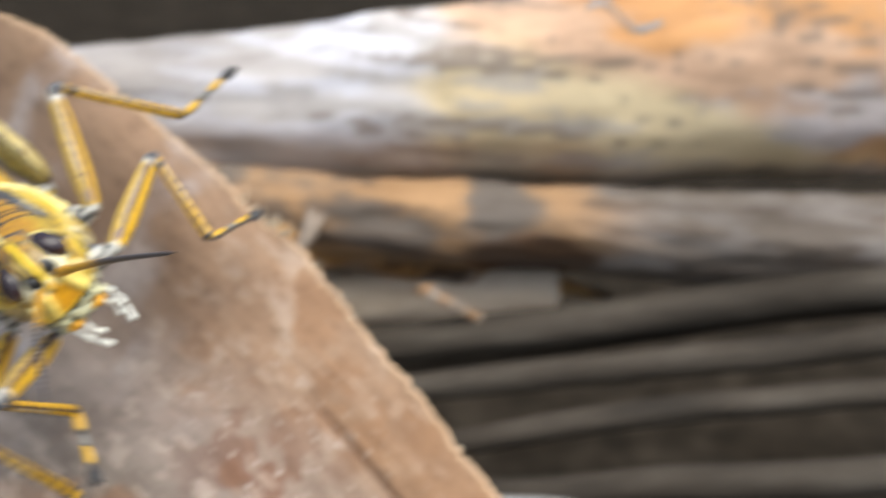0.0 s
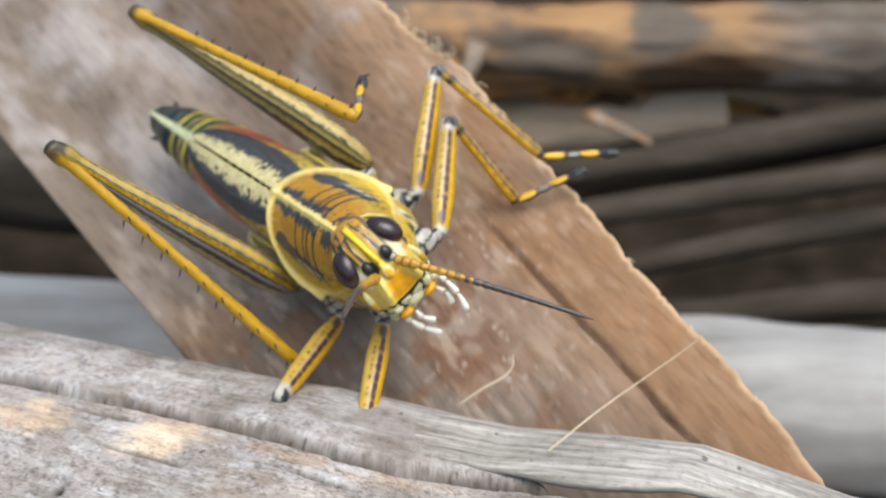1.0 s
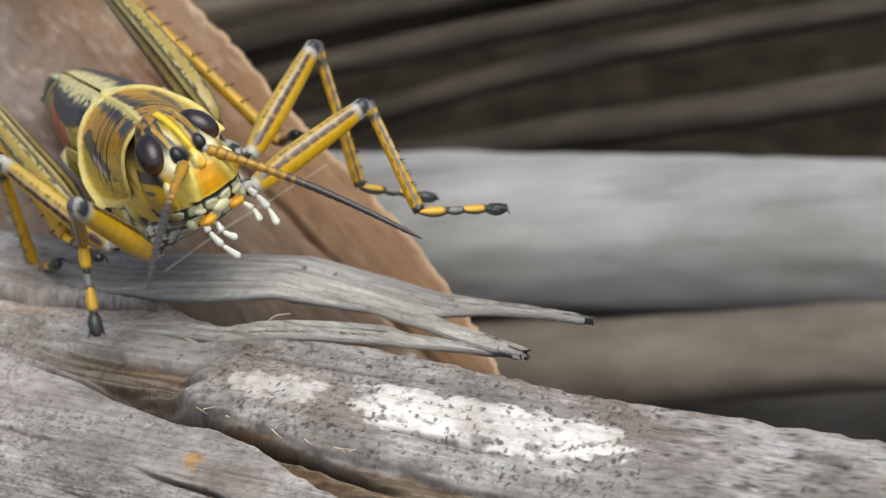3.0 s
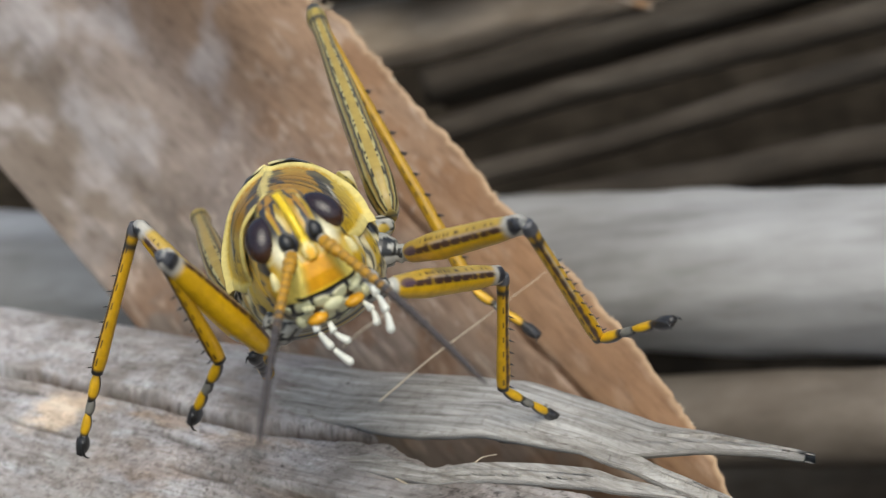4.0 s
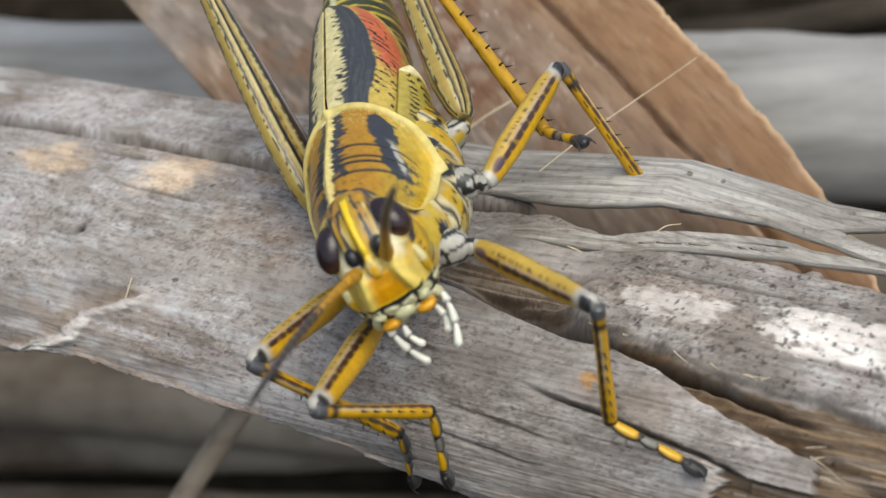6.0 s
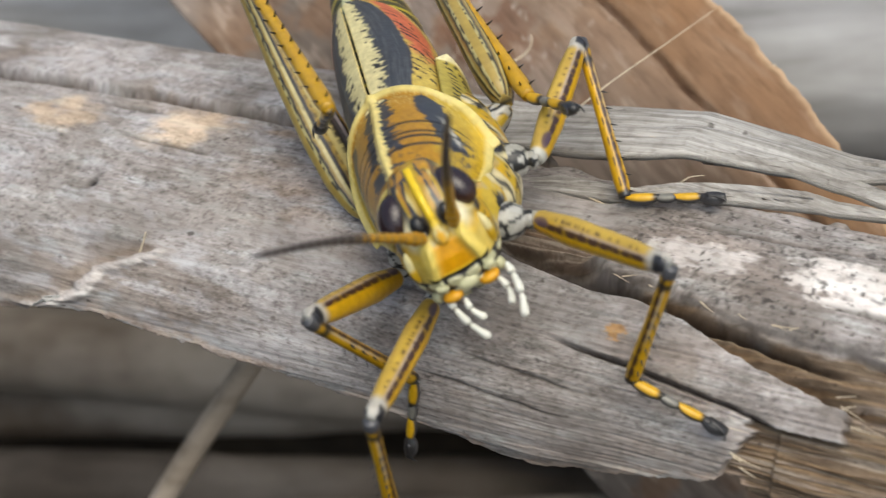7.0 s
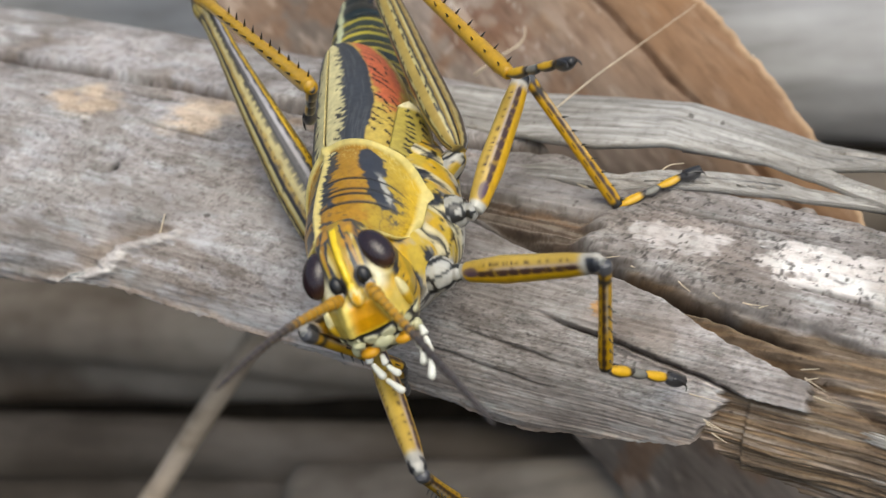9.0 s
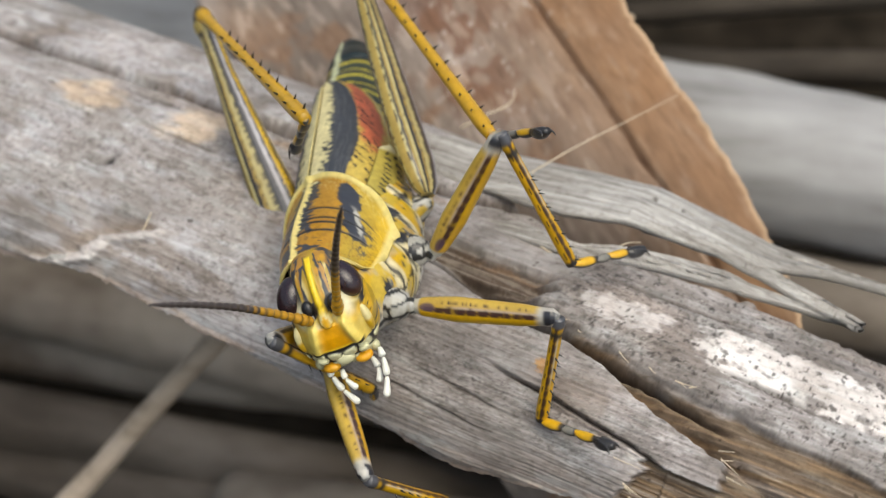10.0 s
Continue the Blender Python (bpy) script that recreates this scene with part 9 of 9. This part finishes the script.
    walk(legs["RH"]["tarsus"], [
        (0, pose(0.00235, -0.01082, -0.00495, 2.8, -8.0, 175.5)),
        (0.25, pose(-0.00931, -0.00804, -0.00447, 144.1, -22.5, -2.1)),
        (0.3, pose(-0.00934, -0.00805, -0.00448, 106.3, -22.5, -1.9)),
        (0.5, pose(-0.00992, -0.00827, -0.00479, 20.9, 45.8, -157.9)),
        (0.75, pose(-0.00253, -0.01206, -0.00500, 10.6, 45.2, -173.7)),
        (1, pose(0.00473, -0.01513, -0.00311, 1.1, 42.7, 171.3)),
        (1.25, pose(0.00131, -0.01741, -0.00061, 12.3, 8.6, -172.8)),
        (1.5, pose(-0.00176, -0.01929, -0.00055, 14.5, -26.8, -162.4)),
        (1.75, pose(-0.00647, -0.01699, -0.00792, -43.6, -32.8, -62.3)),
        (2, pose(-0.01283, -0.01433, -0.01374, -52.8, 16.6, 8.3)),
        (2.2, pose(-0.00563, -0.01133, -0.00869, -56.2, 34.5, 15.8)),
        (2.25, pose(-0.00515, -0.01146, -0.00795, -50.6, 35.5, 17.2)),
        (2.5, pose(-0.00367, -0.01198, -0.00511, -48.4, 33.4, 19.6)),
        (2.75, pose(-0.00311, -0.01205, -0.00380, -45.3, 20.8, 14.5)),
        (3, pose(-0.00332, -0.01169, -0.00412, -37.4, 4.8, 9.0)),
        (3.25, pose(-0.00423, -0.01122, -0.00585, -28.4, -6.6, 8.6)),
        (3.3, pose(-0.00448, -0.01114, -0.00635, -20.6, -8.4, 9.5)),
        (3.5, pose(-0.00649, -0.01093, -0.01106, -13.3, -16.5, 6.4)),
        (3.75, pose(-0.00598, -0.01021, -0.01229, -9.6, -25.1, 6.9)),
        (4, pose(-0.00518, -0.00950, -0.01267, -7.4, -30.5, 6.6)),
        (4.25, pose(-0.06164, -0.01860, -0.01971, -7.1, -8.9, 8.7)),
        (4.5, pose(-0.04363, -0.01799, -0.01833, -8.5, -11.5, 11.2)),
        (4.75, pose(-0.04081, -0.02017, -0.01808, 33.7, -12.4, 14.6)),
        (5, pose(-0.03730, -0.02123, -0.01708, 65.2, -12.6, 17.5)),
        (5.25, pose(-0.02961, -0.01924, -0.01491, 73.1, -14.2, 19.6)),
        (5.5, pose(-0.02361, -0.01702, -0.01291, 57.3, -16.2, 20.8)),
        (5.7, pose(-0.02580, -0.01858, -0.01496, 60.6, -17.6, 21.9)),
        (5.75, pose(-0.02624, -0.01881, -0.01514, 62.7, -17.5, 21.9)),
        (6, pose(-0.01532, -0.01489, -0.01260, 69.5, -1.6, -9.3)),
        (6.25, pose(-0.00553, -0.00962, -0.00657, 64.4, 20.5, -50.1)),
        (6.5, pose(0.00142, -0.00364, 0.00226, 42.9, 32.5, -99.8)),
        (6.75, pose(0.00472, 0.00216, 0.01234, 23.4, 28.6, -139.8)),
        (6.8, pose(0.00473, 0.00214, 0.01244, 23.7, 28.7, -140.6)),
        (7, pose(0.00330, -0.00107, 0.01160, 19.5, 24.9, -151.0)),
        (7.25, pose(0.00363, -0.00081, 0.01284, 19.4, 29.1, -151.4)),
        (7.5, pose(0.00388, -0.00020, 0.01405, 19.7, 31.3, -149.8)),
        (7.75, pose(0.00425, 0.00234, 0.01429, 12.3, 26.5, -159.3)),
        (8, pose(0.00431, 0.00590, 0.01414, 5.6, 23.5, -165.3)),
        (8.25, pose(0.00229, 0.00776, 0.01396, 10.5, 24.5, -149.1)),
        (8.5, pose(0.00058, 0.00871, 0.01383, 18.0, 23.9, -133.1)),
        (8.75, pose(0.00117, 0.00821, 0.01373, 18.2, 24.6, -134.4)),
        (9, pose(0.00193, 0.00767, 0.01364, 17.3, 25.1, -137.3)),
        (9.25, pose(0.00230, 0.00782, 0.01385, 17.7, 25.6, -137.2)),
        (9.5, pose(0.00272, 0.00803, 0.01422, 18.4, 26.6, -136.0)),
        (9.75, pose(0.00302, 0.00830, 0.01446, 19.1, 26.3, -134.6)),
        (10, pose(0.00336, 0.00862, 0.01462, 19.9, 25.2, -133.1))])
    walk(legs["head"], [
        (0, pose(0.00950, 0.00000, 0.00150, -6.3, -10.4, -5.0)),
        (0.25, pose(0.00950, 0.00000, 0.00150, -3.2, -9.9, -4.4)),
        (0.3, pose(0.00950, 0.00000, 0.00150, -3.0, -9.8, -4.2)),
        (0.5, pose(0.00950, 0.00000, 0.00150, -8.0, -7.3, -2.9)),
        (0.75, pose(0.00950, 0.00000, 0.00150, -9.1, -6.4, -3.8)),
        (1, pose(0.00950, 0.00000, 0.00150, -9.5, -5.5, -4.7)),
        (1.25, pose(0.00950, 0.00000, 0.00150, -6.6, -2.9, -1.8)),
        (1.5, pose(0.00950, 0.00000, 0.00150, -3.3, 0.6, 1.2)),
        (1.75, pose(0.00950, 0.00000, 0.00150, -2.8, 4.5, 0.6)),
        (2, pose(0.00950, 0.00000, 0.00150, -2.3, 6.9, 0.0)),
        (2.2, pose(0.00950, 0.00000, 0.00150, -1.0, 2.8, 6.9)),
        (2.25, pose(0.00950, 0.00001, 0.00150, -1.2, 2.5, 7.6)),
        (2.5, pose(0.00950, 0.00009, 0.00150, -2.8, 1.1, 10.4)),
        (2.75, pose(0.00950, 0.00016, 0.00149, -4.5, 0.4, 12.4)),
        (3, pose(0.00950, 0.00023, 0.00148, -5.8, 0.3, 13.8)),
        (3.25, pose(0.00950, 0.00030, 0.00147, -6.5, 0.7, 14.7)),
        (3.3, pose(0.00950, 0.00031, 0.00147, -6.5, 0.9, 14.8)),
        (3.5, pose(0.00950, 0.00034, 0.00146, -2.8, 3.7, 14.7)),
        (3.75, pose(0.00950, 0.00038, 0.00145, -1.8, 3.1, 13.2)),
        (4, pose(0.00950, 0.00041, 0.00144, -2.2, 2.0, 11.7)),
        (4.25, pose(0.00950, 0.00041, 0.00144, -4.7, -0.4, 12.7)),
        (4.5, pose(0.00950, 0.00041, 0.00144, -8.5, -2.2, 13.6)),
        (4.75, pose(0.00950, 0.00041, 0.00144, -11.8, -1.8, 9.4)),
        (5, pose(0.00950, 0.00041, 0.00144, -13.7, -1.4, 5.3)),
        (5.25, pose(0.00950, 0.00041, 0.00144, -11.2, -1.6, 6.3)),
        (5.5, pose(0.00950, 0.00041, 0.00144, -8.8, -2.8, 7.6)),
        (5.7, pose(0.00950, 0.00041, 0.00144, -10.5, -8.2, 7.9)),
        (5.75, pose(0.00950, 0.00041, 0.00144, -10.8, -8.2, 7.7)),
        (6, pose(0.00950, 0.00041, 0.00144, -12.0, -7.3, 6.1)),
        (6.25, pose(0.00950, 0.00041, 0.00144, -13.0, -5.4, 4.1)),
        (6.5, pose(0.00950, 0.00041, 0.00144, -13.7, -3.3, 2.5)),
        (6.75, pose(0.00950, 0.00041, 0.00144, -14.4, -2.2, 1.7)),
        (6.8, pose(0.00950, 0.00041, 0.00144, -14.5, -2.2, 1.7)),
        (7, pose(0.00950, 0.00041, 0.00144, -15.0, -7.2, 5.4)),
        (7.25, pose(0.00950, 0.00041, 0.00144, -12.9, -5.4, 3.9)),
        (7.5, pose(0.00950, 0.00041, 0.00144, -10.7, -3.4, 1.9)),
        (7.75, pose(0.00950, 0.00041, 0.00144, -12.5, -2.6, 1.4)),
        (8, pose(0.00950, 0.00041, 0.00144, -15.5, -2.4, 1.1)),
        (8.25, pose(0.00950, 0.00041, 0.00144, -18.7, -4.1, 5.6)),
        (8.5, pose(0.00950, 0.00041, 0.00144, -20.7, -6.0, 10.1)),
        (8.75, pose(0.00950, 0.00041, 0.00144, -20.7, -5.6, 8.4)),
        (9, pose(0.00950, 0.00041, 0.00144, -20.4, -4.8, 6.0)),
        (9.25, pose(0.00950, 0.00041, 0.00144, -18.9, -3.6, 4.6)),
        (9.5, pose(0.00950, 0.00041, 0.00144, -17.5, -2.2, 3.6)),
        (9.75, pose(0.00950, 0.00041, 0.00144, -17.8, -0.4, 4.5)),
        (10, pose(0.00950, 0.00041, 0.00144, -18.1, 1.6, 6.0))])
    walk(legs["abdomen"], [
        (0, pose(-0.00700, 0.00000, 0.00050, 0.0, 3.0, 0.0)),
        (0.25, pose(-0.00700, 0.00000, 0.00050, 0.0, 3.0, 0.0)),
        (0.3, pose(-0.00700, 0.00000, 0.00050, 0.0, 3.0, 0.0)),
        (0.5, pose(-0.00700, 0.00000, 0.00050, 0.0, 3.0, 0.0)),
        (0.75, pose(-0.00700, 0.00000, 0.00050, 0.0, 3.0, 0.0)),
        (1, pose(-0.00700, 0.00000, 0.00050, 0.0, 3.0, 0.0)),
        (1.25, pose(-0.00700, 0.00000, 0.00050, 0.0, 3.0, 0.0)),
        (1.5, pose(-0.00700, 0.00000, 0.00050, 0.0, 3.0, 0.0)),
        (1.75, pose(-0.00700, 0.00000, 0.00050, 0.0, 3.0, 0.0)),
        (2, pose(-0.00700, 0.00000, 0.00050, 0.0, 3.0, 0.0)),
        (2.2, pose(-0.00700, 0.00000, 0.00050, 0.0, 3.0, 0.0)),
        (2.25, pose(-0.00700, 0.00000, 0.00050, -0.0, 2.5, -0.0)),
        (2.5, pose(-0.00700, 0.00000, 0.00050, 0.0, 0.0, 0.0)),
        (2.75, pose(-0.00700, 0.00000, 0.00050, -0.0, -2.5, 0.3)),
        (3, pose(-0.00700, 0.00000, 0.00050, -0.1, -4.9, 0.8)),
        (3.25, pose(-0.00700, 0.00000, 0.00050, -0.2, -7.3, 1.5)),
        (3.3, pose(-0.00700, 0.00000, 0.00050, -0.2, -7.8, 1.7)),
        (3.5, pose(-0.00700, 0.00000, 0.00050, -0.8, -13.6, 3.2)),
        (3.75, pose(-0.00700, 0.00000, 0.00050, -1.0, -15.0, 4.0)),
        (4, pose(-0.00700, 0.00000, 0.00050, -1.4, -16.3, 4.8)),
        (4.25, pose(-0.00700, 0.00000, 0.00050, -1.0, -14.9, 4.1)),
        (4.5, pose(-0.00700, 0.00000, 0.00050, -0.7, -13.5, 3.4)),
        (4.75, pose(-0.00700, 0.00000, 0.00050, -0.5, -13.1, 2.8)),
        (5, pose(-0.00700, 0.00000, 0.00050, -0.3, -12.7, 2.2)),
        (5.25, pose(-0.00700, 0.00000, 0.00050, -0.2, -10.8, 1.7)),
        (5.5, pose(-0.00700, 0.00000, 0.00050, -0.1, -8.8, 1.1)),
        (5.7, pose(-0.00700, 0.00000, 0.00050, -0.0, -5.2, 0.3)),
        (5.75, pose(-0.00700, 0.00000, 0.00050, -0.0, -5.0, 0.3)),
        (6, pose(-0.00700, 0.00000, 0.00050, -0.0, -3.7, 0.2)),
        (6.25, pose(-0.00700, 0.00000, 0.00050, -0.0, -2.8, 0.1)),
        (6.5, pose(-0.00700, 0.00000, 0.00050, -0.0, -1.8, 0.1)),
        (6.75, pose(-0.00700, 0.00000, 0.00050, 0.0, -0.8, 0.0)),
        (6.8, pose(-0.00700, 0.00000, 0.00050, 0.0, -0.6, 0.0)),
        (7, pose(-0.00700, 0.00000, 0.00050, 0.0, 0.0, 0.0)),
        (7.25, pose(-0.00700, 0.00000, 0.00050, 0.0, 0.0, 0.0)),
        (7.5, pose(-0.00700, 0.00000, 0.00050, 0.0, 0.0, 0.0)),
        (7.75, pose(-0.00700, 0.00000, 0.00050, 0.0, 0.0, 0.0)),
        (8, pose(-0.00700, 0.00000, 0.00050, 0.0, 0.0, 0.0)),
        (8.25, pose(-0.00700, 0.00000, 0.00050, 0.0, 0.0, 0.0)),
        (8.5, pose(-0.00700, 0.00000, 0.00050, 0.0, 0.0, 0.0)),
        (8.75, pose(-0.00700, 0.00000, 0.00050, 0.0, 0.0, 0.0)),
        (9, pose(-0.00700, 0.00000, 0.00050, 0.0, 0.0, 0.0)),
        (9.25, pose(-0.00700, 0.00000, 0.00050, 0.0, 0.0, 0.0)),
        (9.5, pose(-0.00700, 0.00000, 0.00050, 0.0, 0.0, 0.0)),
        (9.75, pose(-0.00700, 0.00000, 0.00050, 0.0, 0.0, 0.0)),
        (10, pose(-0.00700, 0.00000, 0.00050, 0.0, 0.0, 0.0))])
    walk(antennae[0], [
        (0, pose(0.01653, 0.00088, 0.00311, 0.0, -11.5, 22.4)),
        (0.25, pose(0.01651, 0.00094, 0.00314, 0.0, -1.2, 18.8)),
        (0.3, pose(0.01651, 0.00096, 0.00312, 0.0, 1.4, 18.2)),
        (0.5, pose(0.01657, 0.00115, 0.00270, 0.0, 8.4, 23.5)),
        (0.75, pose(0.01661, 0.00104, 0.00256, 0.0, 26.0, 22.8)),
        (1, pose(0.01664, 0.00093, 0.00244, 0.0, 41.0, 20.2)),
        (1.25, pose(0.01662, 0.00128, 0.00219, 0.0, 45.0, 15.2)),
        (1.5, pose(0.01657, 0.00162, 0.00184, 0.0, 46.1, 15.4)),
        (1.75, pose(0.01660, 0.00155, 0.00137, 0.0, 44.0, 22.5)),
        (2, pose(0.01660, 0.00147, 0.00109, 0.0, 38.5, 33.1)),
        (2.2, pose(0.01639, 0.00231, 0.00162, 0.0, 8.3, 31.7)),
        (2.25, pose(0.01636, 0.00241, 0.00166, -0.5, 7.7, 30.8)),
        (2.5, pose(0.01623, 0.00281, 0.00178, -2.9, 13.5, 30.5)),
        (2.75, pose(0.01612, 0.00313, 0.00183, -5.3, 29.1, 36.7)),
        (3, pose(0.01604, 0.00337, 0.00180, -7.7, 44.8, 46.3)),
        (3.25, pose(0.01599, 0.00355, 0.00172, -10.4, 52.9, 48.9)),
        (3.3, pose(0.01598, 0.00358, 0.00169, -11.3, 53.2, 47.3)),
        (3.5, pose(0.01601, 0.00357, 0.00144, -11.5, -5.1, 31.0)),
        (3.75, pose(0.01610, 0.00342, 0.00152, -13.2, 15.9, 26.0)),
        (4, pose(0.01616, 0.00329, 0.00165, -16.4, 32.5, 22.3)),
        (4.25, pose(0.01610, 0.00343, 0.00187, -15.2, 10.8, 18.9)),
        (4.5, pose(0.01603, 0.00355, 0.00199, -15.9, -15.9, 22.0)),
        (4.75, pose(0.01625, 0.00308, 0.00185, -14.9, 5.0, 20.9)),
        (5, pose(0.01642, 0.00258, 0.00176, -16.2, 22.7, 15.7)),
        (5.25, pose(0.01638, 0.00269, 0.00185, -14.8, 10.1, 22.7)),
        (5.5, pose(0.01632, 0.00284, 0.00206, -14.4, -4.9, 28.0)),
        (5.7, pose(0.01622, 0.00288, 0.00268, -16.4, -30.8, 37.7)),
        (5.75, pose(0.01623, 0.00285, 0.00268, -16.6, -31.9, 38.1)),
        (6, pose(0.01632, 0.00266, 0.00253, -17.4, -35.4, 39.2)),
        (6.25, pose(0.01643, 0.00244, 0.00227, -17.7, -36.4, 39.2)),
        (6.5, pose(0.01651, 0.00225, 0.00200, -17.8, -36.5, 38.8)),
        (6.75, pose(0.01654, 0.00215, 0.00184, -17.8, -36.8, 39.1)),
        (6.8, pose(0.01654, 0.00215, 0.00184, -17.8, -37.0, 39.4)),
        (7, pose(0.01636, 0.00260, 0.00244, -20.4, -42.3, 35.1)),
        (7.25, pose(0.01643, 0.00241, 0.00228, -16.9, -23.5, 22.8)),
        (7.5, pose(0.01652, 0.00217, 0.00208, -15.8, -6.7, 13.5)),
        (7.75, pose(0.01655, 0.00211, 0.00194, -15.6, -11.0, 20.7)),
        (8, pose(0.01656, 0.00208, 0.00183, -15.1, -17.7, 31.1)),
        (8.25, pose(0.01640, 0.00263, 0.00196, -15.3, -25.3, 37.7)),
        (8.5, pose(0.01619, 0.00317, 0.00213, -15.6, -30.1, 41.5)),
        (8.75, pose(0.01627, 0.00296, 0.00209, -14.2, -7.0, 30.8)),
        (9, pose(0.01638, 0.00267, 0.00200, -15.1, 16.1, 21.7)),
        (9.25, pose(0.01644, 0.00251, 0.00189, -14.4, 4.4, 25.6)),
        (9.5, pose(0.01648, 0.00240, 0.00176, -14.5, -13.7, 32.4)),
        (9.75, pose(0.01646, 0.00250, 0.00152, -15.0, -26.1, 40.4)),
        (10, pose(0.01640, 0.00268, 0.00127, -15.1, -38.0, 52.4))])
    walk(antennae[1], [
        (0, pose(0.01622, -0.00198, 0.00343, 0.0, -18.0, -20.2)),
        (0.25, pose(0.01626, -0.00194, 0.00330, 0.0, -0.6, -19.2)),
        (0.3, pose(0.01628, -0.00193, 0.00327, 0.0, 0.7, -19.2)),
        (0.5, pose(0.01638, -0.00171, 0.00310, 0.0, -35.7, -14.1)),
        (0.75, pose(0.01637, -0.00181, 0.00301, 0.0, -43.7, -13.7)),
        (1, pose(0.01636, -0.00192, 0.00291, 0.0, -38.8, -14.4)),
        (1.25, pose(0.01651, -0.00160, 0.00252, 0.0, -25.7, -25.9)),
        (1.5, pose(0.01663, -0.00127, 0.00201, 0.0, -10.8, -28.8)),
        (1.75, pose(0.01664, -0.00135, 0.00151, 0.0, 1.9, -21.8)),
        (2, pose(0.01662, -0.00143, 0.00120, 0.0, 5.9, -15.7)),
        (2.2, pose(0.01674, -0.00057, 0.00167, 0.0, -31.6, -28.4)),
        (2.25, pose(0.01674, -0.00047, 0.00172, -0.6, -32.1, -29.8)),
        (2.5, pose(0.01675, -0.00004, 0.00193, -3.0, -26.7, -32.9)),
        (2.75, pose(0.01674, 0.00031, 0.00205, -5.2, -13.8, -31.4)),
        (3, pose(0.01673, 0.00057, 0.00209, -7.7, 1.1, -28.6)),
        (3.25, pose(0.01673, 0.00077, 0.00204, -10.8, 12.3, -24.9)),
        (3.3, pose(0.01673, 0.00080, 0.00202, -11.5, 13.6, -24.1)),
        (3.5, pose(0.01675, 0.00077, 0.00158, -11.8, -9.7, -26.2)),
        (3.75, pose(0.01676, 0.00059, 0.00161, -13.8, 6.9, -22.4)),
        (4, pose(0.01676, 0.00046, 0.00176, -16.6, 19.9, -19.1)),
        (4.25, pose(0.01673, 0.00060, 0.00211, -15.3, 5.0, -19.6)),
        (4.5, pose(0.01669, 0.00076, 0.00242, -15.2, -17.6, -21.4)),
        (4.75, pose(0.01669, 0.00028, 0.00245, -16.4, -26.2, -16.2)),
        (5, pose(0.01667, -0.00022, 0.00245, -17.5, -30.5, -11.2)),
        (5.25, pose(0.01668, -0.00013, 0.00242, -19.0, -38.8, -11.7)),
        (5.5, pose(0.01667, 0.00000, 0.00251, -19.1, -40.9, -14.2)),
        (5.7, pose(0.01654, 0.00004, 0.00320, -16.1, -17.2, -11.9)),
        (5.75, pose(0.01653, 0.00002, 0.00321, -16.2, -18.1, -11.5)),
        (6, pose(0.01654, -0.00016, 0.00313, -16.7, -23.8, -10.7)),
        (6.25, pose(0.01657, -0.00038, 0.00292, -17.6, -31.1, -11.3)),
        (6.5, pose(0.01659, -0.00056, 0.00269, -19.0, -38.6, -11.6)),
        (6.75, pose(0.01660, -0.00066, 0.00256, -20.5, -44.2, -10.6)),
        (6.8, pose(0.01660, -0.00066, 0.00256, -20.8, -45.0, -10.1)),
        (7, pose(0.01653, -0.00020, 0.00318, -20.0, -47.3, -18.6)),
        (7.25, pose(0.01656, -0.00042, 0.00292, -19.0, -45.2, -21.2)),
        (7.5, pose(0.01658, -0.00067, 0.00262, -18.2, -42.8, -22.0)),
        (7.75, pose(0.01658, -0.00073, 0.00257, -20.9, -47.4, -14.3)),
        (8, pose(0.01658, -0.00071, 0.00260, -23.9, -50.4, -2.2)),
        (8.25, pose(0.01660, -0.00011, 0.00289, -23.5, -48.0, 3.1)),
        (8.5, pose(0.01656, 0.00048, 0.00315, -22.2, -44.4, 3.5)),
        (8.75, pose(0.01657, 0.00026, 0.00311, -19.5, -35.9, 0.1)),
        (9, pose(0.01658, -0.00004, 0.00301, -18.0, -28.7, -2.2)),
        (9.25, pose(0.01660, -0.00024, 0.00284, -19.6, -37.0, -1.7)),
        (9.5, pose(0.01662, -0.00036, 0.00262, -22.7, -47.2, -1.3)),
        (9.75, pose(0.01667, -0.00026, 0.00240, -23.4, -49.5, -3.2)),
        (10, pose(0.01671, -0.00005, 0.00217, -23.5, -50.5, -5.4))])


motions()
